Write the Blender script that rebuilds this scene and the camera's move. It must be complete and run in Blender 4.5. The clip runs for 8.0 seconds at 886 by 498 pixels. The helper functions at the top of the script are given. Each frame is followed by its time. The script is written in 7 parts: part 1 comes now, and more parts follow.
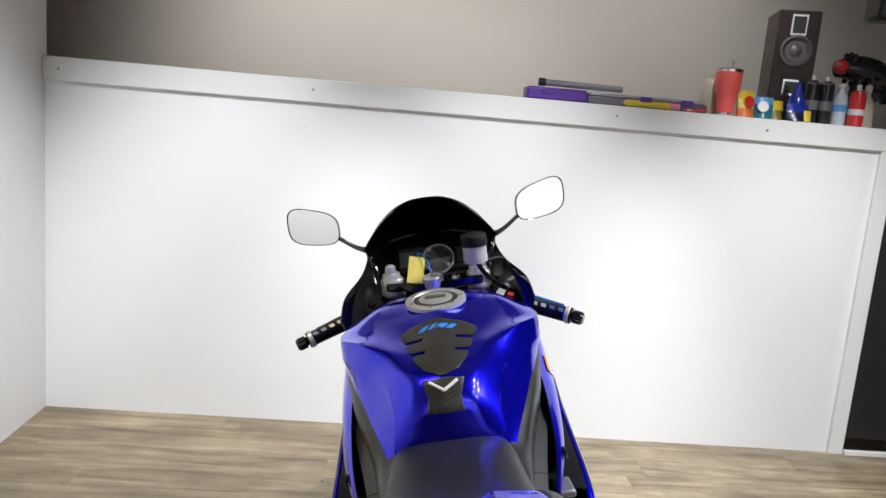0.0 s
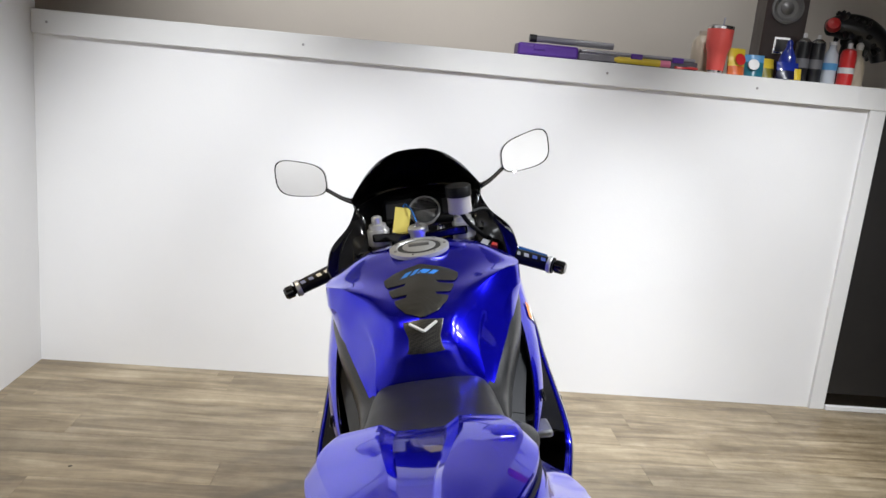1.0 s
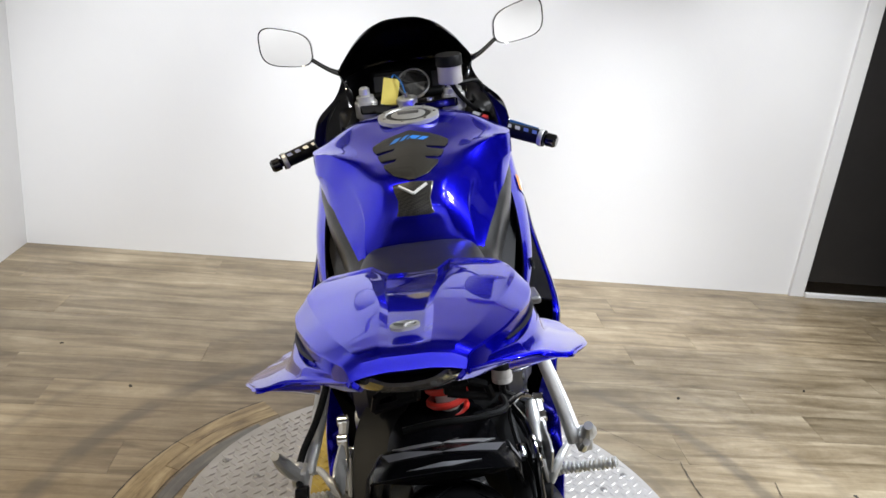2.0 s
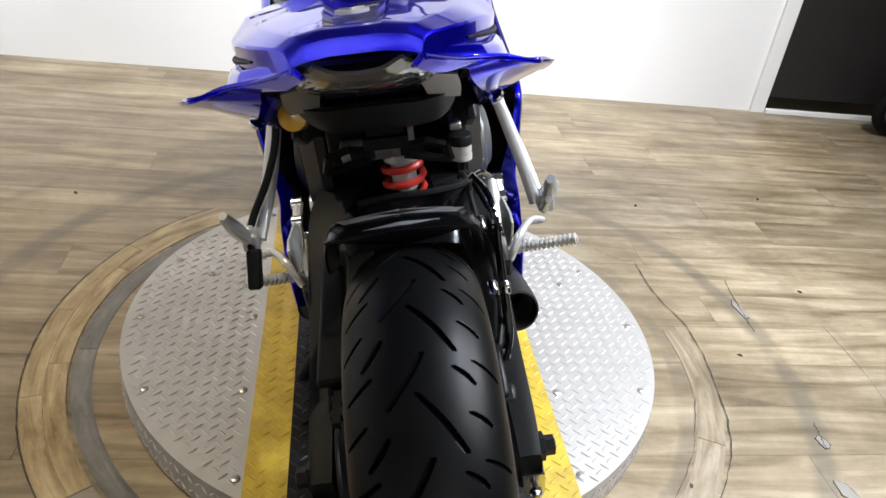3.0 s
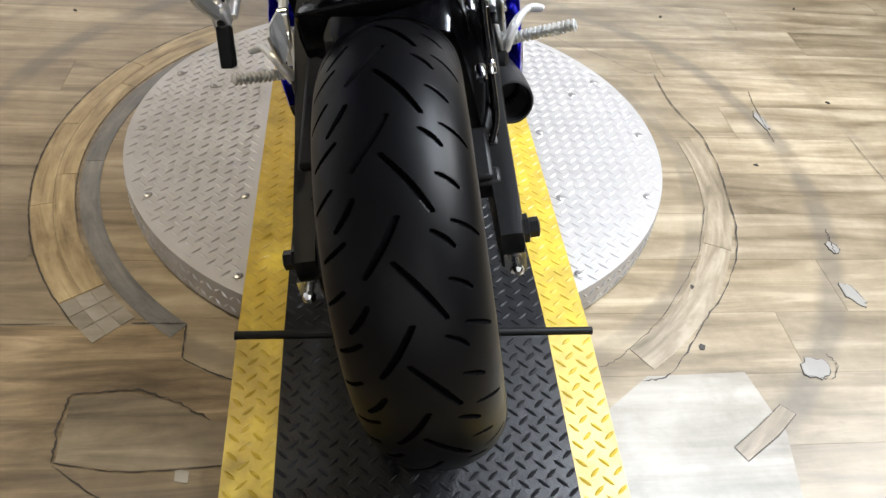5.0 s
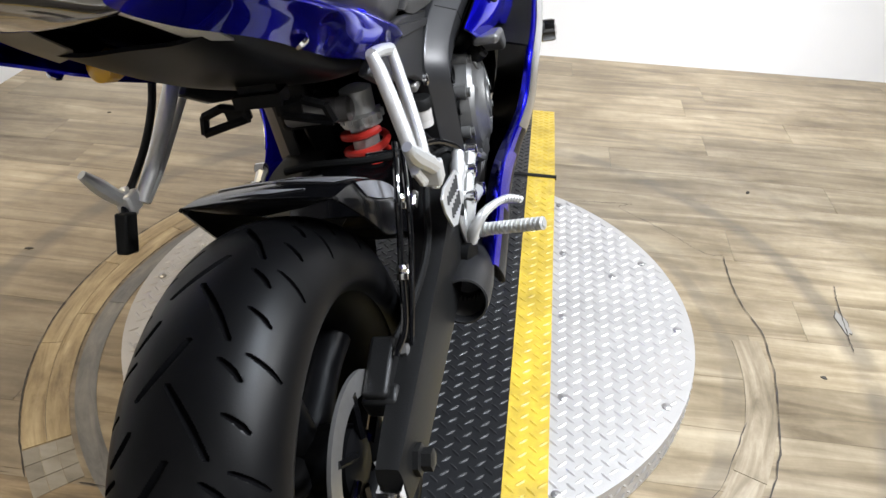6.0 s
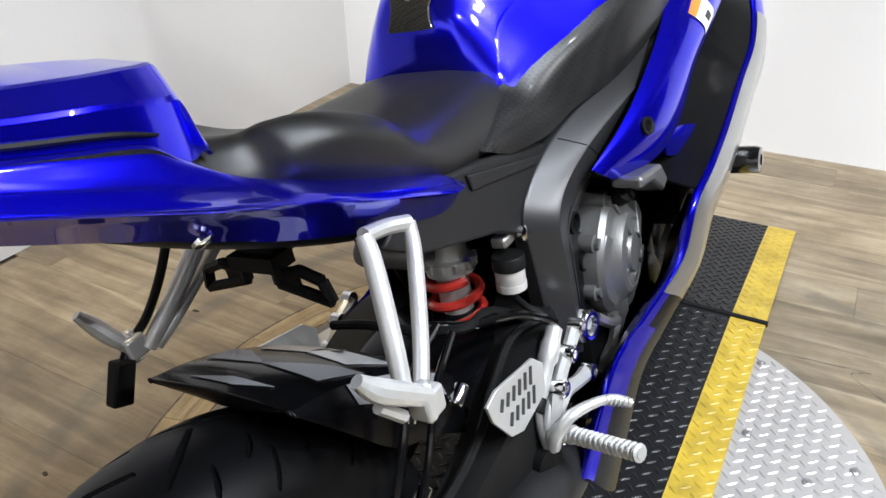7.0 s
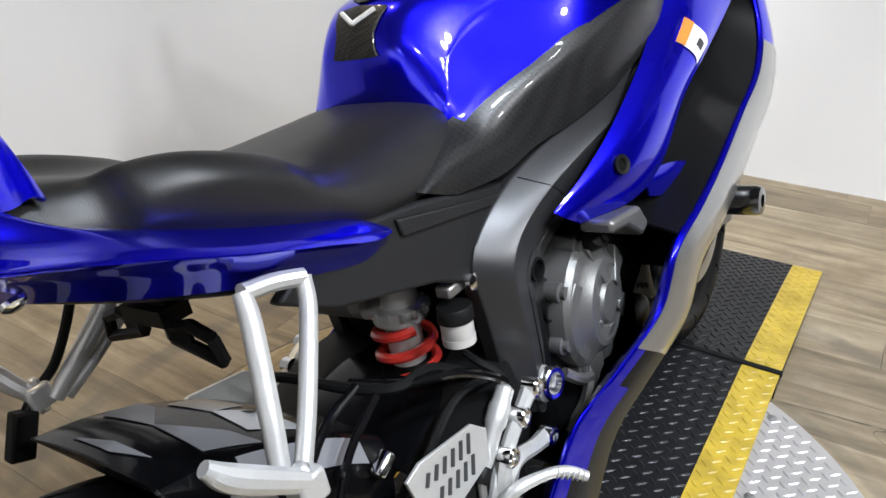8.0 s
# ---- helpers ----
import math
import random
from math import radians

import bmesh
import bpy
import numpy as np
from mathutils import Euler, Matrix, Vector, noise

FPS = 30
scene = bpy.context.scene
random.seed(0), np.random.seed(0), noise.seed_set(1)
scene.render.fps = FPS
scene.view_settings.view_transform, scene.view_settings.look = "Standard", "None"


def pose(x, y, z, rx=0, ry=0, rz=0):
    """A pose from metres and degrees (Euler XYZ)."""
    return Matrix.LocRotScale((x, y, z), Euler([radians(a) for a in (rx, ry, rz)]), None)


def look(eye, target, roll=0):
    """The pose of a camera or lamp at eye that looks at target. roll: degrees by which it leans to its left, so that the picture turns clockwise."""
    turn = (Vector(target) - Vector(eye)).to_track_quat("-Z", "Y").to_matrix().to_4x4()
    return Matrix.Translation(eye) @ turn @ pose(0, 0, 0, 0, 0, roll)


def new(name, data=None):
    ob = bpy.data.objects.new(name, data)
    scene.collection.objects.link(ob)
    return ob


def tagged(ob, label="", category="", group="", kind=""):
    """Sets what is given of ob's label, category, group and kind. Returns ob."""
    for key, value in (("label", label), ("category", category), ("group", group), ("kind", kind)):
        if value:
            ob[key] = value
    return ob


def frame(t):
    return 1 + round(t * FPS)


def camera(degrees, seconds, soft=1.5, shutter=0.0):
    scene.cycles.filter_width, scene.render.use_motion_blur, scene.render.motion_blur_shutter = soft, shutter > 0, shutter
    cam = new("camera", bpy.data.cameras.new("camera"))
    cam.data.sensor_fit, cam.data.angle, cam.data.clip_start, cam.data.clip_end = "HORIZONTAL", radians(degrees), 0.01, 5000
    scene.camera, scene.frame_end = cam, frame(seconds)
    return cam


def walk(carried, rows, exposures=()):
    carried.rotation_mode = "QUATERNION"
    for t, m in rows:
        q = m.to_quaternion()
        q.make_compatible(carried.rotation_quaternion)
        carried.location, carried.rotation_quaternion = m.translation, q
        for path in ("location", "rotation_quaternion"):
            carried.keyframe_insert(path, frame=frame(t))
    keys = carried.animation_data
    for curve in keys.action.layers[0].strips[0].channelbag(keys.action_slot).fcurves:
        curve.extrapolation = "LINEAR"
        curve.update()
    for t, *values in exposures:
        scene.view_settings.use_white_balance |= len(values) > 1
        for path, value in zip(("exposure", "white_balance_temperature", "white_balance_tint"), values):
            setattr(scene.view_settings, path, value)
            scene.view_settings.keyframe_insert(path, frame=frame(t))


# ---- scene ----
cam = camera(60.7, 8.0)
PATH = [
    (0, (-0.2397, -0.7726, 1.3787), (-0.1110, 1.1944, 1.0408), 4.90),
    (0.5, (-0.2101, -0.7984, 1.3714), (-0.1037, 1.1640, 1.0001), 5.09),
    (1, (-0.2098, -0.8094, 1.3524), (-0.0657, 1.1389, 0.9238), 5.23),
    (2.3, (-0.2065, -0.8102, 1.2456), (0.0120, 1.0101, 0.4464), 6.41),
    (2.5, (-0.2025, -0.8078, 1.2189), (0.0385, 0.9667, 0.3284), 6.68),
    (3, (-0.1918, -0.8044, 1.1554), (0.1351, 0.8739, 0.1179), 8.04),
    (3.5, (-0.2010, -0.8172, 1.0958), (0.1657, 0.7085, -0.1443), 9.88),
    (4, (-0.2077, -0.8370, 1.0430), (0.2080, 0.5092, -0.3765), 12.43),
    (4.5, (-0.2098, -0.8516, 1.0281), (0.2151, 0.4186, -0.4572), 13.46),
    (5, (-0.1152, -0.8474, 1.0776), (0.1262, 0.5963, -0.2853), 6.48),
    (5.2, (0.0038, -0.8495, 1.1091), (0.1648, 0.6957, -0.1505), 4.15),
    (6.3, (0.2284, -0.5869, 1.1166), (-0.0934, 1.0392, -0.0025), -0.07),
    (6.5, (0.2575, -0.5243, 1.1205), (-0.1768, 1.0873, 0.0186), -2.61),
    (7, (0.3555, -0.3339, 1.1268), (-0.4959, 1.1600, 0.1053), -1.54),
    (7.5, (0.3936, -0.2243, 1.1151), (-0.5651, 1.2051, 0.0965), -1.90),
    (8, (0.4084, -0.2027, 1.1080), (-0.5521, 1.2588, 0.1376), -1.96),
]
EXPOSURES = [(0.0, 0.04), (1.0, 0.0), (2.5, 0.15), (3.0, 0.32), (4.5, 0.38), (5.0, 0.44), (6.5, 0.28), (8.0, 0.0)]
walk(cam, [(t, look(eye, target, roll)) for t, eye, target, roll in PATH], EXPOSURES)

# ---- light ----
world = bpy.data.worlds.new("world")
scene.world = world
world.use_nodes = True
world.node_tree.nodes["Background"].inputs[0].default_value = (0.5, 0.52, 0.55, 1)
world.node_tree.nodes["Background"].inputs[1].default_value = 0.03


COOL = (0.965, 0.985, 1.015)
WARM = (1.0, 0.86, 0.62)


def spot(name, eye, target, watts, degrees, blend, size, colour=(1.0, 0.95, 0.9)):
    data = bpy.data.lights.new(name, "SPOT")
    data.energy, data.spot_size, data.spot_blend, data.shadow_soft_size, data.color = watts, radians(degrees), blend, size, colour
    ob = new(name, data)
    ob.matrix_world = look(eye, target)
    return ob


for x, y, watts in ((1.40, 0.46, 135), (1.37, 0.64, 150), (1.63, -0.17, 122), (1.56, 0.02, 122)):
    spot("track_and_fill_spot", (x, y, 2.8), (x - 0.35, y - 0.1, 0.0), watts, 92, 1.0, 0.06, (0.90, 0.985, 1.10))
for x, y, watts in ((3.00, 1.20, 130), (3.20, 0.70, 190)):
    spot("track_and_fill_spot", (x, y, 2.8), (0.2, 0.3, 0.55), watts, 58, 1.0, 0.09, COOL)
for x, watts in ((-0.95, 300), (0.20, 310), (1.45, 300)):
    spot("track_and_fill_spot", (x, 0.70, 2.8), (x, 2.40, 0.42), watts, 50, 1.0, 0.045, COOL)
# fill spot added to brighten the floor at the back right
spot("track_and_fill_spot", (1.55, 1.30, 2.8), (1.00, 1.25, 0.0), 85, 78, 1.0, 0.06, COOL)
# narrow fill spot added to brighten the fork clamp, no known fixture
spot("track_and_fill_spot", (0.60, 0.85, 2.8), (0.02, 1.14, 0.95), 95, 26, 1.0, 0.045, COOL)
spot("track_and_fill_spot", (2.60, -0.55, 2.8), (0.05, 0.05, 0.88), 130, 36, 1.0, 0.06, COOL)
# added wash for the west wall, without a known fixture
spot("track_and_fill_spot", (-0.20, 0.90, 2.8), (-1.70, 1.35, 0.62), 170, 60, 1.0, 0.045, COOL)
# warm fill added to lift and tint the floor left of the turntable
spot("track_and_fill_spot", (-1.20, 0.62, 2.8), (-0.66, 0.62, 0.0), 148, 54, 1.0, 0.045, WARM)
# weak fill added over the near right floor
spot("track_and_fill_spot", (1.35, -0.75, 2.8), (0.90, -0.30, 0.0), 40, 112, 1.0, 0.045, COOL)


def fill_strip(at, length, watts, turn):
    data = bpy.data.lights.new("rear_fill_strip", "AREA")
    data.shape, data.size, data.size_y, data.energy, data.color = "RECTANGLE", length, 0.10, watts, COOL
    ob = new("rear_fill_strip", data)
    ob.matrix_world = Matrix.Translation(at) @ pose(0, 0, 0, 0, 0, turn)


# dim strip light added by the rear wall as fill, not a known fixture
fill_strip((0.9, -3.5, 3.15), 1.2, 10, 0)
# fill spots added for the back wall, aimed low to leave its top dark
for x, watts in ((-0.7, 135), (0.9, 76)):
    spot("track_and_fill_spot", (x, 1.9, 2.8), (x + 0.15, 3.75, 1.60), watts, 78, 1.0, 0.045, COOL)

# added wash on the unseen south wall, to brighten mirrors and paint reflections
for x in (-1.0, 0.7, 2.4):
    spot("track_and_fill_spot", (x, -2.5, 2.8), (x, -4.0, 1.30), 210, 84, 1.0, 0.045, COOL)

# ---- materials ----


def material(name, colour, rough=0.5, metal=0.0, grain=0.0, grain_size=60.0, bump=0.0, bump_size=200.0, coat=0.0, stains=0.0, stain_size=4.0, spec=0.5):
    """A principled material with grain and stains that vary the colour and gloss, and a fine relief."""
    m = bpy.data.materials.new(name)
    m.use_nodes = True
    n, l = m.node_tree.nodes, m.node_tree.links
    b = n["Principled BSDF"]
    b.inputs["Roughness"].default_value, b.inputs["Metallic"].default_value = rough, metal
    b.inputs["Coat Weight"].default_value, b.inputs["Coat Roughness"].default_value = coat, 0.02
    b.inputs["Specular IOR Level"].default_value = spec
    geo = n.new("ShaderNodeTexCoord")
    dark = tuple(c * (1 - grain) for c in colour)
    lite = tuple(min(1, c * (1 + grain)) for c in colour)
    t1 = n.new("ShaderNodeTexNoise")
    t1.inputs["Scale"].default_value, t1.inputs["Detail"].default_value = grain_size, 6
    l.new(geo.outputs["Object"], t1.inputs["Vector"])
    mix = n.new("ShaderNodeMix")
    mix.data_type = "RGBA"
    mix.inputs[6].default_value, mix.inputs[7].default_value = (*dark, 1), (*lite, 1)
    l.new(t1.outputs["Fac"], mix.inputs[0])
    last = mix.outputs[2]
    if stains:
        t2 = n.new("ShaderNodeTexNoise")
        t2.inputs["Scale"].default_value, t2.inputs["Detail"].default_value, t2.inputs["Roughness"].default_value = stain_size, 8, 0.65
        l.new(geo.outputs["Object"], t2.inputs["Vector"])
        ramp = n.new("ShaderNodeValToRGB")
        ramp.color_ramp.elements[0].position, ramp.color_ramp.elements[1].position = 0.42, 0.7
        l.new(t2.outputs["Fac"], ramp.inputs[0])
        mul = n.new("ShaderNodeMath")
        mul.operation = "MULTIPLY"
        mul.inputs[1].default_value = stains
        l.new(ramp.outputs[0], mul.inputs[0])
        mix2 = n.new("ShaderNodeMix")
        mix2.data_type = "RGBA"
        mix2.inputs[7].default_value = (*[c * 0.45 for c in colour], 1)
        l.new(mul.outputs[0], mix2.inputs[0])
        l.new(last, mix2.inputs[6])
        last = mix2.outputs[2]
        rr = n.new("ShaderNodeMath")
        rr.operation = "MULTIPLY_ADD"
        rr.inputs[1].default_value, rr.inputs[2].default_value = 0.25, rough
        l.new(mul.outputs[0], rr.inputs[0])
        l.new(rr.outputs[0], b.inputs["Roughness"])
    l.new(last, b.inputs["Base Color"])
    if bump:
        t3 = n.new("ShaderNodeTexNoise")
        t3.inputs["Scale"].default_value, t3.inputs["Detail"].default_value = bump_size, 3
        l.new(geo.outputs["Object"], t3.inputs["Vector"])
        bp = n.new("ShaderNodeBump")
        bp.inputs["Strength"].default_value, bp.inputs["Distance"].default_value = bump, 0.002
        l.new(t3.outputs["Fac"], bp.inputs["Height"])
        l.new(bp.outputs["Normal"], b.inputs["Normal"])
    return m


def weave_material(name, a, b_, scale, rough, strength=0.4):
    """Carbon-look weave: small checks of two greys with a relief."""
    m = material(name, a, rough, coat=0.12, spec=0.35)
    n, l = m.node_tree.nodes, m.node_tree.links
    geo = n.new("ShaderNodeTexCoord")
    mp = n.new("ShaderNodeMapping")
    mp.inputs["Rotation"].default_value = (0.6, 0.4, 0.78)
    ck = n.new("ShaderNodeTexChecker")
    ck.inputs["Scale"].default_value = scale
    ck.inputs["Color1"].default_value, ck.inputs["Color2"].default_value = (*a, 1), (*b_, 1)
    l.new(geo.outputs["Object"], mp.inputs["Vector"])
    l.new(mp.outputs["Vector"], ck.inputs["Vector"])
    l.new(ck.outputs["Color"], n["Principled BSDF"].inputs["Base Color"])
    bp = n.new("ShaderNodeBump")
    bp.inputs["Strength"].default_value, bp.inputs["Distance"].default_value = strength, 0.001
    l.new(ck.outputs["Fac"], bp.inputs["Height"])
    l.new(bp.outputs["Normal"], n["Principled BSDF"].inputs["Normal"])
    return m


def paint_material(name, colour, flake=0.25):
    """Metallic paint under a clear coat, with fine flakes."""
    m = material(name, colour, 0.22, 0.90, coat=1.0)
    n, l = m.node_tree.nodes, m.node_tree.links
    b = n["Principled BSDF"]
    b.inputs["Specular Tint"].default_value = (0.35, 0.35, 0.95, 1)
    geo = n.new("ShaderNodeTexCoord")
    v = n.new("ShaderNodeTexVoronoi")
    v.inputs["Scale"].default_value = 1800
    l.new(geo.outputs["Object"], v.inputs["Vector"])
    mix = n.new("ShaderNodeMix")
    mix.data_type = "RGBA"
    mix.inputs[6].default_value = (*[c * (1 - flake) for c in colour], 1)
    mix.inputs[7].default_value = (*[min(1, c * (1 + flake)) for c in colour], 1)
    l.new(v.outputs["Color"], mix.inputs[0])
    l.new(mix.outputs[2], b.inputs["Base Color"])
    return m


def plank_material(name="vinyl_plank", tones=((0.128, 0.100, 0.062), (0.258, 0.212, 0.144), (0.425, 0.370, 0.274)), ring=1.0, grain=2.2, polar=False, vary=1.0):
    """Grey-brown wood-look vinyl: each plank its own tone, long grain and ring-shaped scuffs round the turntable."""
    m = bpy.data.materials.new(name)
    m.use_nodes = True
    n, l = m.node_tree.nodes, m.node_tree.links
    b = n["Principled BSDF"]
    geo = n.new("ShaderNodeNewGeometry")
    info = n.new("ShaderNodeObjectInfo")
    off = n.new("ShaderNodeVectorMath")
    off.operation = "MULTIPLY_ADD"
    comb = n.new("ShaderNodeCombineXYZ")
    mul = n.new("ShaderNodeMath")
    mul.operation = "MULTIPLY"
    mul.inputs[1].default_value = 37.0
    l.new(info.outputs["Random"], mul.inputs[0])
    l.new(mul.outputs[0], comb.inputs[2])
    l.new(mul.outputs[0], comb.inputs[0])
    off.inputs[1].default_value = (0.9, 8.0, 1.0)
    where = geo.outputs["Position"]
    if polar:  # grain that runs round the turntable
        rel = n.new("ShaderNodeVectorMath")
        rel.operation = "SUBTRACT"
        rel.inputs[1].default_value = (0.0, 0.618, 0.0)
        l.new(geo.outputs["Position"], rel.inputs[0])
        sep = n.new("ShaderNodeSeparateXYZ")
        l.new(rel.outputs[0], sep.inputs[0])
        turn = n.new("ShaderNodeMath")
        turn.operation = "ARCTAN2"
        back = n.new("ShaderNodeMath")
        back.operation = "MULTIPLY"
        back.inputs[1].default_value = -1.0
        l.new(sep.outputs[0], back.inputs[0])
        l.new(sep.outputs[1], turn.inputs[0])
        l.new(sep.outputs[0], turn.inputs[1])
        away = n.new("ShaderNodeVectorMath")
        away.operation = "LENGTH"
        l.new(rel.outputs[0], away.inputs[0])
        if polar == "west":  # keep the seam of the angle on the far side
            l.new(back.outputs[0], turn.inputs[1])
        both = n.new("ShaderNodeCombineXYZ")
        l.new(turn.outputs[0], both.inputs[0])
        l.new(away.outputs["Value"], both.inputs[1])
        where = both.outputs[0]
    l.new(where, off.inputs[0])
    l.new(comb.outputs[0], off.inputs[2])
    g = n.new("ShaderNodeTexNoise")
    g.inputs["Scale"].default_value, g.inputs["Detail"].default_value, g.inputs["Roughness"].default_value, g.inputs["Distortion"].default_value = grain, 9, 0.62, 0.6
    l.new(off.outputs[0], g.inputs["Vector"])
    ramp = n.new("ShaderNodeValToRGB")
    e = ramp.color_ramp.elements
    e[0].position, e[0].color = 0.30, (*tones[0], 1)
    e[1].position, e[1].color = 0.72, (*tones[2], 1)
    mid = e.new(0.5)
    mid.color = (*tones[1], 1)
    l.new(g.outputs["Fac"], ramp.inputs[0])
    tone = n.new("ShaderNodeMix")
    tone.data_type, tone.blend_type = "RGBA", "MULTIPLY"
    tone.inputs[0].default_value = 1.0
    tr = n.new("ShaderNodeValToRGB")
    tr.color_ramp.elements[0].color, tr.color_ramp.elements[1].color = (1 - 0.22 * vary, 1 - 0.24 * vary, 1 - 0.26 * vary, 1), (1 + 0.1 * vary, 1 + 0.07 * vary, 1 + 0.03 * vary, 1)
    l.new(info.outputs["Random"], tr.inputs[0])
    l.new(ramp.outputs[0], tone.inputs[6])
    l.new(tr.outputs[0], tone.inputs[7])
    wide = n.new("ShaderNodeTexNoise")
    wide.inputs["Scale"].default_value, wide.inputs["Detail"].default_value, wide.inputs["Roughness"].default_value = 3.4, 9, 0.72
    l.new(geo.outputs["Position"], wide.inputs["Vector"])
    wr = n.new("ShaderNodeValToRGB")
    wr.color_ramp.elements[0].position, wr.color_ramp.elements[0].color = 0.36, (0.74, 0.70, 0.63, 1)
    wr.color_ramp.elements[1].position, wr.color_ramp.elements[1].color = 0.62, (1.12, 1.10, 1.06, 1)
    l.new(wide.outputs["Fac"], wr.inputs[0])
    worn = n.new("ShaderNodeMix")
    worn.data_type, worn.blend_type = "RGBA", "MULTIPLY"
    worn.inputs[0].default_value = 1.0
    l.new(tone.outputs[2], worn.inputs[6])
    l.new(wr.outputs[0], worn.inputs[7])
    tone = worn
    # scuffs that turn round the table's centre
    d = n.new("ShaderNodeVectorMath")
    d.operation = "SUBTRACT"
    d.inputs[1].default_value = (0.0, 0.618, 0.0)
    l.new(geo.outputs["Position"], d.inputs[0])
    le = n.new("ShaderNodeVectorMath")
    le.operation = "LENGTH"
    l.new(d.outputs[0], le.inputs[0])
    wob = n.new("ShaderNodeTexNoise")
    wob.inputs["Scale"].default_value, wob.inputs["Detail"].default_value = 3.5, 6
    l.new(geo.outputs["Position"], wob.inputs["Vector"])
    wadd = n.new("ShaderNodeMath")
    wadd.operation = "MULTIPLY_ADD"
    wadd.inputs[1].default_value = 0.05
    l.new(wob.outputs["Fac"], wadd.inputs[0])
    l.new(le.outputs["Value"], wadd.inputs[2])
    band = n.new("ShaderNodeValToRGB")
    e = band.color_ramp.elements
    e[0].position, e[0].color = 0.47, (0, 0, 0, 1)
    e[1].position, e[1].color = 0.90, (0, 0, 0, 1)
    for p, v in ((0.472, 0.25), (0.477, 0.45), (0.491, 0.45), (0.497, 0.15), (0.515, 0.3), (0.53, 0.1), (0.655, 0.05), (0.672, 0.58), (0.692, 0.54), (0.705, 0.08), (0.82, 0.0), (0.84, 0.3), (0.86, 0.0)):
        k = e.new(p)
        k.color = (v, v, v, 1)
    sc = n.new("ShaderNodeMath")
    sc.operation = "MULTIPLY"
    sc.inputs[1].default_value = 0.667
    l.new(wadd.outputs[0], sc.inputs[0])
    l.new(sc.outputs[0], band.inputs[0])
    pat = n.new("ShaderNodeTexNoise")
    pat.inputs["Scale"].default_value, pat.inputs["Detail"].default_value = 6.0, 8
    l.new(geo.outputs["Position"], pat.inputs["Vector"])
    pr = n.new("ShaderNodeValToRGB")
    pr.color_ramp.elements[0].position, pr.color_ramp.elements[1].position = 0.30, 0.52
    pr.color_ramp.elements[1].color = (ring, ring, ring, 1)
    l.new(pat.outputs["Fac"], pr.inputs[0])
    amt = n.new("ShaderNodeMath")
    amt.operation = "MULTIPLY"
    l.new(band.outputs[0], amt.inputs[0])
    l.new(pr.outputs[0], amt.inputs[1])
    scuff = n.new("ShaderNodeMix")
    scuff.data_type = "RGBA"
    scuff.inputs[7].default_value = (0.090, 0.076, 0.060, 1)
    l.new(amt.outputs[0], scuff.inputs[0])
    l.new(tone.outputs[2], scuff.inputs[6])
    l.new(scuff.outputs[2], b.inputs["Base Color"])
    ro = n.new("ShaderNodeMath")
    ro.operation = "MULTIPLY_ADD"
    ro.inputs[1].default_value, ro.inputs[2].default_value = 0.25, 0.24
    l.new(g.outputs["Fac"], ro.inputs[0])
    l.new(ro.outputs[0], b.inputs["Roughness"])
    bp = n.new("ShaderNodeBump")
    bp.inputs["Strength"].default_value, bp.inputs["Distance"].default_value = 0.15, 0.002
    l.new(g.outputs["Fac"], bp.inputs["Height"])
    l.new(bp.outputs["Normal"], b.inputs["Normal"])
    return m


WHITE_WALL = material("white_wall_paint", (0.80, 0.80, 0.80), 0.55, grain=0.015, grain_size=3, bump=0.15, bump_size=120, stains=0.03, stain_size=2.5)
BEIGE_WALL = material("beige_wall_paint", (0.62, 0.56, 0.49), 0.7, grain=0.03, grain_size=4, bump=0.2, bump_size=90)
GREY_WALL = material("grey_wall_paint", (0.78, 0.77, 0.76), 0.6, grain=0.04, grain_size=4, bump=0.2, bump_size=90)
DARK_WALL = material("charcoal_panel", (0.018, 0.0165, 0.016), 0.45, grain=0.2, grain_size=8, stains=0.4, stain_size=3)
TRIM = material("white_trim_paint", (0.78, 0.78, 0.77), 0.4, grain=0.02, grain_size=10, bump=0.1)
# ceiling out of view: grey kept low to limit bounce and reflections
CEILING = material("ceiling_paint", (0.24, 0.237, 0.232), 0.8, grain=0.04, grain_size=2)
SLAB = material("floor_joint", (0.15, 0.12, 0.085), 0.8, grain=0.3)
AMBER = material("amber_lens", (0.55, 0.30, 0.03), 0.25, coat=0.5)
PLANK = plank_material()
ALU = material("tread_plate_aluminium", (0.50, 0.48, 0.462), 0.38, 0.55, grain=0.12, grain_size=40, bump=0.2, bump_size=260, stains=0.35, stain_size=5)
BLACK_PLATE = material("black_tread_plate", (0.010, 0.0104, 0.0115), 0.30, 0.0, spec=0.2, grain=0.3, grain_size=50, bump=0.3, bump_size=300, stains=0.3, stain_size=7)
YELLOW_PLATE = material("yellow_painted_plate", (0.50, 0.35, 0.035), 0.36, grain=0.2, grain_size=60, bump=0.25, bump_size=260, stains=0.75, stain_size=13)
BLUE = paint_material("blue_metallic_paint", (0.009, 0.007, 0.90))
SILVER_PAINT = material("silver_paint", (0.31, 0.31, 0.306), 0.34, 0.8, grain=0.06, grain_size=300, coat=0.8)
CARBON = weave_material("carbon_pad", (0.010, 0.0095, 0.008), (0.034, 0.031, 0.026), 300, 0.42)
KNEE = weave_material("textured_knee_panel", (0.009, 0.009, 0.0095), (0.017, 0.017, 0.017), 200, 0.34, 0.9)
VINYL = material("seat_vinyl", (0.011, 0.0108, 0.0108), 0.40, grain=0.15, grain_size=30, bump=0.12, bump_size=900, stains=0.1, spec=0.42)
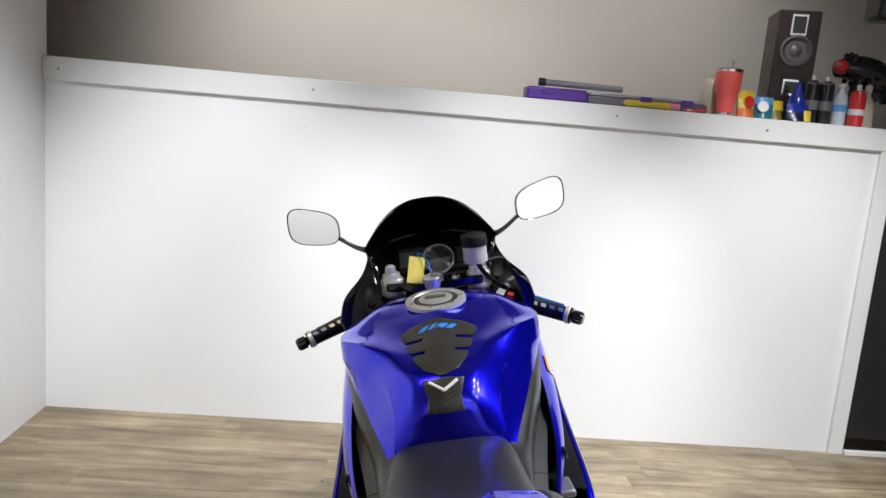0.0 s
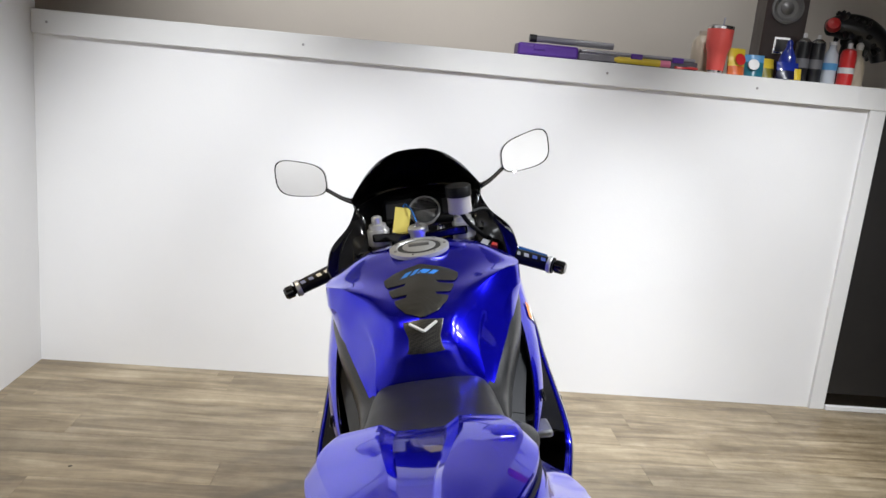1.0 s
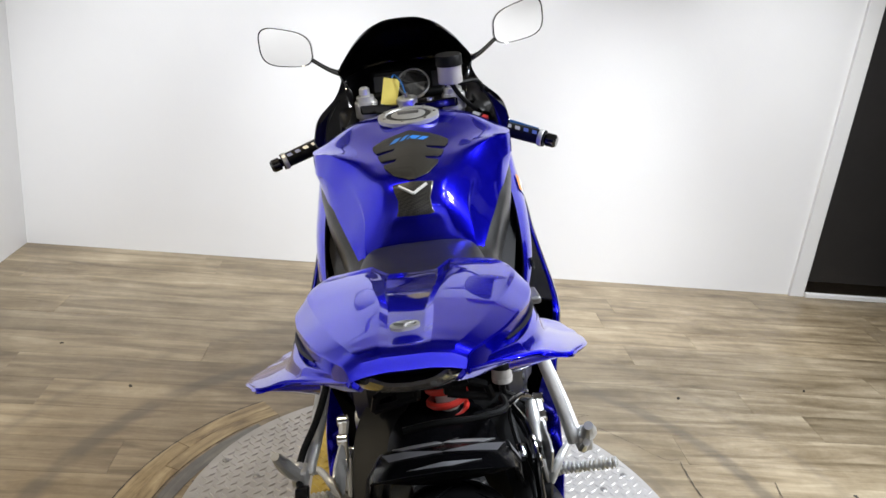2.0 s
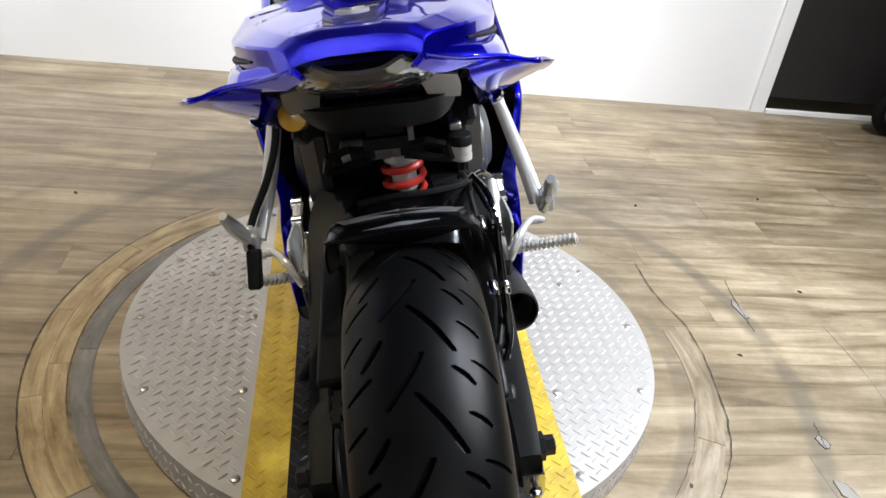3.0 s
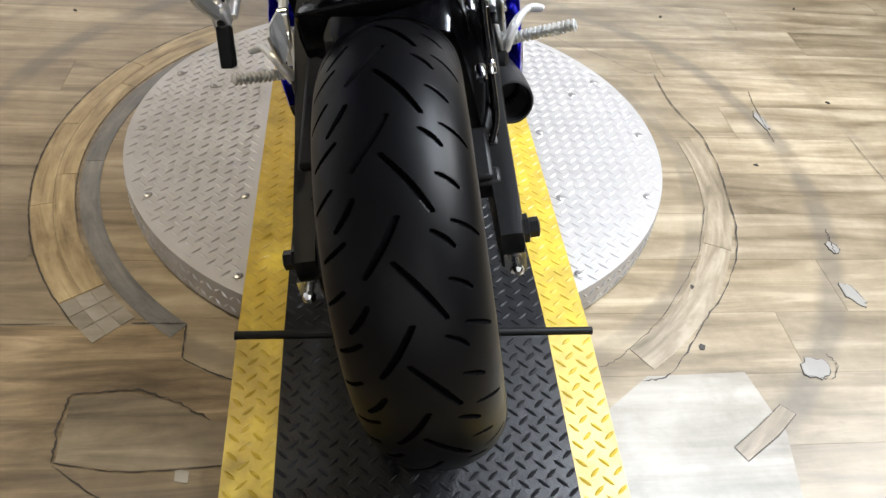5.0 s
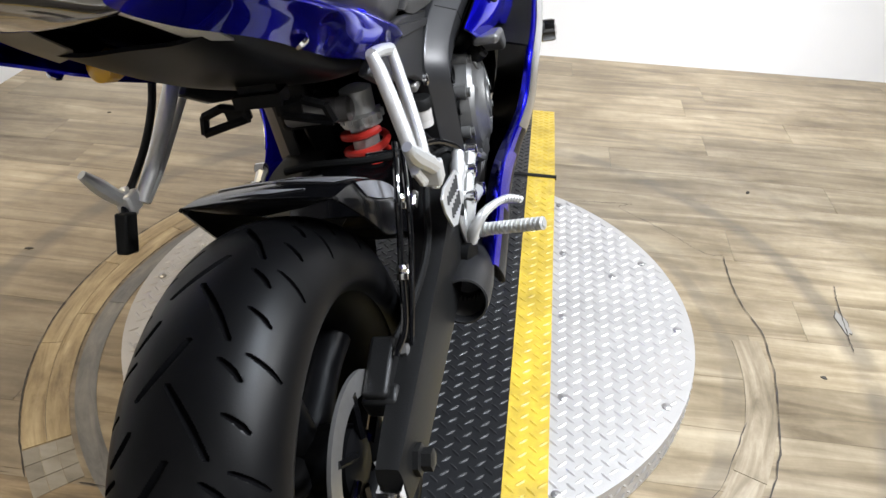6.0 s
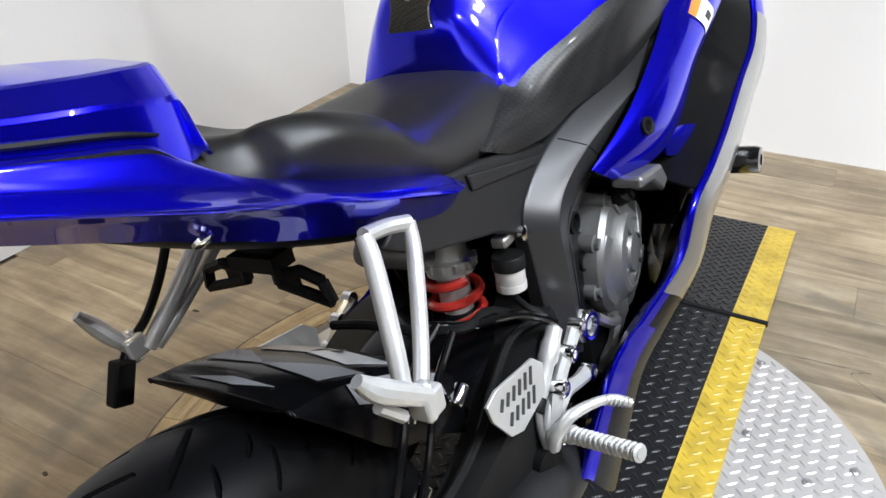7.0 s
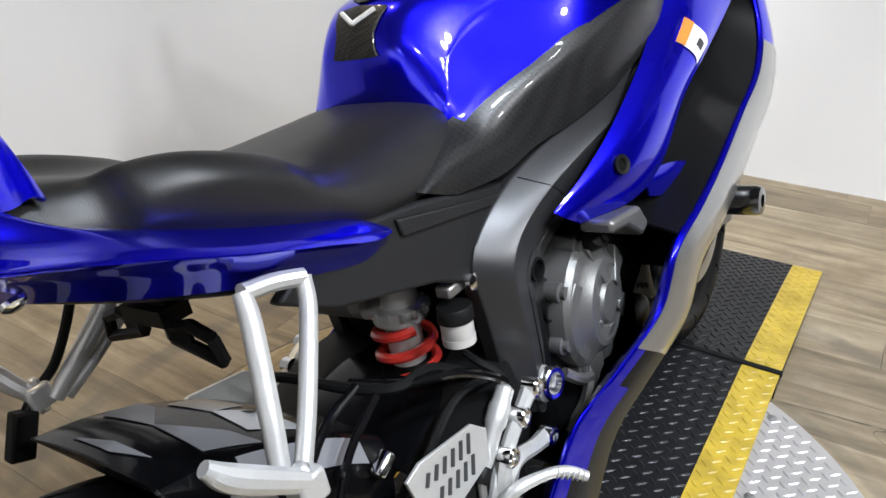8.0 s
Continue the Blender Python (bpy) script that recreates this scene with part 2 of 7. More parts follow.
PLASTIC = material("matte_black_plastic", (0.0035, 0.0035, 0.0038), 0.40, grain=0.15, grain_size=60, bump=0.25, bump_size=600, spec=0.14)
SATIN = material("satin_black_plastic", (0.012, 0.012, 0.0125), 0.46, grain=0.12, grain_size=60, bump=0.2, bump_size=600, spec=0.28)
GLOSS_BLACK = material("gloss_black_plastic", (0.003, 0.003, 0.0035), 0.12, grain=0.2, coat=0.6)
DEEP_BLACK = material("black_moulded_plastic", (0.0025, 0.0025, 0.003), 0.18, grain=0.2, coat=0.07, spec=0.12)
FRAME = material("frame_dark_grey", (0.040, 0.040, 0.042), 0.33, 0.5, grain=0.06, grain_size=90, bump=0.05, bump_size=700)
ENGINE_DARK = material("engine_case_black", (0.010, 0.010, 0.010), 0.40, 0.2, grain=0.1, grain_size=80, bump=0.2, bump_size=400, spec=0.2)
ENGINE = material("engine_case_grey", (0.155, 0.154, 0.150), 0.40, 0.65, grain=0.1, grain_size=80, bump=0.2, bump_size=400)
CAST = material("bright_cast_aluminium", (0.55, 0.55, 0.54), 0.38, 0.6, grain=0.08, grain_size=90, bump=0.15, bump_size=400)
CHROME = material("polished_steel", (0.75, 0.75, 0.75), 0.12, 1.0, grain=0.03)
STEEL = material("dull_steel", (0.38, 0.37, 0.36), 0.4, 0.9, grain=0.15, grain_size=70)
RUBBER = material("tyre_rubber", (0.0024, 0.0024, 0.0027), 0.38, grain=0.3, grain_size=35, bump=0.05, bump_size=500, stains=0.25, stain_size=14, spec=0.16)
BLACK_RUBBER = material("black_rubber", (0.005, 0.005, 0.005), 0.5, grain=0.2, bump=0.2, spec=0.15)
WHEEL = material("black_wheel_paint", (0.003, 0.003, 0.0034), 0.42, grain=0.2, spec=0.08)
SWING = material("satin_black_alloy", (0.007, 0.007, 0.007), 0.46, 0.0, grain=0.12, grain_size=90, bump=0.2, bump_size=500, spec=0.13)
RED_PAINT = material("red_spring_paint", (0.55, 0.035, 0.025), 0.3, grain=0.08, coat=0.5)
GREY_TUBE = material("grey_anodised", (0.16, 0.155, 0.15), 0.42, 0.4, grain=0.1)
FLUID_CUP = material("translucent_cup", (0.42, 0.40, 0.38), 0.25, grain=0.03)
AMBER_CUP = material("amber_fluid", (0.6, 0.27, 0.14), 0.3, grain=0.05)
YELLOW_TAG = material("yellow_tag", (0.72, 0.60, 0.12), 0.5, grain=0.05)
YELLOW_STRIPE = material("yellow_rim_tape", (0.55, 0.45, 0.03), 0.4, grain=0.05)
RED_SWITCH = material("red_switch", (0.6, 0.04, 0.03), 0.35)
BLUE_ANOD = material("blue_anodised_lever", (0.03, 0.16, 0.5), 0.25, 0.7)
PALE_BLUE = material("blue_print", (0.03, 0.22, 0.7), 0.35)
BLUE_PRINT = material("dull_blue_print", (0.05, 0.08, 0.28), 0.4)
PALE_FLASH = material("pale_grey_flash", (0.34, 0.34, 0.345), 0.3, grain=0.06, coat=0.4)
GREY_PRINT = material("grey_print", (0.15, 0.15, 0.16), 0.4)
WHITE_PRINT = material("white_print", (0.75, 0.75, 0.74), 0.4)
ORANGE_PRINT = material("orange_print", (0.75, 0.2, 0.03), 0.4)
DARK_PRINT = material("dark_print", (0.03, 0.03, 0.03), 0.5)
LENS = material("smoked_lens", (0.085, 0.080, 0.078), 0.12, grain=0.1, coat=0.8)
# same rubber as the tread, gloss cut so the grooves look shaded
GROOVE = material("groove_shade", (0.0025, 0.0025, 0.0028), 0.9, grain=0.3, spec=0.02)
TINT = material("black_tinted_screen", (0.0015, 0.0015, 0.002), 0.25, spec=0.12)
MIRROR = material("mirror_glass", (0.9, 0.9, 0.9), 0.01, 1.0)
DIAL = material("dial_face", (0.02, 0.02, 0.022), 0.3, coat=0.8)

# ---- building helpers ----
DISC_TOP, TRACK_TOP = 0.0745, 0.079


def catmull(pts, k):
    """The points of a smooth curve through pts, k steps between each two."""
    p = np.asarray(pts, float)
    p = np.concatenate([[2 * p[0] - p[1]], p, [2 * p[-1] - p[-2]]])
    out = []
    for i in range(1, len(p) - 2):
        for j in range(k):
            t = j / k
            out.append(0.5 * (2 * p[i] + (p[i + 1] - p[i - 1]) * t + (2 * p[i - 1] - 5 * p[i] + 4 * p[i + 1] - p[i + 2]) * t * t + (3 * p[i] - p[i - 1] - 3 * p[i + 1] + p[i + 2]) * t ** 3))
    out.append(p[-2])
    return np.array(out)


def surface(ctrl, ku, kv):
    """A smooth grid through an n x m array of control points."""
    a = catmull(np.asarray(ctrl, float), ku)
    return np.swapaxes(catmull(np.swapaxes(a, 0, 1), kv), 0, 1)


def facets(ctrl, ku):
    """A grid that is smooth along its rows and flat between their points."""
    return catmull(np.asarray(ctrl, float), ku)


def sharp(section, corners, k=0.10):
    """Splits the named points of a section in two, so that a smooth curve through it turns tightly there."""
    out = []
    for i, p in enumerate(section):
        p = np.array(p, float)
        if i in corners and 0 < i < len(section) - 1:
            a, b = np.array(section[i - 1], float), np.array(section[i + 1], float)
            out += [p + (a - p) * k, p + (b - p) * k]
        else:
            out.append(p)
    return out


def both_sides(g):
    """Mirrors a half grid, whose first column lies on x = 0."""
    m = g[:, :0:-1] * np.array((-1, 1, 1))
    return np.concatenate([m, g], 1)


def add_grid(bm, g, wrap_u=False, wrap_v=False):
    n, m = g.shape[:2]
    v = [[bm.verts.new(g[i, j]) for j in range(m)] for i in range(n)]
    for i in range(n - (0 if wrap_u else 1)):
        for j in range(m - (0 if wrap_v else 1)):
            q = (v[i][j], v[(i + 1) % n][j], v[(i + 1) % n][(j + 1) % m], v[i][(j + 1) % m])
            try:
                bm.faces.new(q)
            except ValueError:
                pass
    return v


def frame_of(d):
    d = Vector(d).normalized()
    a = d.orthogonal().normalized()
    return a, d.cross(a), d


def tube(bm, pts, r, seg=10, smooth=6, caps=True):
    """A round bar along a smooth curve; r is one radius or one for each given point."""
    pts = [Vector(p) for p in pts]
    rs = [r] * len(pts) if isinstance(r, (int, float)) else list(r)
    if len(pts) > 2 and smooth > 1:
        c = catmull([(*p, q) for p, q in zip(pts, rs)], smooth)
        pts, rs = [Vector(q[:3]) for q in c], [q[3] for q in c]
    a, b, d = frame_of(pts[1] - pts[0])
    rings = []
    for i, p in enumerate(pts):
        t = (pts[min(i + 1, len(pts) - 1)] - pts[max(i - 1, 0)]).normalized()
        a = (a - t * a.dot(t)).normalized()
        b = t.cross(a)
        rings.append([bm.verts.new(p + (a * math.cos(w) + b * math.sin(w)) * rs[i]) for w in [math.tau * k / seg for k in range(seg)]])
    for r0, r1 in zip(rings, rings[1:]):
        for k in range(seg):
            bm.faces.new((r0[k], r0[(k + 1) % seg], r1[(k + 1) % seg], r1[k]))
    if caps:
        bm.faces.new(rings[0][::-1])
        bm.faces.new(rings[-1])


def lathe(bm, profile, origin, axis, seg=24):
    """Turns a profile of (radius, height) round an axis."""
    a, b, d = frame_of(axis)
    o = Vector(origin)
    rings = [[bm.verts.new(o + d * h + (a * math.cos(w) + b * math.sin(w)) * max(r, 1e-4)) for w in [math.tau * k / seg for k in range(seg)]] for r, h in profile]
    for r0, r1 in zip(rings, rings[1:]):
        for k in range(seg):
            bm.faces.new((r0[k], r0[(k + 1) % seg], r1[(k + 1) % seg], r1[k]))
    bm.faces.new(rings[0][::-1])
    bm.faces.new(rings[-1])


def box(bm, centre, size, m=None):
    m = Matrix.Translation(centre) @ (m or Matrix()) @ Matrix.Diagonal((*size, 1))
    return bmesh.ops.create_cube(bm, size=1, matrix=m)["verts"]


def slab(bm, outline, a, b):
    """A plate: a flat outline of 2D points, put through the functions a and b that give its two faces' 3D points."""
    va = [bm.verts.new(a(*p)) for p in outline]
    vb = [bm.verts.new(b(*p)) for p in outline]
    n = len(outline)
    bm.faces.new(va)
    bm.faces.new(vb[::-1])
    for i in range(n):
        bm.faces.new((va[i], vb[i], vb[(i + 1) % n], va[(i + 1) % n]))


def side_plate(bm, outline, x0, x1):
    """A plate with its outline in (y, z), from x0 to x1."""
    slab(bm, outline, lambda y, z: (x0, y, z), lambda y, z: (x1, y, z))


def finish(name, bm, mat, bevel=0.0, solid=0.0, angle=35, segments=2):
    bmesh.ops.recalc_face_normals(bm, faces=bm.faces)
    for f in bm.faces:
        f.smooth = True
    for e in bm.edges:
        if len(e.link_faces) != 2 or e.calc_face_angle(0) > radians(angle) or e.link_faces[0].material_index != e.link_faces[1].material_index:
            e.smooth = False
    me = bpy.data.meshes.new(name)
    bm.to_mesh(me)
    bm.free()
    me.materials.append(mat)
    ob = new(name, me)
    if solid:
        s = ob.modifiers.new("thickness", "SOLIDIFY")
        s.thickness, s.offset = solid, -1
    if bevel:
        v = ob.modifiers.new("worn_edge", "BEVEL")
        v.width, v.segments, v.limit_method, v.angle_limit = bevel, segments, "ANGLE", radians(30)
    return ob


def lined(ob, mat, centre):
    """Gives a shell that surrounds centre a lining of its own material."""
    c = Vector(centre)
    if sum(p.normal.dot(p.center - c) * p.area for p in ob.data.polygons) < 0:
        ob.data.flip_normals()
    ob.data.materials.append(mat)
    ob.modifiers["thickness"].material_offset = 1
    ob.modifiers["thickness"].material_offset_rim = 1
    return ob


def part(name, bm, mat, parent, label="", bevel=0.0, solid=0.0, angle=35):
    """Links a bmesh as one mesh object under a thing or a part."""
    ob = finish(name, bm, mat, bevel, solid, angle)
    ob.parent = parent
    return tagged(ob, label)


def thing(name, at=(0, 0, 0), label="", category="", group="", m=None):
    ob = new(name)
    ob.empty_display_size = 0.05
    ob.matrix_world = m if m is not None else Matrix.Translation(at)
    return tagged(ob, label, category, group)


def structure(name, bm, mat, label, category, bevel=0.0):
    return tagged(finish(name, bm, mat, bevel), label, category, kind="structure")


# ---- the room ----
WALL_Y, LEFT_X, RIGHT_END, BACK_Y = 2.45, -1.703, 1.905, 3.75
bm = bmesh.new()
box(bm, (0.0, -0.05, -0.06), (8.2, 8.2, 0.1))
floor = structure("floor", bm, SLAB, "wood-look vinyl plank floor, grey brown and scuffed", "floor")
bm = bmesh.new()
box(bm, ((LEFT_X + RIGHT_END) / 2, WALL_Y + 0.06, 0.70), (RIGHT_END - LEFT_X, 0.12, 1.40))
wall_half = structure("wall_north", bm, WHITE_WALL, "white painted half-height wall behind the turntable", "wall")
bm = bmesh.new()
box(bm, ((LEFT_X + RIGHT_END) / 2 + 0.3, WALL_Y + 0.28, 1.4475), (RIGHT_END - LEFT_X + 0.6, 0.60, 0.095))
ledge = structure("trim_ledge", bm, TRIM, "white painted ledge board that caps the half wall", "ledge", bevel=0.003)
bm = bmesh.new()
box(bm, (RIGHT_END - 0.034, WALL_Y - 0.008, 0.70), (0.072, 0.02, 1.40))
structure("trim_post", bm, TRIM, "white corner board at the end of the half wall", "trim", bevel=0.002)
bm = bmesh.new()
box(bm, (LEFT_X - 0.06, -0.79, 1.6), (0.12, 6.52, 3.2))
structure("wall_west", bm, WHITE_WALL, "white painted side wall", "wall")
bm = bmesh.new()
box(bm, (-4.06, 3.15, 1.6), (0.12, 1.2, 3.2))
box(bm, ((-4.0 + LEFT_X - 0.12) / 2, 2.51, 1.6), (4.0 + LEFT_X - 0.12, 0.08, 3.2))
structure("wall_back_room", bm, BEIGE_WALL, "beige painted walls of the room behind the ledge", "wall")
bm = bmesh.new()
box(bm, (0.0, BACK_Y + 0.06, 1.6), (8.2, 0.12, 3.2))
structure("wall_back", bm, BEIGE_WALL, "beige painted wall behind the ledge", "wall")
# unseen east wall, charcoal so that it returns little fill light
bm = bmesh.new()
box(bm, (4.06, -0.05, 1.6), (0.12, 8.0, 3.2))
structure("wall_east", bm, DARK_WALL, "side wall added out of view, charcoal to cut fill light", "wall")
bm = bmesh.new()
box(bm, (0.6, -4.06, 1.6), (7.0, 0.12, 3.2))
structure("wall_south", bm, GREY_WALL, "pale painted wall of the showroom", "wall")
# unseen lid of the room, its dark grey holds back bounced light
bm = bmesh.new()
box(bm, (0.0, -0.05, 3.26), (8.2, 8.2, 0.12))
structure("ceiling", bm, CEILING, "plain grey ceiling added out of view, kept dark against bounce", "ceiling")
bm = bmesh.new()
box(bm, (2.98, WALL_Y + 0.03, 0.74), (2.14, 0.08, 1.32))
structure("wall_dark_panel", bm, DARK_WALL, "charcoal panel wall beside the white half wall", "wall")
bm = bmesh.new()
box(bm, (2.98, WALL_Y - 0.02, 0.012), (2.14, 0.02, 0.024))
structure("baseboard", bm, TRIM, "white baseboard under the charcoal panel", "baseboard", bevel=0.003)

# ---- turntable and drive-on track ----
DISC_Y, DISC_R, HALF, INNER = 0.618, 0.605, 0.305, 0.228


def lugs(bm, inside, x0, x1, y0, y1, height, pitch=0.0300, length=0.0245, width=0.0075, rise=0.0019, shift=0.0):
    """The raised pattern of tread plate: small lens-shaped ribs that turn by 90 degrees from one to the next."""
    nx, ny = int((x1 - x0) / pitch), int((y1 - y0) / (pitch / 2))
    for j in range(ny):
        for i in range(nx):
            x, y = x0 + (i + 0.28 + 0.5 * (j % 2)) * (x1 - x0) / nx, y0 + (j + 0.5) * (y1 - y0) / ny
            if not inside(x, y):
                continue
            w = radians(42 if j % 2 else -42) + shift
            c, s = math.cos(w), math.sin(w)
            rim = []
            for u, v in ((-0.5, 0), (-0.22, 0.42), (0.22, 0.42), (0.5, 0), (0.22, -0.42), (-0.22, -0.42)):
                px, py = u * length, v * width
                X, Y = x + c * px - s * py, y + s * px + c * py
                rim.append(bm.verts.new((X, Y, height(Y))))
            top = []
            for u in (-0.25, 0.25):
                X, Y = x + c * u * length, y + s * u * length
                top.append(bm.verts.new((X, Y, height(Y) + rise)))
            a, b = top
            for f in ((rim[0], rim[1], a), (rim[1], rim[2], b, a), (rim[2], rim[3], b), (rim[3], rim[4], b), (rim[4], rim[5], a, b), (rim[5], rim[0], a)):
                bm.faces.new(f[::-1])


turntable = thing("turntable", (0, DISC_Y, 0), "round raised aluminium tread-plate turntable on the plank floor", "turntable")


for side, nm in ((-1, "plate"), (1, "plate")):
    y_end = math.sqrt(DISC_R ** 2 - HALF ** 2)
    a_end = math.atan2(y_end, HALF)
    ring = [(side * math.cos(a) * DISC_R, math.sin(a) * DISC_R) for a in np.linspace(-a_end, a_end, 60)]
    bm = bmesh.new()
    slab(bm, ring, lambda x, y: (x, y, DISC_TOP), lambda x, y: (x, y, 0.006))
    plate = part("plate", bm, ALU, turntable, "bright worn aluminium tread plate")
    bm = bmesh.new()
    lugs(bm, lambda x, y: math.hypot(x, y) < DISC_R - 0.012 and abs(x) > HALF + 0.008, min(side * HALF, side * DISC_R), max(side * HALF, side * DISC_R), -0.55, 0.55, lambda y: DISC_TOP + 0.0002)
    # ribs on the rim
    for k in range(70):
        a = -a_end + (k + 0.5) * 2 * a_end / 70
        if not (-a_end < a < a_end):
            continue
        for q in range(2):
            z = 0.022 + 0.03 * q
            w = radians(45 if (k + q) % 2 else -45)
            e = Vector((-math.sin(a) * side, math.cos(a), 0))
            o = Vector((side * math.cos(a), math.sin(a), 0))
            pts = []
            for u, v in ((-0.5, 0), (0, 0.45), (0.5, 0), (0, -0.45)):
                s_, z_ = math.cos(w) * u * 0.022 - math.sin(w) * v * 0.007, math.sin(w) * u * 0.022 + math.cos(w) * v * 0.007
                pts.append(bm.verts.new(o * (DISC_R + 0.0003) + e * s_ + Vector((0, 0, z + z_))))
            tip = bm.verts.new(o * (DISC_R + 0.0034) + Vector((0, 0, z)))
            for i in range(4):
                bm.faces.new((pts[i], pts[(i + 1) % 4], tip))
    part("tread_pattern", bm, ALU, plate)
bolt_spots = [(-0.545, 0.232), (-0.592, -0.011), (-0.536, -0.251), (0.573, -0.004), (0.525, -0.237), (0.532, 0.241), (0.444, 0.169), (-0.444, 0.169)]
bolt_spots += [(s * 0.329, dy) for s in (-1, 1) for dy in (-0.488, -0.245, 0.0, 0.245, 0.488)]
for x, y in bolt_spots:
    bm = bmesh.new()
    if math.hypot(x, y) > 0.582:
        x, y = x * 0.97, y * 0.97
    lathe(bm, [(0.009, 0.0), (0.009, 0.002), (0.006, 0.0035)], (x, y, DISC_TOP + 0.0004), (0, 0, 1), 12)
    lathe(bm, [(0.0035, 0.0), (0.003, 0.002)], (x, y, DISC_TOP + 0.0035), (0, 0, 1), 6)
    part("bolt", bm, STEEL, turntable)

track = thing("drive_on_track", (0, DISC_Y, 0), "black tread-plate track with yellow painted edges across the turntable", "track")
FRONT_Y, REAR_Y = 1.238 - DISC_Y, 0.0 - DISC_Y


def strip(parent, x0, x1, ys, zs, mat, name, label):
    """One lengthwise strip of plate with its ribs, bent where ys and zs say."""
    height = lambda y: float(np.interp(y, ys, zs))
    bm = bmesh.new()
    for (ya, za), (yb, zb) in zip(zip(ys, zs), list(zip(ys, zs))[1:]):
        n = max(2, int((yb - ya) / 0.1))
        for k in range(n):
            p, q = ya + (yb - ya) * k / n, ya + (yb - ya) * (k + 1) / n
            v = [bm.verts.new(c) for c in ((x0, p, height(p)), (x1, p, height(p)), (x1, q, height(q)), (x0, q, height(q)))]
            bm.faces.new(v)
    bmesh.ops.remove_doubles(bm, verts=bm.verts, dist=1e-5)
    pl = part(name, bm, mat, parent, label, solid=0.004, angle=3)
    bm = bmesh.new()
    lugs(bm, lambda x, y: True, x0 + 0.002, x1 - 0.002, ys[0] + 0.006, ys[-1] - 0.006, lambda y: height(y) + 0.0002)
    part("tread_pattern", bm, mat, pl)


def three_strips(parent, ys, zs):
    strip(parent, -HALF, -INNER, ys, zs, YELLOW_PLATE, "yellow_edge", "yellow painted tread strip, worn and dirty")
    strip(parent, -INNER, INNER, ys, zs, BLACK_PLATE, "plate", "black painted tread plate")
    strip(parent, INNER, HALF, ys, zs, YELLOW_PLATE, "yellow_edge", "yellow painted tread strip, worn and dirty")


three_strips(track, [REAR_Y + 0.007, FRONT_Y - 0.007], [TRACK_TOP, TRACK_TOP])
bm = bmesh.new()
box(bm, (0, 0, 0.038), (2 * HALF - 0.01, FRONT_Y - REAR_Y - 0.02, 0.07))
part("frame", bm, BLACK_PLATE, track)
for y in (REAR_Y, FRONT_Y):
    bm = bmesh.new()
    tube(bm, [(-HALF - 0.004, y, TRACK_TOP - 0.001), (HALF + 0.004, y, TRACK_TOP - 0.001)], 0.0075, 12)
    part("hinge_rod", bm, BLACK_RUBBER, track, "black hinge rod")
for sgn, y0, lab in ((-1, REAR_Y, "ramp"), (1, FRONT_Y, "ramp")):
    ramp = thing("ramp", (0, DISC_Y, 0), "black tread-plate ramp with yellow edges hinged to the turntable track", "ramp", "ramps of the turntable")
    ys = [y0 + sgn * 0.008, y0 + sgn * 0.435, y0 + sgn * 0.62]
    zs = [TRACK_TOP - 0.002, 0.034, 0.008]
    if sgn < 0:
        ys, zs = ys[::-1], zs[::-1]
    three_strips(ramp, ys, zs)
    bm = bmesh.new()
    out = [(ys[0], 0.003), (ys[-1], 0.003), (ys[-1], zs[-1] - 0.006), (ys[1], zs[1] - 0.006), (ys[0], zs[0] - 0.006)]
    bm.free()
    for x in (-HALF + 0.003, HALF - 0.009):
        bm = bmesh.new()
        side_plate(bm, out, x, x + 0.006)
        part("side_flange", bm, BLACK_PLATE, ramp)

# ---- the motorcycle: x to its right, y ahead from the rear axle, z up from the tyres' contact ----
BIKE = Matrix.Translation((0.029, -0.09, 0.076)) @ pose(0, 0, 0, 0, 0, -1.5) @ pose(0, 0, 0, 0, -12.0, 0)
bike = thing("motorcycle", label="blue sports motorcycle with black seat leaning on its side stand", category="motorcycle", m=BIKE)


def flip(pts, s):
    return [(s * p[0], *p[1:]) for p in pts]


# fuel tank
TANK_C = [(0, 0.536, 0.745), (0, 0.533, 0.80), (0, 0.540, 0.848), (0, 0.575, 0.886), (0, 0.66, 0.905), (0, 0.755, 0.918), (0, 0.86, 0.934), (0, 0.95, 0.940), (0, 1.03, 0.930), (0, 1.09, 0.900)]
TANK_A = [(0.050, 0.537, 0.745), (0.050, 0.538, 0.798), (0.046, 0.546, 0.845), (0.050, 0.583, 0.880), (0.062, 0.666, 0.894), (0.084, 0.758, 0.901), (0.112, 0.86, 0.911), (0.118, 0.95, 0.923), (0.105, 1.03, 0.917), (0.09, 1.09, 0.893)]
TANK_B = [(0.095, 0.542, 0.745), (0.090, 0.550, 0.79), (0.080, 0.566, 0.838), (0.090, 0.618, 0.868), (0.112, 0.690, 0.888), (0.160, 0.768, 0.900), (0.209, 0.86, 0.888), (0.200, 0.95, 0.886), (0.172, 1.02, 0.890), (0.14, 1.08, 0.878)]
TANK_D = [(0.106, 0.546, 0.744), (0.107, 0.564, 0.766), (0.110, 0.594, 0.796), (0.124, 0.648, 0.818), (0.148, 0.712, 0.836), (0.184, 0.785, 0.850), (0.212, 0.86, 0.848), (0.203, 0.95, 0.856), (0.180, 1.02, 0.862), (0.145, 1.085, 0.862)]
TANK_E = [(0.112, 0.550, 0.742), (0.118, 0.568, 0.752), (0.130, 0.602, 0.766), (0.148, 0.66, 0.781), (0.168, 0.72, 0.796), (0.188, 0.79, 0.812), (0.203, 0.86, 0.825), (0.196, 0.95, 0.84), (0.178, 1.02, 0.845), (0.145, 1.085, 0.85)]
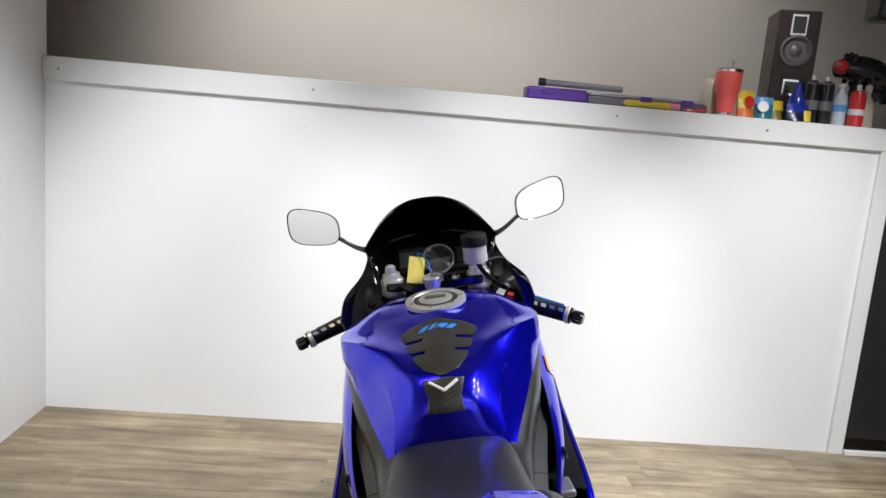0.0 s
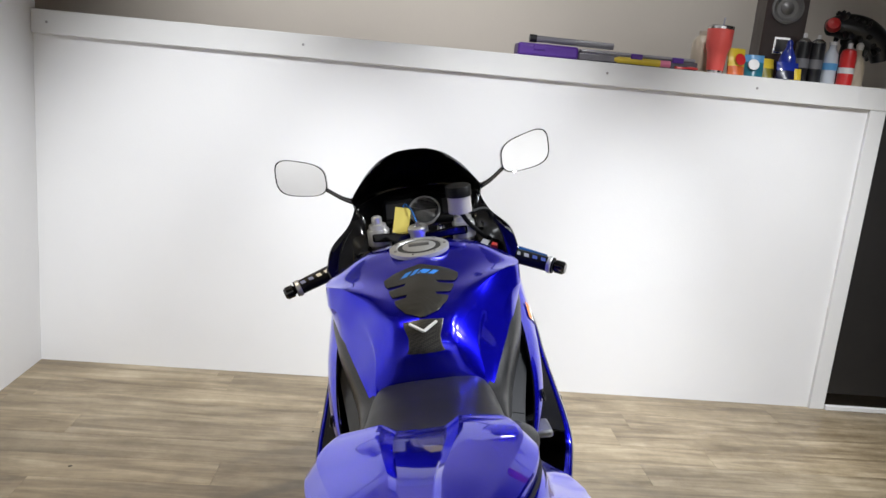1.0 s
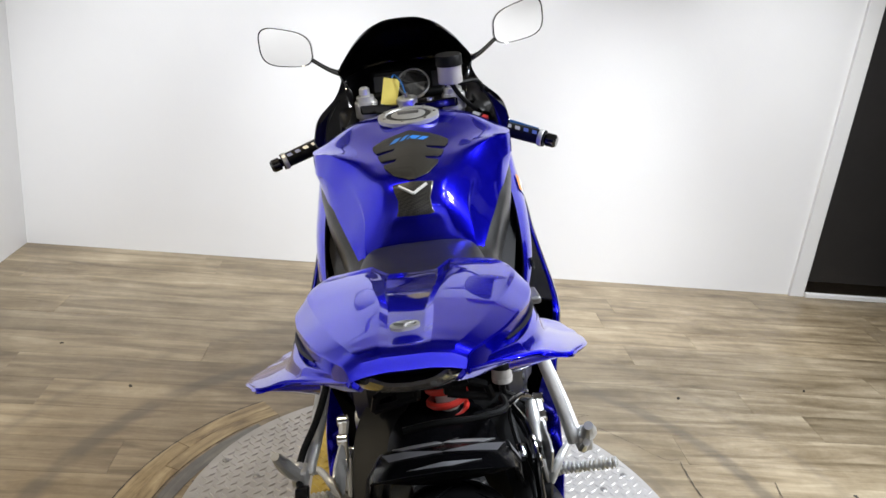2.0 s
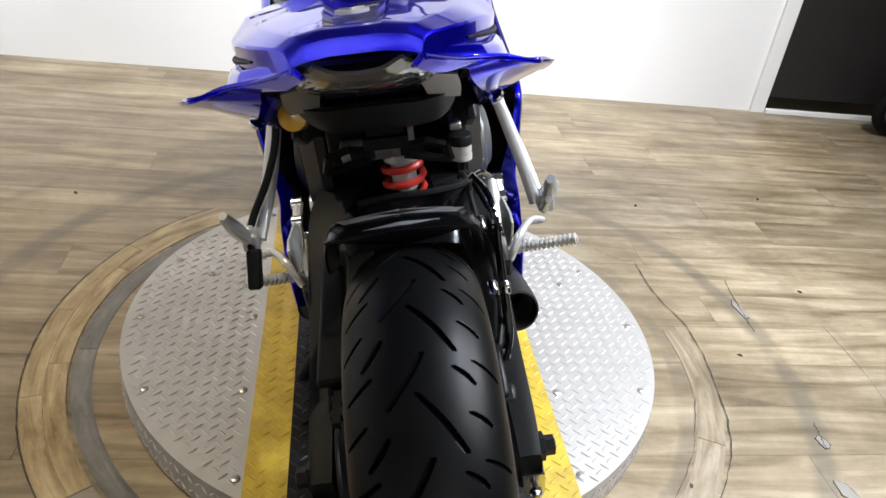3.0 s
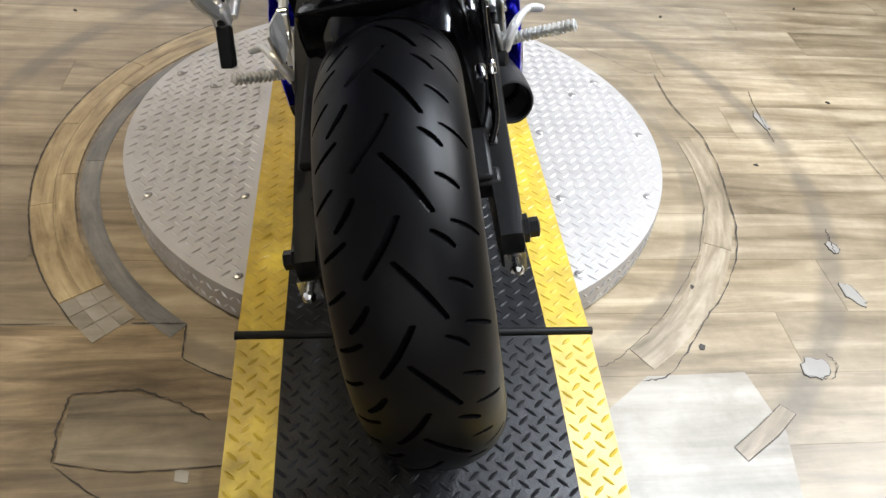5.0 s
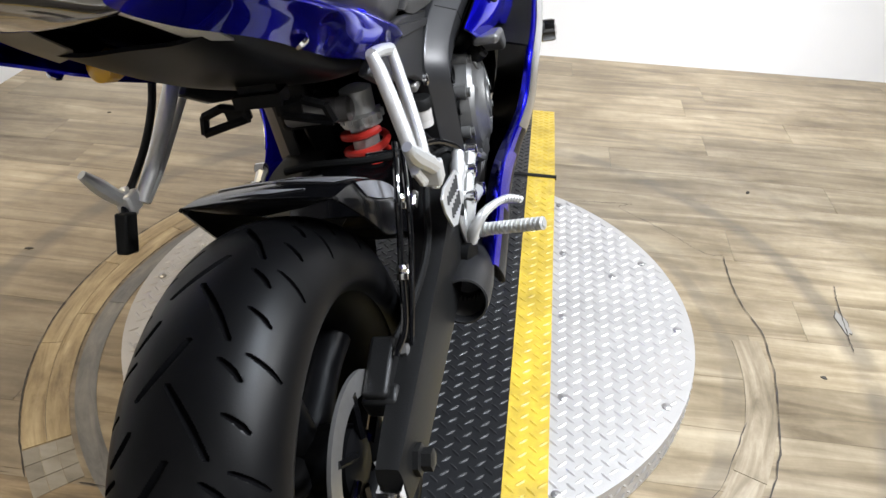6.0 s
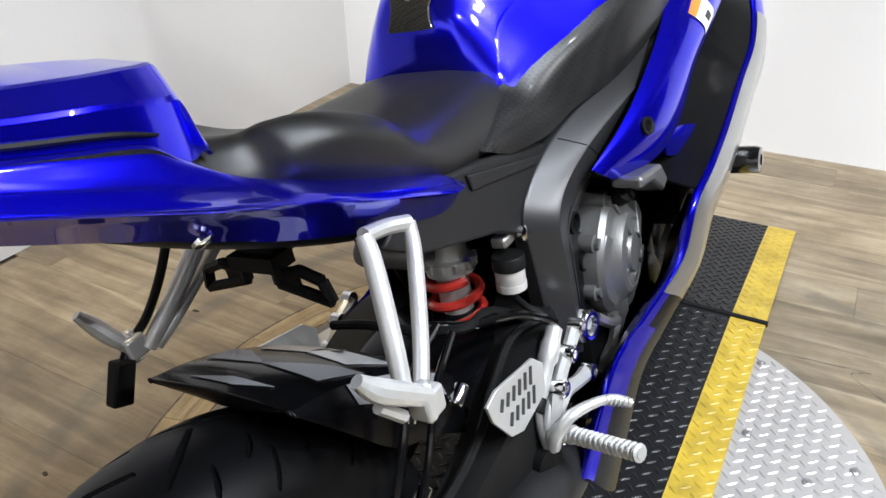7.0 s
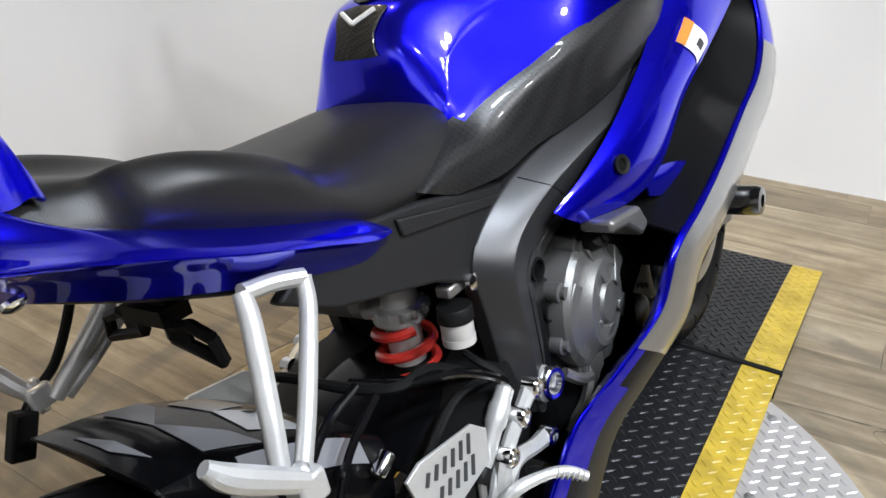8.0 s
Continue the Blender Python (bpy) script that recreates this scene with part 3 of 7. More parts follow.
half = surface([sharp(sec, (2, 3), k) for k, sec in zip((0.42, 0.42, 0.42, 0.36, 0.24, 0.12, 0.10, 0.10, 0.10, 0.10), zip(TANK_C, TANK_A, TANK_B, TANK_D, TANK_E))], 8, 6)
bm = bmesh.new()
add_grid(bm, both_sides(half))
tank = part("fuel_tank", bm, BLUE, bike, "deep blue metallic fuel tank", solid=0.004)


def on_tank(u, x, lift):
    """A point of the tank's top at the place u along its middle line and x to the side, lifted off the paint."""
    i = min(max(u, 0), 0.999) * (half.shape[0] - 1)
    a, k = int(i), i - int(i)
    rows = half[a] * (1 - k) + half[min(a + 1, half.shape[0] - 1)] * k
    p = np.array([np.interp(abs(x), rows[:, 0], rows[:, c]) for c in range(3)])
    nxt = half[min(a + 2, half.shape[0] - 1)]
    prv = half[max(a - 1, 0)]
    q = lambda r, xx: np.array([np.interp(xx, r[:, 0], r[:, c]) for c in range(3)])
    du = q(nxt, abs(x)) - q(prv, abs(x))
    dx = q(rows, abs(x) + 0.006) - q(rows, max(abs(x) - 0.006, 0))
    nr = np.cross(dx, du)
    nr /= np.linalg.norm(nr) + 1e-9
    if nr[2] < 0 and nr[1] > 0:
        nr = -nr
    out = p + nr * lift
    return Vector((math.copysign(out[0], x) if x else 0.0, out[1], out[2]))


def pad(spans, lift=0.003):
    """A pad on the tank: spans of (u, half width)."""
    bm = bmesh.new()
    us = np.linspace(spans[0][0], spans[-1][0], 60)
    ws = np.interp(us, [s[0] for s in spans], [s[1] for s in spans])
    g = np.array([[on_tank(u, w * k, lift * (0.55 if abs(k) == 1 else 1)) for k in (-1, -0.94, -0.6, -0.3, 0, 0.3, 0.6, 0.94, 1)] for u, w in zip(us, ws)])
    add_grid(bm, g)
    return bm


part("tank_pad", pad([(0.322, 0.004), (0.3505, 0.03), (0.4018, 0.048), (0.428, 0.052), (0.4302, 0.03), (0.4473, 0.026), (0.4496, 0.056), (0.4815, 0.062), (0.4986, 0.064), (0.5009, 0.034), (0.5157, 0.03), (0.518, 0.066), (0.5442, 0.074), (0.5727, 0.076), (0.5897, 0.06), (0.5977, 0.03), (0.6, 0.004)]), CARBON, tank, "dark carbon-weave tank pad with rounded clear edge")
part("tank_pad", pad([(0.175, 0.004), (0.178, 0.034), (0.20, 0.030), (0.24, 0.028), (0.285, 0.034), (0.31, 0.037), (0.312, 0.006)]), CARBON, tank, "small dark carbon-weave pad with chevron")
bm = bmesh.new()
for s in (-1, 1):
    a, b = on_tank(0.262, 0.0, 0.0045), on_tank(0.298, s * 0.024, 0.0045)
    tube(bm, [a, b], 0.0030, 6)
part("chevron", bm, WHITE_PRINT, tank, "small silver chevron badge")
bm = bmesh.new()
for k, (x, w) in enumerate(((-0.028, 0.014), (-0.010, 0.010), (0.008, 0.016), (0.026, 0.012))):
    g = np.array([[on_tank(u, x + w * (t - 0.5) + (u - 0.56) * 0.5, 0.0036) for t in (0, 0.5, 1)] for u in np.linspace(0.548, 0.572, 5)])
    add_grid(bm, g)
part("badge_print", bm, PALE_BLUE, tank, "blue badge print on the pad")
cap_at, cap_n = Vector((0, 0.905, 0.936)), Vector((0, -0.10, 1)).normalized()
bm = bmesh.new()
lathe(bm, [(0.066, -0.004), (0.066, 0.004), (0.062, 0.006), (0.050, 0.006), (0.048, 0.002), (0.0, 0.002)], cap_at, cap_n, 40)
cap = part("filler_ring", bm, CAST, tank, "brushed metal filler ring")
bm = bmesh.new()
lathe(bm, [(0.0475, 0.0), (0.0475, 0.004), (0.038, 0.005), (0.0, 0.005)], cap_at, cap_n, 36)
part("filler_recess", bm, DARK_PRINT, cap, "dark ring round the filler cap")
bm = bmesh.new()
lathe(bm, [(0.037, 0.0), (0.037, 0.006), (0.033, 0.0075), (0.0, 0.008)], cap_at, cap_n, 36)
part("filler_cap", bm, CAST, tank, "brushed silver filler cap")
bm = bmesh.new()
box(bm, cap_at + cap_n * 0.0095, (0.045, 0.014, 0.004))
part("lock_cover", bm, GREY_TUBE, cap)
for k in range(7):
    w = math.tau * k / 7
    bm = bmesh.new()
    lathe(bm, [(0.0035, 0), (0.003, 0.003)], cap_at + Vector((0.057 * math.cos(w), 0.057 * math.sin(w), 0.0055 + 0.0057 * math.sin(w))), cap_n, 8)
    part("screw", bm, STEEL, cap)

# rider's seat
SEAT = [(0.57, [(0, 0.770), (0.05, 0.769), (0.085, 0.760), (0.100, 0.735), (0.105, 0.705), (0.10, 0.69)]),
        (0.53, [(0, 0.780), (0.05, 0.778), (0.092, 0.768), (0.110, 0.74), (0.114, 0.705), (0.108, 0.69)]),
        (0.46, [(0, 0.781), (0.055, 0.779), (0.098, 0.764), (0.117, 0.738), (0.122, 0.712), (0.116, 0.698)]),
        (0.38, [(0, 0.782), (0.06, 0.779), (0.106, 0.764), (0.124, 0.745), (0.128, 0.722), (0.122, 0.708)]),
        (0.325, [(0, 0.786), (0.07, 0.784), (0.114, 0.776), (0.132, 0.762), (0.134, 0.742), (0.126, 0.728)]),
        (0.275, [(0, 0.796), (0.08, 0.797), (0.122, 0.806), (0.146, 0.790), (0.143, 0.762), (0.134, 0.746)]),
        (0.21, [(0, 0.812), (0.08, 0.813), (0.122, 0.831), (0.148, 0.814), (0.144, 0.786), (0.134, 0.770)]),
        (0.165, [(0, 0.828), (0.075, 0.827), (0.112, 0.838), (0.132, 0.820), (0.134, 0.800), (0.126, 0.788)]),
        (0.135, [(0, 0.838), (0.07, 0.838), (0.096, 0.832), (0.108, 0.815), (0.112, 0.80), (0.11, 0.79)]),
        (0.05, [(0, 0.860), (0.05, 0.860), (0.08, 0.856), (0.095, 0.845), (0.10, 0.83), (0.095, 0.82)])]
bm = bmesh.new()
add_grid(bm, both_sides(surface([[(x, y, z) for x, z in sec] for y, sec in SEAT], 8, 5)))
seat = part("seat", bm, VINYL, bike, "black vinyl rider's seat, slightly dusty", solid=0.006)
# tail: side panels, seat cowl, lamp, tray
SIDE = [(0.380, 0.132, 0.700, 0.138, 0.694, 0.132, 0.688), (0.345, 0.127, 0.724, 0.150, 0.702, 0.128, 0.680), (0.28, 0.125, 0.748, 0.164, 0.728, 0.126, 0.696), (0.20, 0.125, 0.778, 0.175, 0.758, 0.124, 0.724), (0.13, 0.126, 0.808, 0.180, 0.787, 0.122, 0.753),
        (0.100, 0.129, 0.824, 0.182, 0.799, 0.121, 0.768), (0.068, 0.131, 0.848, 0.182, 0.812, 0.120, 0.783), (0.045, 0.131, 0.866, 0.181, 0.820, 0.120, 0.795), (0.0, 0.128, 0.878, 0.178, 0.839, 0.116, 0.816), (-0.036, 0.122, 0.887, 0.174, 0.854, 0.110, 0.832),
        (-0.08, 0.112, 0.898, 0.167, 0.872, 0.100, 0.852), (-0.115, 0.100, 0.908, 0.152, 0.886, 0.090, 0.872), (-0.130, 0.094, 0.913, 0.144, 0.891, 0.085, 0.884), (-0.136, 0.092, 0.915, 0.116, 0.899, 0.082, 0.893), (-0.17, 0.070, 0.926, 0.076, 0.914, 0.058, 0.904), (-0.206, 0.046, 0.934, 0.050, 0.931, 0.040, 0.922)]
for s in (-1, 1):
    ctrl = []
    for y, tx, tz, cx, cz, bx, bz in SIDE:
        q = min(1, max(0, (0.13 - y) / 0.07))
        on = lambda f, g_: (tx + (cx - tx) * f, tz + (cz - tz) * g_)
        mixed = lambda a, b: (a[0] + (b[0] - a[0]) * q, a[1] + (b[1] - a[1]) * q)
        r0 = mixed(on(0.25, 0.12), on(0.06, 0.22))
        r1 = mixed(on(0.55, 0.32), on(0.18, 0.70))
        lo = mixed(on(0.88, 0.66), on(0.60, 0.90))
        row = [(s * (tx - 0.010), y, tz - 0.010), (s * (tx - 0.003), y, tz - 0.002), (s * r0[0], y, r0[1]), (s * r1[0], y, r1[1]), (s * lo[0], y, lo[1]), (s * cx, y, cz), (s * (0.62 * cx + 0.38 * bx), y, 0.66 * cz + 0.34 * bz), (s * bx, y, bz)]
        ctrl.append(sharp(row, (1, 2, 3, 4, 5, 6), 0.16))
    bm = bmesh.new()
    add_grid(bm, np.swapaxes(catmull(np.swapaxes(facets(ctrl, 6), 0, 1), 2), 0, 1))
    tail_side = part("tail_panel", bm, BLUE, bike, "pointed blue tail side panel", solid=0.003, angle=32)
    bm = bmesh.new()
    lathe(bm, [(0.008, 0), (0.008, 0.003), (0.005, 0.005)], (s * 0.131, 0.060, 0.790), (s * 0.6, 0, -0.8), 14)
    part("screw", bm, CHROME, tail_side)
bm = bmesh.new()
add_grid(bm, both_sides(surface([[(0, y, tz - 0.012), (tx * 0.6, y, tz - 0.010), (tx + 0.002, y, tz - 0.006)] for y, tx, tz, *_ in SIDE if -0.06 < y < 0.36], 4, 3)))
part("seat_base", bm, PLASTIC, bike, "black plastic seat base between the tail panels", solid=0.006)
COWL = [(0.112, [(0, 0.862), (0.030, 0.862), (0.050, 0.862), (0.085, 0.860), (0.100, 0.850), (0.108, 0.832)]),
        (0.102, [(0, 0.893), (0.028, 0.894), (0.045, 0.904), (0.092, 0.899), (0.104, 0.876), (0.112, 0.838)]),
        (0.078, [(0, 0.902), (0.029, 0.903), (0.046, 0.914), (0.105, 0.905), (0.119, 0.882), (0.121, 0.838)]),
        (0.030, [(0, 0.913), (0.028, 0.914), (0.044, 0.924), (0.112, 0.911), (0.128, 0.892), (0.125, 0.858)]),
        (-0.030, [(0, 0.926), (0.024, 0.927), (0.036, 0.935), (0.098, 0.920), (0.119, 0.903), (0.115, 0.868)]),
        (-0.090, [(0, 0.937), (0.018, 0.938), (0.026, 0.944), (0.080, 0.932), (0.102, 0.920), (0.101, 0.886)]),
        (-0.140, [(0, 0.945), (0.016, 0.945), (0.024, 0.949), (0.064, 0.941), (0.084, 0.931), (0.083, 0.902)]),
        (-0.180, [(0, 0.951), (0.014, 0.951), (0.022, 0.953), (0.048, 0.948), (0.064, 0.940), (0.064, 0.916)]),
        (-0.202, [(0, 0.953), (0.012, 0.953), (0.020, 0.953), (0.038, 0.950), (0.050, 0.943), (0.051, 0.926)]),
        (-0.209, [(0, 0.938), (0.010, 0.938), (0.018, 0.938), (0.034, 0.936), (0.045, 0.933), (0.047, 0.928)])]
bm = bmesh.new()
g = both_sides(facets([sharp([(x, y, z) for x, z in sec], (1, 2, 3, 4), 0.06) for y, sec in COWL], 6))
add_grid(bm, g)
cowl = part("seat_cowl", bm, BLUE, bike, "blue single-seat tail cowl with sharp ridges", solid=0.003, angle=9)
bm = bmesh.new()
lathe(bm, [(0.0125, 0), (0.0125, 0.0025), (0.010, 0.003), (0.0095, 0.0015), (0, 0.0015)], (0, -0.168, 0.9550), (0, 0.17, 1), 24)
for k in range(3):
    w = math.tau * k / 3 + 0.5
    tube(bm, [(0, -0.168, 0.9575), (0.010 * math.cos(w), -0.168 + 0.010 * math.sin(w), 0.9575 - 0.0017 * math.sin(w))], 0.0014, 6)
part("emblem", bm, CAST, cowl, "round silver emblem with three spokes")
for s in (-1, 1):
    bm = bmesh.new()
    tube(bm, [(s * 0.1265, 0.060, 0.864), (s * 0.1275, 0.028, 0.875), (s * 0.1190, -0.030, 0.889), (s * 0.1040, -0.090, 0.905), (s * 0.0840, -0.140, 0.919)], [0.0014, 0.0022, 0.0024, 0.0022, 0.0012], 6)
    part("slot", bm, BLACK_RUBBER, cowl)
bm = bmesh.new()
g = both_sides(surface([[(0, y, zl), (0.5 * w, y, zl + 0.002), (0.88 * w, y, zl + 0.008), (w, y, e)] for y, w, e, zl in ((-0.06, 0.066, 0.884, 0.862), (-0.09, 0.064, 0.892, 0.868), (-0.12, 0.058, 0.902, 0.880), (-0.16, 0.052, 0.914, 0.896), (-0.19, 0.042, 0.924, 0.911), (-0.204, 0.034, 0.930, 0.924))], 5, 4))
add_grid(bm, g)
part("tail_lamp", bm, LENS, bike, "smoked clear tail lamp under the cowl", solid=0.003)
bm = bmesh.new()
g = both_sides(surface([[(0, y, z0), (0.05, y, z0), (0.080, y, z0 + 0.01), (0.092, y, z0 + 0.04)] for y, z0 in ((0.42, 0.64), (0.30, 0.672), (0.20, 0.712), (0.10, 0.762), (0.0, 0.822))], 4, 4))
add_grid(bm, g)
part("under_tray", bm, WHEEL, bike, "black under-tail tray", solid=0.004)
bm = bmesh.new()
for s in (-1, 1):
    out = [(0.022, 0.012), (0.084, -0.004), (0.078, 0.020), (0.052, 0.030), (0.036, 0.026), (0.022, 0.026)]
    for a, b in zip(out, out[1:] + out[:1]):
        tube(bm, [(s * a[0], 0.205, 0.655 + a[1] * 0.9), (s * b[0], 0.205, 0.655 + b[1] * 0.9)], 0.006, 6)
    side = [(s * 0.022, 0.667), (s * 0.048, 0.661), (s * 0.050, 0.680), (s * 0.022, 0.677)]
    slab(bm, side, lambda x, z: (x, 0.203, z), lambda x, z: (x, 0.207, z))
box(bm, (0, 0.21, 0.688), (0.06, 0.03, 0.016))
box(bm, (0, 0.22, 0.705), (0.05, 0.03, 0.03))
part("plate_bracket", bm, PLASTIC, bike, "black empty number-plate bracket")

for s in (-1, 1):
    bm = bmesh.new()
    g = surface([[(s * 0.034, -0.085, 0.880), (s * 0.060, -0.075, 0.872), (s * 0.080, -0.06, 0.864)], [(s * 0.046, -0.05, 0.858), (s * 0.066, -0.035, 0.846), (s * 0.086, -0.02, 0.838)], [(s * 0.054, 0.0, 0.826), (s * 0.068, 0.01, 0.818), (s * 0.088, 0.02, 0.812)]], 4, 4)
    add_grid(bm, g)
    part("heat_shield", bm, GREY_TUBE if s < 0 else CAST, bike, "pale grey flap under the tail", solid=0.002)
bm = bmesh.new()
lathe(bm, [(0.006, -0.024), (0.014, -0.020), (0.018, -0.008), (0.016, 0.008), (0.006, 0.014)], (-0.094, 0.085, 0.784), (-0.2, -0.9, 0.2), 18)
part("turn_signal", bm, AMBER, bike, "small amber turn signal under the tail")

# passenger peg hangers
for s in (-1, 1):
    bm = bmesh.new()
    if s > 0:
        tube(bm, [(0.150, 0.196, 0.728), (0.158, 0.190, 0.705), (0.176, 0.168, 0.645), (0.187, 0.152, 0.598)], [0.0072, 0.0084, 0.0086, 0.008], 16)
        tube(bm, [(0.157, 0.249, 0.716), (0.164, 0.238, 0.69), (0.184, 0.195, 0.636), (0.195, 0.164, 0.598)], [0.0066, 0.0073, 0.0073, 0.007], 16)
        tube(bm, [(0.150, 0.196, 0.727), (0.151, 0.224, 0.722), (0.157, 0.249, 0.715)], 0.0075, 10)
    else:
        tube(bm, [(-0.148, 0.310, 0.722), (-0.154, 0.285, 0.694), (-0.168, 0.226, 0.634), (-0.186, 0.172, 0.582)], [0.009, 0.0105, 0.0105, 0.009], 16)
        tube(bm, [(-0.150, 0.345, 0.700), (-0.162, 0.300, 0.664), (-0.178, 0.226, 0.606), (-0.190, 0.184, 0.576)], [0.007, 0.008, 0.008, 0.008], 16)
    hang = part("peg_hanger", bm, CAST, bike, "silver cast passenger peg hanger")
    bm = bmesh.new()
    joint = Vector((0.202, 0.160, 0.596) if s > 0 else (-0.194, 0.160, 0.590))
    box(bm, joint, (0.022, 0.026, 0.026))
    lathe(bm, [(0.006, -0.020), (0.007, -0.016), (0.007, 0.016), (0.006, 0.020)], joint, (0, 0, 1), 12)
    part("clevis", bm, CAST, hang, bevel=0.004)
    bm = bmesh.new()
    tube(bm, flip([(0.205, 0.158, 0.603), (0.204, 0.132, 0.624), (0.200, 0.108, 0.644), (0.197, 0.096, 0.660)] if s > 0 else [(0.195, 0.160, 0.590), (0.201, 0.148, 0.606), (0.208, 0.138, 0.626), (0.213, 0.126, 0.648)], s), [0.009, 0.010, 0.010, 0.006], 10)
    if s > 0:
        tube(bm, [(0.196, 0.135, 0.598), (0.196, 0.11, 0.625)], [0.006, 0.005], 8)
    part("passenger_peg", bm, CAST, hang, "silver folded passenger peg")
bm = bmesh.new()
box(bm, (-0.192, 0.130, 0.562), (0.017, 0.026, 0.052), pose(0, 0, 0, -24, 6, 0))
part("rubber_block", bm, BLACK_RUBBER, bike, "black rubber block under the passenger peg", bevel=0.003)
bm = bmesh.new()
tube(bm, [(-0.140, 0.225, 0.722), (-0.148, 0.214, 0.690), (-0.166, 0.200, 0.650), (-0.189, 0.184, 0.612), (-0.196, 0.160, 0.594), (-0.192, 0.140, 0.580)], 0.0052, 10)
part("hose", bm, BLACK_RUBBER, bike)


# ---- wheels ----
def tyre_mesh(bm, centre, radius, width, height, grooves, na=640, nc=72, repeats=10):
    """A round-crowned tyre whose grooves are sunk into the tread."""
    arc = np.linspace(-1, 1, nc)
    crown = 0.79 if width > 0.15 else 0.62
    # cross section: a crown over the tread, then side walls
    prof = []
    for q in arc:
        w = q * radians(118)
        cx = math.sin(min(max(w, -radians(90)), radians(90))) * width / 2
        a = abs(w)
        if a <= radians(90):
            r = radius - height * crown * (1 - math.cos(a)) ** 1.05
        else:
            k = (a - radians(90)) / radians(28)
            cx = math.copysign(width / 2 - 0.016 * k * k, w)
            r = radius - height * crown - height * (1 - crown) * k
        prof.append((cx, r))
    prof = np.array(prof)
    ang = np.arange(na) * math.tau / na
    A, C = np.meshgrid(ang, arc * width * 0.60, indexing="ij")
    depth = np.zeros_like(A)
    pitch = math.tau / repeats
    if grooves:
        for (c0, a0, c1, a1, w) in grooves:
            for rep in range(repeats):
                p0 = np.array((c0, (a0 + rep) * pitch * radius))
                p1 = np.array((c1, (a1 + rep) * pitch * radius))
                L = math.tau * radius
                S = A * radius
                best = np.full_like(A, 9.0)
                for sh in (-L, 0, L):
                    d = p1 - p0
                    t = np.clip(((C - p0[0]) * d[0] + (S + sh - p0[1]) * d[1]) / (d @ d), 0, 1)
                    bow = 0.0012 * np.sin(t * math.pi) / math.hypot(*d)
                    dist = np.hypot(C - p0[0] - t * d[0] - bow * d[1], S + sh - p0[1] - t * d[1] + bow * d[0])
                    best = np.minimum(best, dist / (w * (0.72 + 0.28 * np.sin(t * math.pi))))
                depth = np.maximum(depth, np.clip(3.0 - 2.0 * best, 0, 1))
    R = prof[None, :, 1] - depth * 0.0045
    g = np.stack([np.broadcast_to(prof[None, :, 0], A.shape) + centre[0], centre[1] + R * np.cos(A), centre[2] + R * np.sin(A)], -1)
    add_grid(bm, g, wrap_u=True)
    n, m = depth.shape
    bm.faces.index_update()
    bm.faces.ensure_lookup_table()
    for i in range(n):
        for j in range(m - 1):
            if depth[i, j] + depth[(i + 1) % n, j] + depth[i, j + 1] + depth[(i + 1) % n, j + 1] > 0.3:
                bm.faces[i * (m - 1) + j].material_index = 1


def wheel(name, parent, centre, radius, width, rim_r, height, grooves, detail):
    hub = new(name)
    hub.empty_display_size = 0.05
    hub.parent = parent
    bm = bmesh.new()
    tyre_mesh(bm, centre, radius, width, height, grooves, *detail)
    t = part("tyre", bm, RUBBER, hub, "black sports tyre with slanted grooves", angle=80)
    t.data.materials.append(GROOVE)
    c = Vector(centre)
    bm = bmesh.new()
    hw = width * 0.40
    a, b, d = Vector((0, 1, 0)), Vector((0, 0, 1)), Vector((1, 0, 0))
    prof = [(rim_r + 0.012, -hw), (rim_r + 0.012, -hw + 0.006), (rim_r - 0.004, -hw + 0.012), (rim_r - 0.022, -hw * 0.4), (rim_r - 0.022, hw * 0.4), (rim_r - 0.004, hw - 0.012), (rim_r + 0.012, hw - 0.006), (rim_r + 0.012, hw), (rim_r - 0.002, hw - 0.002), (rim_r - 0.014, hw - 0.014), (rim_r - 0.034, hw * 0.35), (rim_r - 0.034, -hw * 0.35), (rim_r - 0.014, -hw + 0.014), (rim_r - 0.002, -hw + 0.002)]
    n = 64
    g = np.array([[c + d * h + (a * math.cos(w) + b * math.sin(w)) * r for r, h in prof] for w in np.arange(n) * math.tau / n])
    add_grid(bm, g, wrap_u=True, wrap_v=True)
    rim = part("rim", bm, WHEEL, hub, "black wheel rim")
    for k in range(5):
        w = math.tau * k / 5 + 0.3
        e = a * math.cos(w) + b * math.sin(w)
        bm = bmesh.new()
        tube(bm, [c + e * 0.035, c + e * (rim_r * 0.55), c + e * (rim_r - 0.03)], [0.030, 0.023, 0.028], 12)
        part("spoke", bm, WHEEL, rim)
    bm = bmesh.new()
    lathe(bm, [(0.02, -hw - 0.01), (0.045, -hw), (0.045, -0.03), (0.036, 0), (0.045, 0.03), (0.045, hw), (0.02, hw + 0.01)], c, (1, 0, 0), 28)
    part("hub", bm, WHEEL, hub)
    for s in ((-1, 1) if width > 0.15 else ()):
        bm = bmesh.new()
        g = np.array([[c + d * (s * (hw + 0.001)) + (a * math.cos(w) + b * math.sin(w)) * r for r in (rim_r + 0.008, rim_r + 0.0115)] for w in np.arange(96) * math.tau / 96])
        add_grid(bm, g, wrap_u=True)
        part("rim_tape", bm, YELLOW_STRIPE, rim, "thin yellow rim tape", solid=0.0006)
    return hub


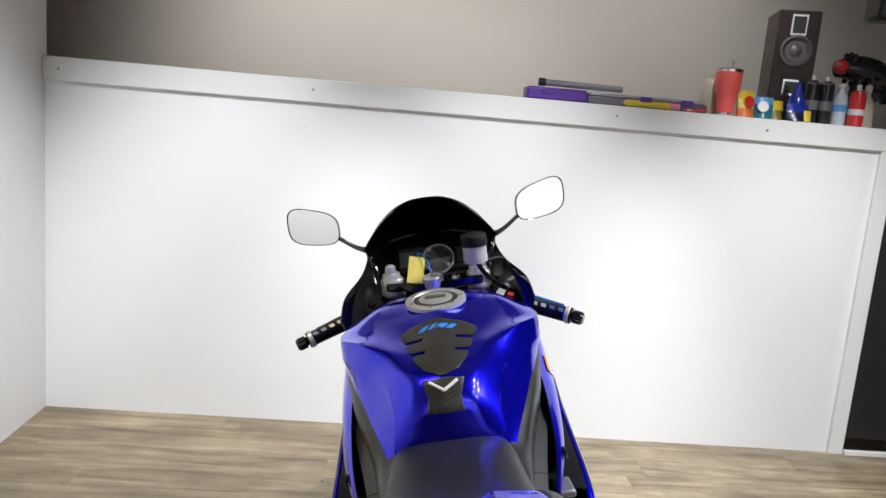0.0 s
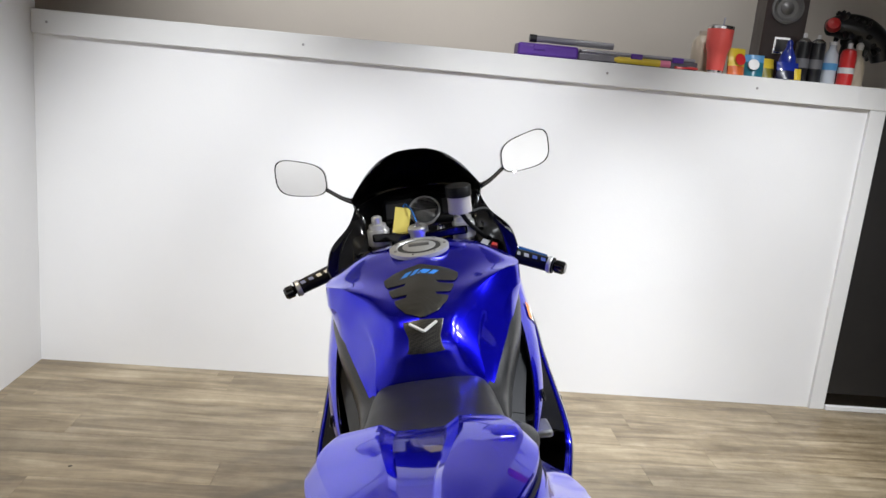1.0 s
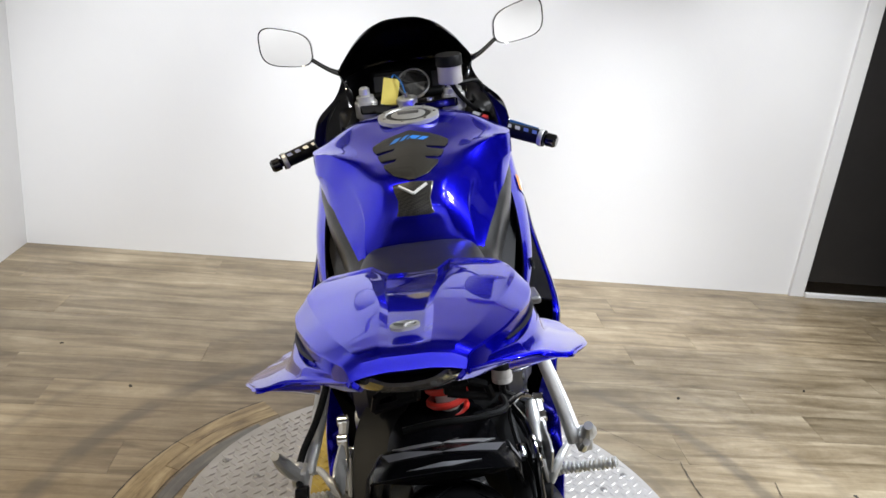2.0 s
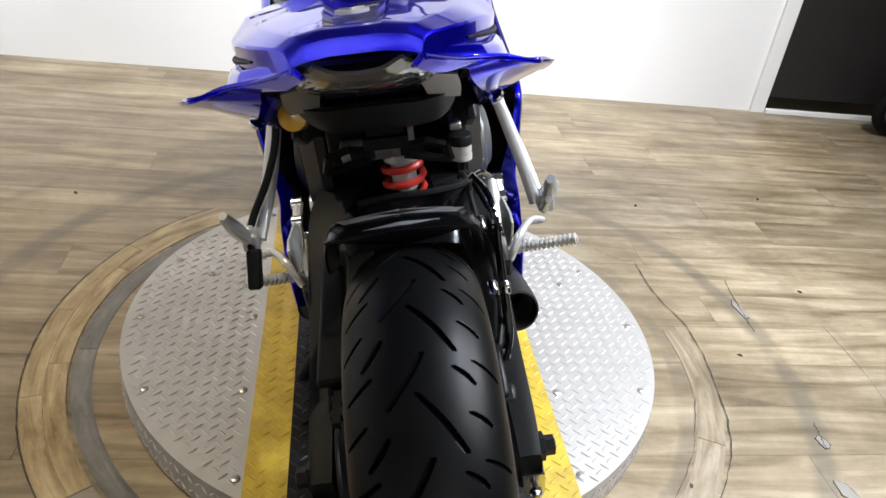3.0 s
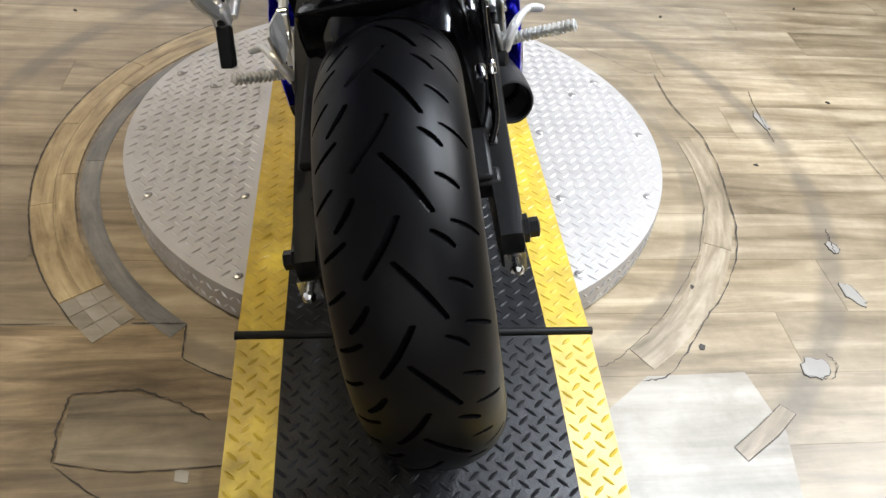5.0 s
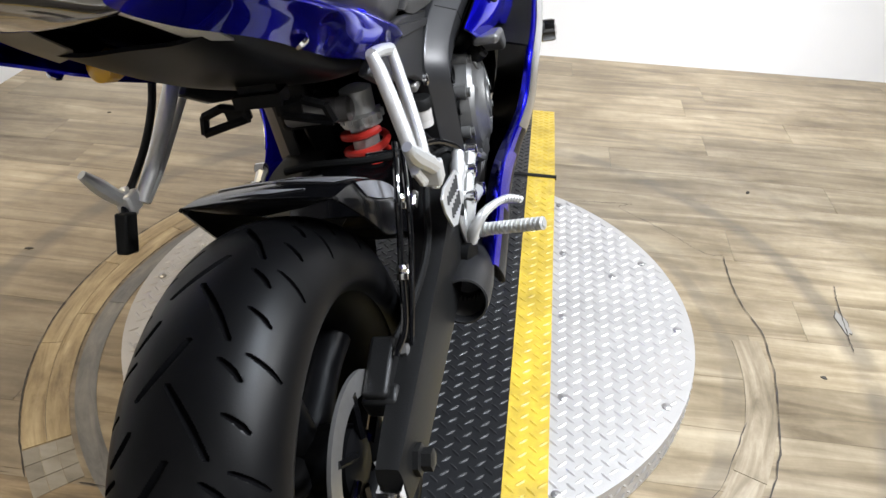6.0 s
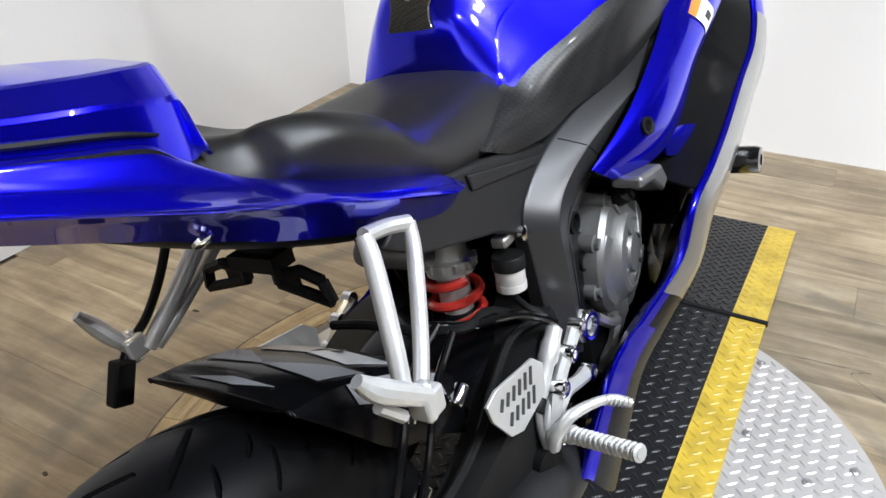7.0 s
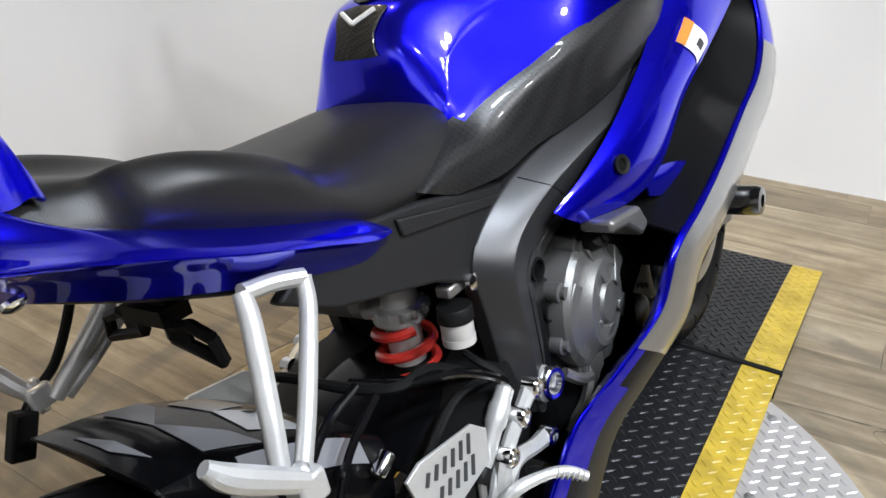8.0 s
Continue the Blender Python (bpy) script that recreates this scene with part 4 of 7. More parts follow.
GROOVES = [(c0, a0 / 21.18, c1, a1 / 21.18, w) for c0, a0, c1, a1, w in (
    (-0.003, 97.6, 0.024, 109.8, 0.0016), (0.022, 92.4, 0.0355, 96.0, 0.0014), (0.03, 102.2, 0.045, 105.1, 0.0014), (0.037, 111.9, 0.06, 115.4, 0.0014),
    (0.0025, 110.3, -0.0215, 121.1, 0.0016), (-0.023, 105.7, -0.0385, 111.2, 0.0016), (-0.039, 102.5, -0.061, 105.9, 0.0014), (-0.0325, 113.8, -0.056, 117.1, 0.0016))]
rear = wheel("rear_wheel", bike, (0.010, 0.0, 0.298), 0.301, 0.180, 0.212, 0.095, GROOVES, (1700, 250, 17))
front = wheel("front_wheel", bike, (0, 1.38, 0.300), 0.300, 0.122, 0.222, 0.075, GROOVES[:4], (340, 48, 17))


def rotor(parent, centre, r, x, teeth=12):
    bm = bmesh.new()
    lathe(bm, [(r - 0.03, -0.0025), (r, -0.0025), (r, 0.0025), (r - 0.03, 0.0030)], (x, centre[1], centre[2]), (1, 0, 0), 48)
    bmesh.ops.delete(bm, geom=[f for f in bm.faces if len(f.verts) > 4], context="FACES")
    ob = part("brake_disc", bm, STEEL, parent, "steel brake disc")
    bm = bmesh.new()
    for k in range(6):
        w = math.tau * k / 6
        tube(bm, [(x, centre[1] + 0.03 * math.cos(w), centre[2] + 0.03 * math.sin(w)), (x, centre[1] + (r - 0.02) * math.cos(w + 0.25), centre[2] + (r - 0.02) * math.sin(w + 0.25))], 0.006, 6)
    part("carrier", bm, GLOSS_BLACK, ob)


rotor(rear, (0, 0, 0.298), 0.110, 0.088)
for s in (-1, 1):
    rotor(front, (0, 1.38, 0.300), 0.155, s * 0.072)

# rear hugger over the tyre: a beak-shaped cover with sharp shoulders and skirts
HUG = [((0.116, 0.580), (0.106, 0.6025), (0.107, 0.600), 0.097), ((0.106, 0.608), (0.105, 0.604), (0.108, 0.597), 0.098), ((0.155, 0.600), (0.155, 0.593), (0.150, 0.548), 0.108), ((0.210, 0.578), (0.210, 0.570), (0.196, 0.496), 0.113),
       ((0.270, 0.544), (0.270, 0.535), (0.252, 0.466), 0.114), ((0.330, 0.496), (0.330, 0.488), (0.310, 0.425), 0.112)]
rows = []
for (yc, zc), (yr, zr), (ys_, zs_), xs_ in HUG:
    side_ = [(xs_, ys_, zs_), (xs_ - 0.002, ys_ + (yr - ys_) * 0.6, zs_ + (zr - zs_) * 0.6), (0.094, yr, zr), (0.050, yr * 0.4 + yc * 0.6, zr * 0.4 + zc * 0.6)]
    rows.append(sharp([(0.006 - x, y, z) for x, y, z in side_] + [(0.006, yc, zc)] + [(0.006 + x, y, z) for x, y, z in side_[::-1]], (1, 2, 6, 7), 0.10))
hg_ = facets(rows[1:], 6)
bm = bmesh.new()
add_grid(bm, hg_)
hug = part("rear_hugger", bm, DEEP_BLACK, bike, "gloss black rear tyre hugger with grey flashes", solid=0.003, angle=18)
bm = bmesh.new()
add_grid(bm, facets([rows[0], [p + (np.array(q) - p) * 0.5 + np.array((0, -0.002, 0)) for p, q in zip(np.array(rows[0]), rows[1])], rows[1]], 3))
part("rear_lip", bm, PLASTIC, hug, solid=0.002)


def on_hugger(x, y, lift):
    """A point on the hugger's top at the place x, y."""
    rows_y = [float(np.interp(x, hg_[i, 4:-4, 0], hg_[i, 4:-4, 1])) for i in range(hg_.shape[0])]
    rows_z = [float(np.interp(x, hg_[i, 4:-4, 0], hg_[i, 4:-4, 2])) for i in range(hg_.shape[0])]
    return Vector((x, y, float(np.interp(y, rows_y, rows_z)) + lift))


for corners, shade in ((((-0.002, 0.166), (0.076, 0.160), (0.090, 0.205), (0.055, 0.200)), GREY_PRINT), (((0.000, 0.222), (0.060, 0.214), (0.080, 0.262), (0.012, 0.262)), PALE_FLASH), (((-0.050, 0.120), (0.000, 0.131), (0.052, 0.131), (0.010, 0.119)), GREY_PRINT)):
    for s in (1, -1):
        if s < 0 and corners[0][0] < -0.01:
            continue
        bm = bmesh.new()
        (ax_, ay_), (bx_, by_), (cx_, cy_), (dx_, dy_) = corners
        grid_ = []
        for u in np.linspace(0, 1, 7):
            line = []
            for v in np.linspace(0, 1, 7):
                x = (ax_ * (1 - u) + bx_ * u) * (1 - v) + (dx_ * (1 - u) + cx_ * u) * v
                y = (ay_ * (1 - u) + by_ * u) * (1 - v) + (dy_ * (1 - u) + cy_ * u) * v
                line.append(on_hugger(0.006 + s * x, y, 0.0016))
            grid_.append(line)
        add_grid(bm, np.array(grid_))
        part("flash", bm, shade, hug, "grey flash", solid=0.0006)
for s in (-1, 1):
    bm = bmesh.new()
    add_grid(bm, hg_[8:22, (2 if s < 0 else -4):(4 if s < 0 else -2)] + np.array((s * 0.0018, 0, 0.0006)))
    part("flash", bm, GREY_PRINT, hug, "grey flash on the skirt", solid=0.0006)
bm = bmesh.new()
box(bm, on_hugger(0.022, 0.250, 0.0026), (0.014, 0.012, 0.001), pose(0, 0, 0, -30, 0, 20))
part("small_print", bm, DARK_PRINT, hug)

# swing arm
for s in (-1, 1):
    bm = bmesh.new()
    secs = [(0.56, 0.42, 0.085, 0.060, 0.045), (0.46, 0.40, 0.112, 0.062, 0.052), (0.34, 0.365, 0.130, 0.055, 0.036), (0.18, 0.335, 0.136, 0.048, 0.024), (0.02, 0.313, 0.137, 0.040, 0.020), (-0.045, 0.306, 0.136, 0.030, 0.017)]
    g = surface([[(s * (x + wx * cx), y, z + hz * cz) for cx, cz in ((-1, -0.8), (-0.85, 0.8), (-0.6, 1), (0.6, 1), (0.9, 0.75), (1, -0.8), (0.7, -1), (-0.7, -1), (-1, -0.8))] for y, z, x, hz, wx in secs], 6, 2)
    add_grid(bm, g)
    bm.faces.new([bm.verts.new(p) for p in g[-1][:-1]])
    arm = part("swing_arm", bm, SWING, bike, "satin black swing arm", angle=40)
    bm = bmesh.new()
    lathe(bm, [(0.020, 0), (0.020, 0.010), (0.014, 0.012), (0.014, 0.024), (0.008, 0.026)], (s * 0.152, 0.0, 0.302), (s, 0, 0), 6)
    part("axle_nut", bm, ENGINE_DARK, arm, "blackened axle nut")
    bm = bmesh.new()
    box(bm, (s * 0.137, -0.060, 0.300), (0.028, 0.004, 0.034))
    for q in (-1, 1):
        box(bm, (s * 0.137 + q * 0.013, -0.047, 0.300), (0.003, 0.026, 0.030))
    lathe(bm, [(0.005, -0.02), (0.005, 0.010), (0.009, 0.010), (0.009, 0.016), (0.004, 0.02)], (s * 0.137, -0.062, 0.300), (0, -1, 0), 8)
    part("chain_adjuster", bm, CHROME, arm, "bright chain adjuster")
bm = bmesh.new()
g = surface([[(x * w, y, z + dz) for x, dz in ((-1, -0.03), (-0.8, 0.02), (0, 0.035), (0.8, 0.02), (1, -0.03))] for y, z, w in ((0.56, 0.43, 0.10), (0.48, 0.44, 0.115), (0.40, 0.425, 0.12), (0.355, 0.40, 0.12))], 4, 4)
add_grid(bm, g)
part("swing_arm_bridge", bm, DEEP_BLACK, bike, "black bridge of the swing arm", solid=0.006)
# chain, sprocket and guard on the left
for z0, z1 in ((0.395, 0.372), (0.258, 0.33)):
    bm = bmesh.new()
    for k in range(44):
        q = k / 43
        box(bm, (-0.108, 0.0 + 0.58 * q, z0 + (z1 - z0) * q), (0.016 if k % 2 else 0.010, 0.0125, 0.011))
    part("chain", bm, ENGINE_DARK, bike, "drive chain")
bm = bmesh.new()
lathe(bm, [(0.05, -0.003), (0.094, -0.003), (0.096, 0.0), (0.094, 0.003), (0.05, 0.003)], (-0.108, 0, 0.298), (1, 0, 0), 44)
part("sprocket", bm, ENGINE_DARK, rear, "rear sprocket")
bm = bmesh.new()
side_plate(bm, [(0.06, 0.415), (0.34, 0.435), (0.40, 0.42), (0.34, 0.395), (0.06, 0.40)], -0.135, -0.095)
part("chain_guard", bm, PLASTIC, bike, "black chain guard", bevel=0.006)

# rear brake: caliper, hose, exhaust
bm = bmesh.new()
box(bm, (0.108, 0.085, 0.36), (0.034, 0.085, 0.05), pose(0, 0, 0, 20, 0, 0))
box(bm, (0.112, 0.055, 0.345), (0.046, 0.03, 0.04), pose(0, 0, 0, 20, 0, 0))
cal = part("rear_caliper", bm, ENGINE_DARK, bike, "dark cast rear brake caliper", bevel=0.006)
for y, z in ((0.06, 0.352), (0.115, 0.372)):
    bm = bmesh.new()
    lathe(bm, [(0.009, 0), (0.009, 0.008), (0.005, 0.01)], (0.128, y, z), (1, 0, 0), 6)
    part("bolt", bm, STEEL, cal)
bm = bmesh.new()
tube(bm, [(0.118, 0.10, 0.385), (0.134, 0.16, 0.40), (0.142, 0.24, 0.415), (0.140, 0.30, 0.43), (0.130, 0.36, 0.45), (0.125, 0.43, 0.475), (0.140, 0.482, 0.47), (0.160, 0.482, 0.462)], 0.0055, 8)
part("brake_hose", bm, BLACK_RUBBER, bike, "black brake hose along the swing arm")
bm = bmesh.new()
tube(bm, [(-0.06, 0.33, 0.530), (-0.01, 0.335, 0.534), (0.06, 0.34, 0.532), (0.11, 0.36, 0.530), (0.112, 0.41, 0.522), (0.114, 0.468, 0.482), (0.130, 0.51, 0.445), (0.14, 0.548, 0.418)], 0.006, 8)
part("breather_hose", bm, BLACK_RUBBER, bike, "black hose below the shock spring")
for run, r, mt in (([(0.12, 0.30, 0.572), (0.134, 0.245, 0.572), (0.140, 0.205, 0.548), (0.140, 0.182, 0.513), (0.140, 0.154, 0.474), (0.140, 0.115, 0.413), (0.128, 0.09, 0.385)], 0.0045, GLOSS_BLACK), ([(0.122, 0.32, 0.55), (0.136, 0.262, 0.535), (0.141, 0.235, 0.512), (0.141, 0.205, 0.464), (0.140, 0.163, 0.417), (0.138, 0.125, 0.372)], 0.0042, GLOSS_BLACK)):
    bm = bmesh.new()
    tube(bm, run, r, 10)
    part("brake_line", bm, mt, bike, "thin line down the inside of the swing arm")
for at in ((0.141, 0.203, 0.538), (0.141, 0.150, 0.468)):
    bm = bmesh.new()
    lathe(bm, [(0.006, -0.010), (0.0075, -0.009), (0.0075, -0.002), (0.006, 0), (0.0075, 0.004), (0.006, 0.009)], at, (0, 0.5, 0.8), 12)
    part("banjo_fitting", bm, CHROME, bike, "bright line fitting")
for y, z, x in ((0.2, 0.43, 0.128), (0.30, 0.485, 0.127)):
    bm = bmesh.new()
    lathe(bm, [(0.008, -0.012), (0.009, -0.01), (0.009, 0.01), (0.008, 0.012)], (x, y, z), (0, 0.9, 0.45), 10)
    part("hose_clip", bm, CHROME, bike)
bm = bmesh.new()
ax = Vector((0.10, -0.92, 0.22)).normalized()
lathe(bm, [(0.026, -0.20), (0.034, -0.16), (0.041, -0.10), (0.042, -0.04), (0.039, 0.02), (0.036, 0.045), (0.033, 0.046), (0.031, 0.03), (0.030, -0.06), (0.0, -0.061)], Vector((0.172, 0.322, 0.311)), ax, 36)
ex = part("exhaust_tip", bm, SATIN, bike, "short matt black exhaust outlet")
bm = bmesh.new()
tube(bm, [(0.16, 0.52, 0.27), (0.10, 0.66, 0.20), (0.0, 0.80, 0.17), (0.0, 0.95, 0.20)], 0.030, 14)
part("exhaust_pipe", bm, STEEL, bike, "exhaust pipe under the engine")
bm = bmesh.new()
lathe(bm, [(0.0303, -0.055), (0.0303, 0.028)], Vector((0.172, 0.322, 0.311)), ax, 28)
bmesh.ops.delete(bm, geom=[f for f in bm.faces if len(f.verts) > 4], context="FACES")
part("liner", bm, STEEL, ex, "sooty steel liner")

# shock absorber with red spring
sh0, sh1 = Vector((0.016, 0.484, 0.440)), Vector((0.016, 0.494, 0.62))
d = (sh1 - sh0).normalized()
bm = bmesh.new()
lathe(bm, [(0.022, -0.02), (0.022, 0.088), (0.033, 0.088), (0.033, 0.105), (0.026, 0.109), (0.026, 0.145), (0.015, 0.15)], sh0, d, 24)
shock = part("shock_absorber", bm, CAST, bike, "silver rear shock body")
for k in range(12):
    w = math.tau * k / 12
    a, b, _ = frame_of(d)
    bm = bmesh.new()
    box(bm, sh0 + d * 0.101 + (a * math.cos(w) + b * math.sin(w)) * 0.034, (0.006, 0.006, 0.012))
    part("collar_tooth", bm, CAST, shock)
bm = bmesh.new()
a, b, _ = frame_of(d)
pts = [sh0 + d * (0.004 + 0.078 * k / 100) + (a * math.cos(k * 0.176) + b * math.sin(k * 0.176)) * 0.034 for k in range(101)]
tube(bm, pts, 0.0066, 8, smooth=1)
part("spring", bm, RED_PAINT, shock, "red coil spring")
bm = bmesh.new()
lathe(bm, [(0.014, 0), (0.0195, 0.005), (0.0195, 0.020), (0.0185, 0.022), (0.0195, 0.024), (0.0195, 0.098), (0.017, 0.104), (0.010, 0.106)], (0.022, 0.444, 0.572), (-1.0, -0.08, 0.02), 26)
part("shock_reservoir", bm, GREY_TUBE, shock, "grey remote reservoir of the shock")
bm = bmesh.new()
box(bm, (0, 0.51, 0.632), (0.12, 0.06, 0.03))
side_plate(bm, [(0.47, 0.60), (0.56, 0.60), (0.57, 0.45), (0.54, 0.42), (0.50, 0.5)], -0.09, -0.035)
box(bm, (-0.075, 0.50, 0.60), (0.06, 0.10, 0.12))
part("battery_box", bm, PLASTIC, bike, "black plastic box and brackets behind the shock", bevel=0.008)

# rear brake fluid cup
def fluid_cup(centre, axis, r, h, parent, label):
    ob = None
    bm = bmesh.new()
    lathe(bm, [(r * 0.84, 0), (r * 0.9, 0.002), (r * 0.92, h * 0.62), (r * 0.86, h * 0.64)], centre, axis, 26)
    ob = part("fluid_cup", bm, FLUID_CUP, parent, label)
    c2 = Vector(centre) + Vector(axis).normalized() * h * 0.6
    bm = bmesh.new()
    n = 28
    prof = [(r, 0), (r, h * 0.32), (r * 0.94, h * 0.36), (0, h * 0.37)]
    lathe(bm, prof, c2, axis, n)
    part("cap", bm, BLACK_RUBBER, ob, "black ribbed screw cap")
    bm = bmesh.new()
    lathe(bm, [(r * 0.925, 0.0005), (r * 0.93, 0.002), (r * 0.935, h * 0.2)], Vector(centre), axis, 26)
    part("fluid", bm, AMBER_CUP if parent is None else FLUID_CUP, ob, "amber fluid level")
    return ob


fluid_cup((0.118, 0.464, 0.524), (0.02, 0.05, 1), 0.0205, 0.047, bike, "translucent brake fluid cup")
bm = bmesh.new()
tube(bm, [(0.118, 0.462, 0.515), (0.122, 0.48, 0.49), (0.142, 0.49, 0.47), (0.158, 0.48, 0.45)], 0.005, 8)
part("fluid_hose", bm, BLACK_RUBBER, bike)
bm = bmesh.new()
box(bm, (0.112, 0.485, 0.585), (0.02, 0.05, 0.014))
part("cup_bracket", bm, STEEL, bike, bevel=0.003)

# rear sets
for s in (-1, 1):
    x = s * 0.172
    bm = bmesh.new()
    out = [(0.430, 0.424), (0.450, 0.404), (0.448, 0.376), (0.425, 0.350), (0.392, 0.350), (0.384, 0.372), (0.405, 0.402)]
    side_plate(bm, out, x - 0.005, x + 0.005)
    rs = part("rear_set", bm, CAST, bike, "silver cast foot-peg bracket", bevel=0.003)
    for run, radii in (([(0.180, 0.492, 0.460), (0.181, 0.460, 0.444), (0.179, 0.424, 0.416), (0.177, 0.404, 0.375)], [0.010, 0.0085, 0.009, 0.011]), ([(0.180, 0.506, 0.383), (0.181, 0.475, 0.390), (0.178, 0.442, 0.397), (0.176, 0.415, 0.385)], [0.011, 0.009, 0.010, 0.011])):
        bm = bmesh.new()
        tube(bm, flip(run, s), radii, 8)
        part("bracket_arm", bm, CAST, rs, "silver cast bracket arm")
    for y, z in ((0.492, 0.460), (0.458, 0.443), (0.506, 0.383), (0.424, 0.416), (0.405, 0.360)):
        bm = bmesh.new()
        lathe(bm, [(0.0115, -0.012), (0.0115, 0.004), (0.009, 0.006), (0.006, 0.006), (0.0055, 0.002), (0.0, 0.002)], (s * 0.186, y, z), (s, 0, 0), 16)
        part("bolt", bm, CHROME, rs)
    # heel guard with rows of slots
    bm = bmesh.new()
    heel = [(0.278, 0.494), (0.300, 0.500), (0.384, 0.484), (0.405, 0.464), (0.400, 0.427), (0.338, 0.418), (0.312, 0.430), (0.284, 0.470)]
    gx = x + s * 0.002
    side_plate(bm, heel, gx - 0.002, gx + 0.002)
    hg = part("heel_guard", bm, CAST, rs, "silver heel guard with rows of slots", bevel=0.0008)
    for k in range(6):
        for q in (0, 1):
            y = 0.304 + 0.0135 * k
            z = 0.478 - 0.026 * q - 0.0016 * k
            if q and k == 0:
                continue
            bm = bmesh.new()
            ln = 0.006 + 0.0008 * k
            tube(bm, [(gx + s * 0.0022, y + 0.003, z + ln), (gx + s * 0.0022, y - 0.003, z - ln)], 0.0026, 6)
            part("slot", bm, DARK_PRINT, hg)
    bm = bmesh.new()
    p0, p1 = (Vector((0.202, 0.400, 0.369)), Vector((0.298, 0.366, 0.394))) if s > 0 else (Vector((-0.188, 0.434, 0.344)), Vector((-0.282, 0.388, 0.373)))
    pd = (p1 - p0).normalized()
    tube(bm, [p0 - pd * 0.022, p0], 0.012, 10)
    lathe(bm, [(0.0066, 0.0)] + [(r, (p1 - p0).length * (k + d_) / 13) for k in range(13) for d_, r in ((0.15, 0.0066), (0.32, 0.0106), (0.68, 0.0106), (0.85, 0.0066))] + [(0.0066, (p1 - p0).length)], p0, pd, 12)
    part("foot_peg", bm, CAST, rs, "silver ribbed foot peg")
    bm = bmesh.new()
    tube(bm, [(s * 0.180, 0.385, 0.360), (s * 0.190, 0.382, 0.382), (s * 0.206, 0.395, 0.402), (s * 0.225, 0.428, 0.401), (s * 0.240, 0.445, 0.396), (s * 0.256, 0.455, 0.386)], [0.011, 0.009, 0.0075, 0.006, 0.006, 0.0055], 12)
    for k in range(6):
        lathe(bm, [(0.006, -0.0012), (0.0072, 0), (0.006, 0.0012)], (s * (0.232 + 0.004 * k), 0.436 + 0.0033 * k, 0.399 - 0.0021 * k), (s * 0.75, 0.5, -0.35), 10)
    part("pedal", bm, CAST, rs, "silver pedal lever")
    bm = bmesh.new()
    lathe(bm, [(0.022, -0.012), (0.022, 0.012), (0.014, 0.014)], (s * 0.170, 0.375, 0.34), (s, -0.25, 0), 24)
    part("bush", bm, BLACK_RUBBER, rs, "black round bush")
    if s > 0:
        bm = bmesh.new()
        ma, mb = Vector((0.166, 0.403, 0.421)), Vector((0.166, 0.463, 0.472))
        lathe(bm, [(0.006, -0.012), (0.009, -0.006), (0.010, 0.0), (0.010, 0.035), (0.0125, 0.040), (0.0125, 0.060), (0.0105, 0.066), (0.0105, 0.080), (0.005, 0.084)], ma, mb - ma, 18)
        cyl = part("master_cylinder", bm, CAST, rs, "silver rear master cylinder")
        bm = bmesh.new()
        lathe(bm, [(0.0095, -0.024), (0.0105, -0.022), (0.0105, -0.008), (0.0095, -0.006)], ma, mb - ma, 16)
        part("rubber_boot", bm, BLACK_RUBBER, cyl)
        bm = bmesh.new()
        tube(bm, [(0.168, 0.388, 0.409), (0.172, 0.380, 0.385), (0.176, 0.378, 0.362)], 0.005, 10)
        part("push_rod", bm, STEEL, cyl)
        bm = bmesh.new()
        tube(bm, [(0.166, 0.468, 0.478), (0.158, 0.455, 0.492), (0.14, 0.42, 0.515), (0.11, 0.37, 0.528), (0.06, 0.345, 0.535)], 0.0055, 10)
        part("brake_hose", bm, GLOSS_BLACK, bike, "shiny black hose from the rear master cylinder")
        bm = bmesh.new()
        lathe(bm, [(0.012, 0.004), (0.020, 0.004), (0.021, 0.006), (0.021, 0.014), (0.019, 0.016), (0.014, 0.016), (0.013, 0.008), (0.012, 0.004)], (0.158, 0.556, 0.421), (1, -0.1, 0.05), 28)
        part("pivot_nut", bm, CHROME, bike, "bright ring nut of the swing arm pivot")

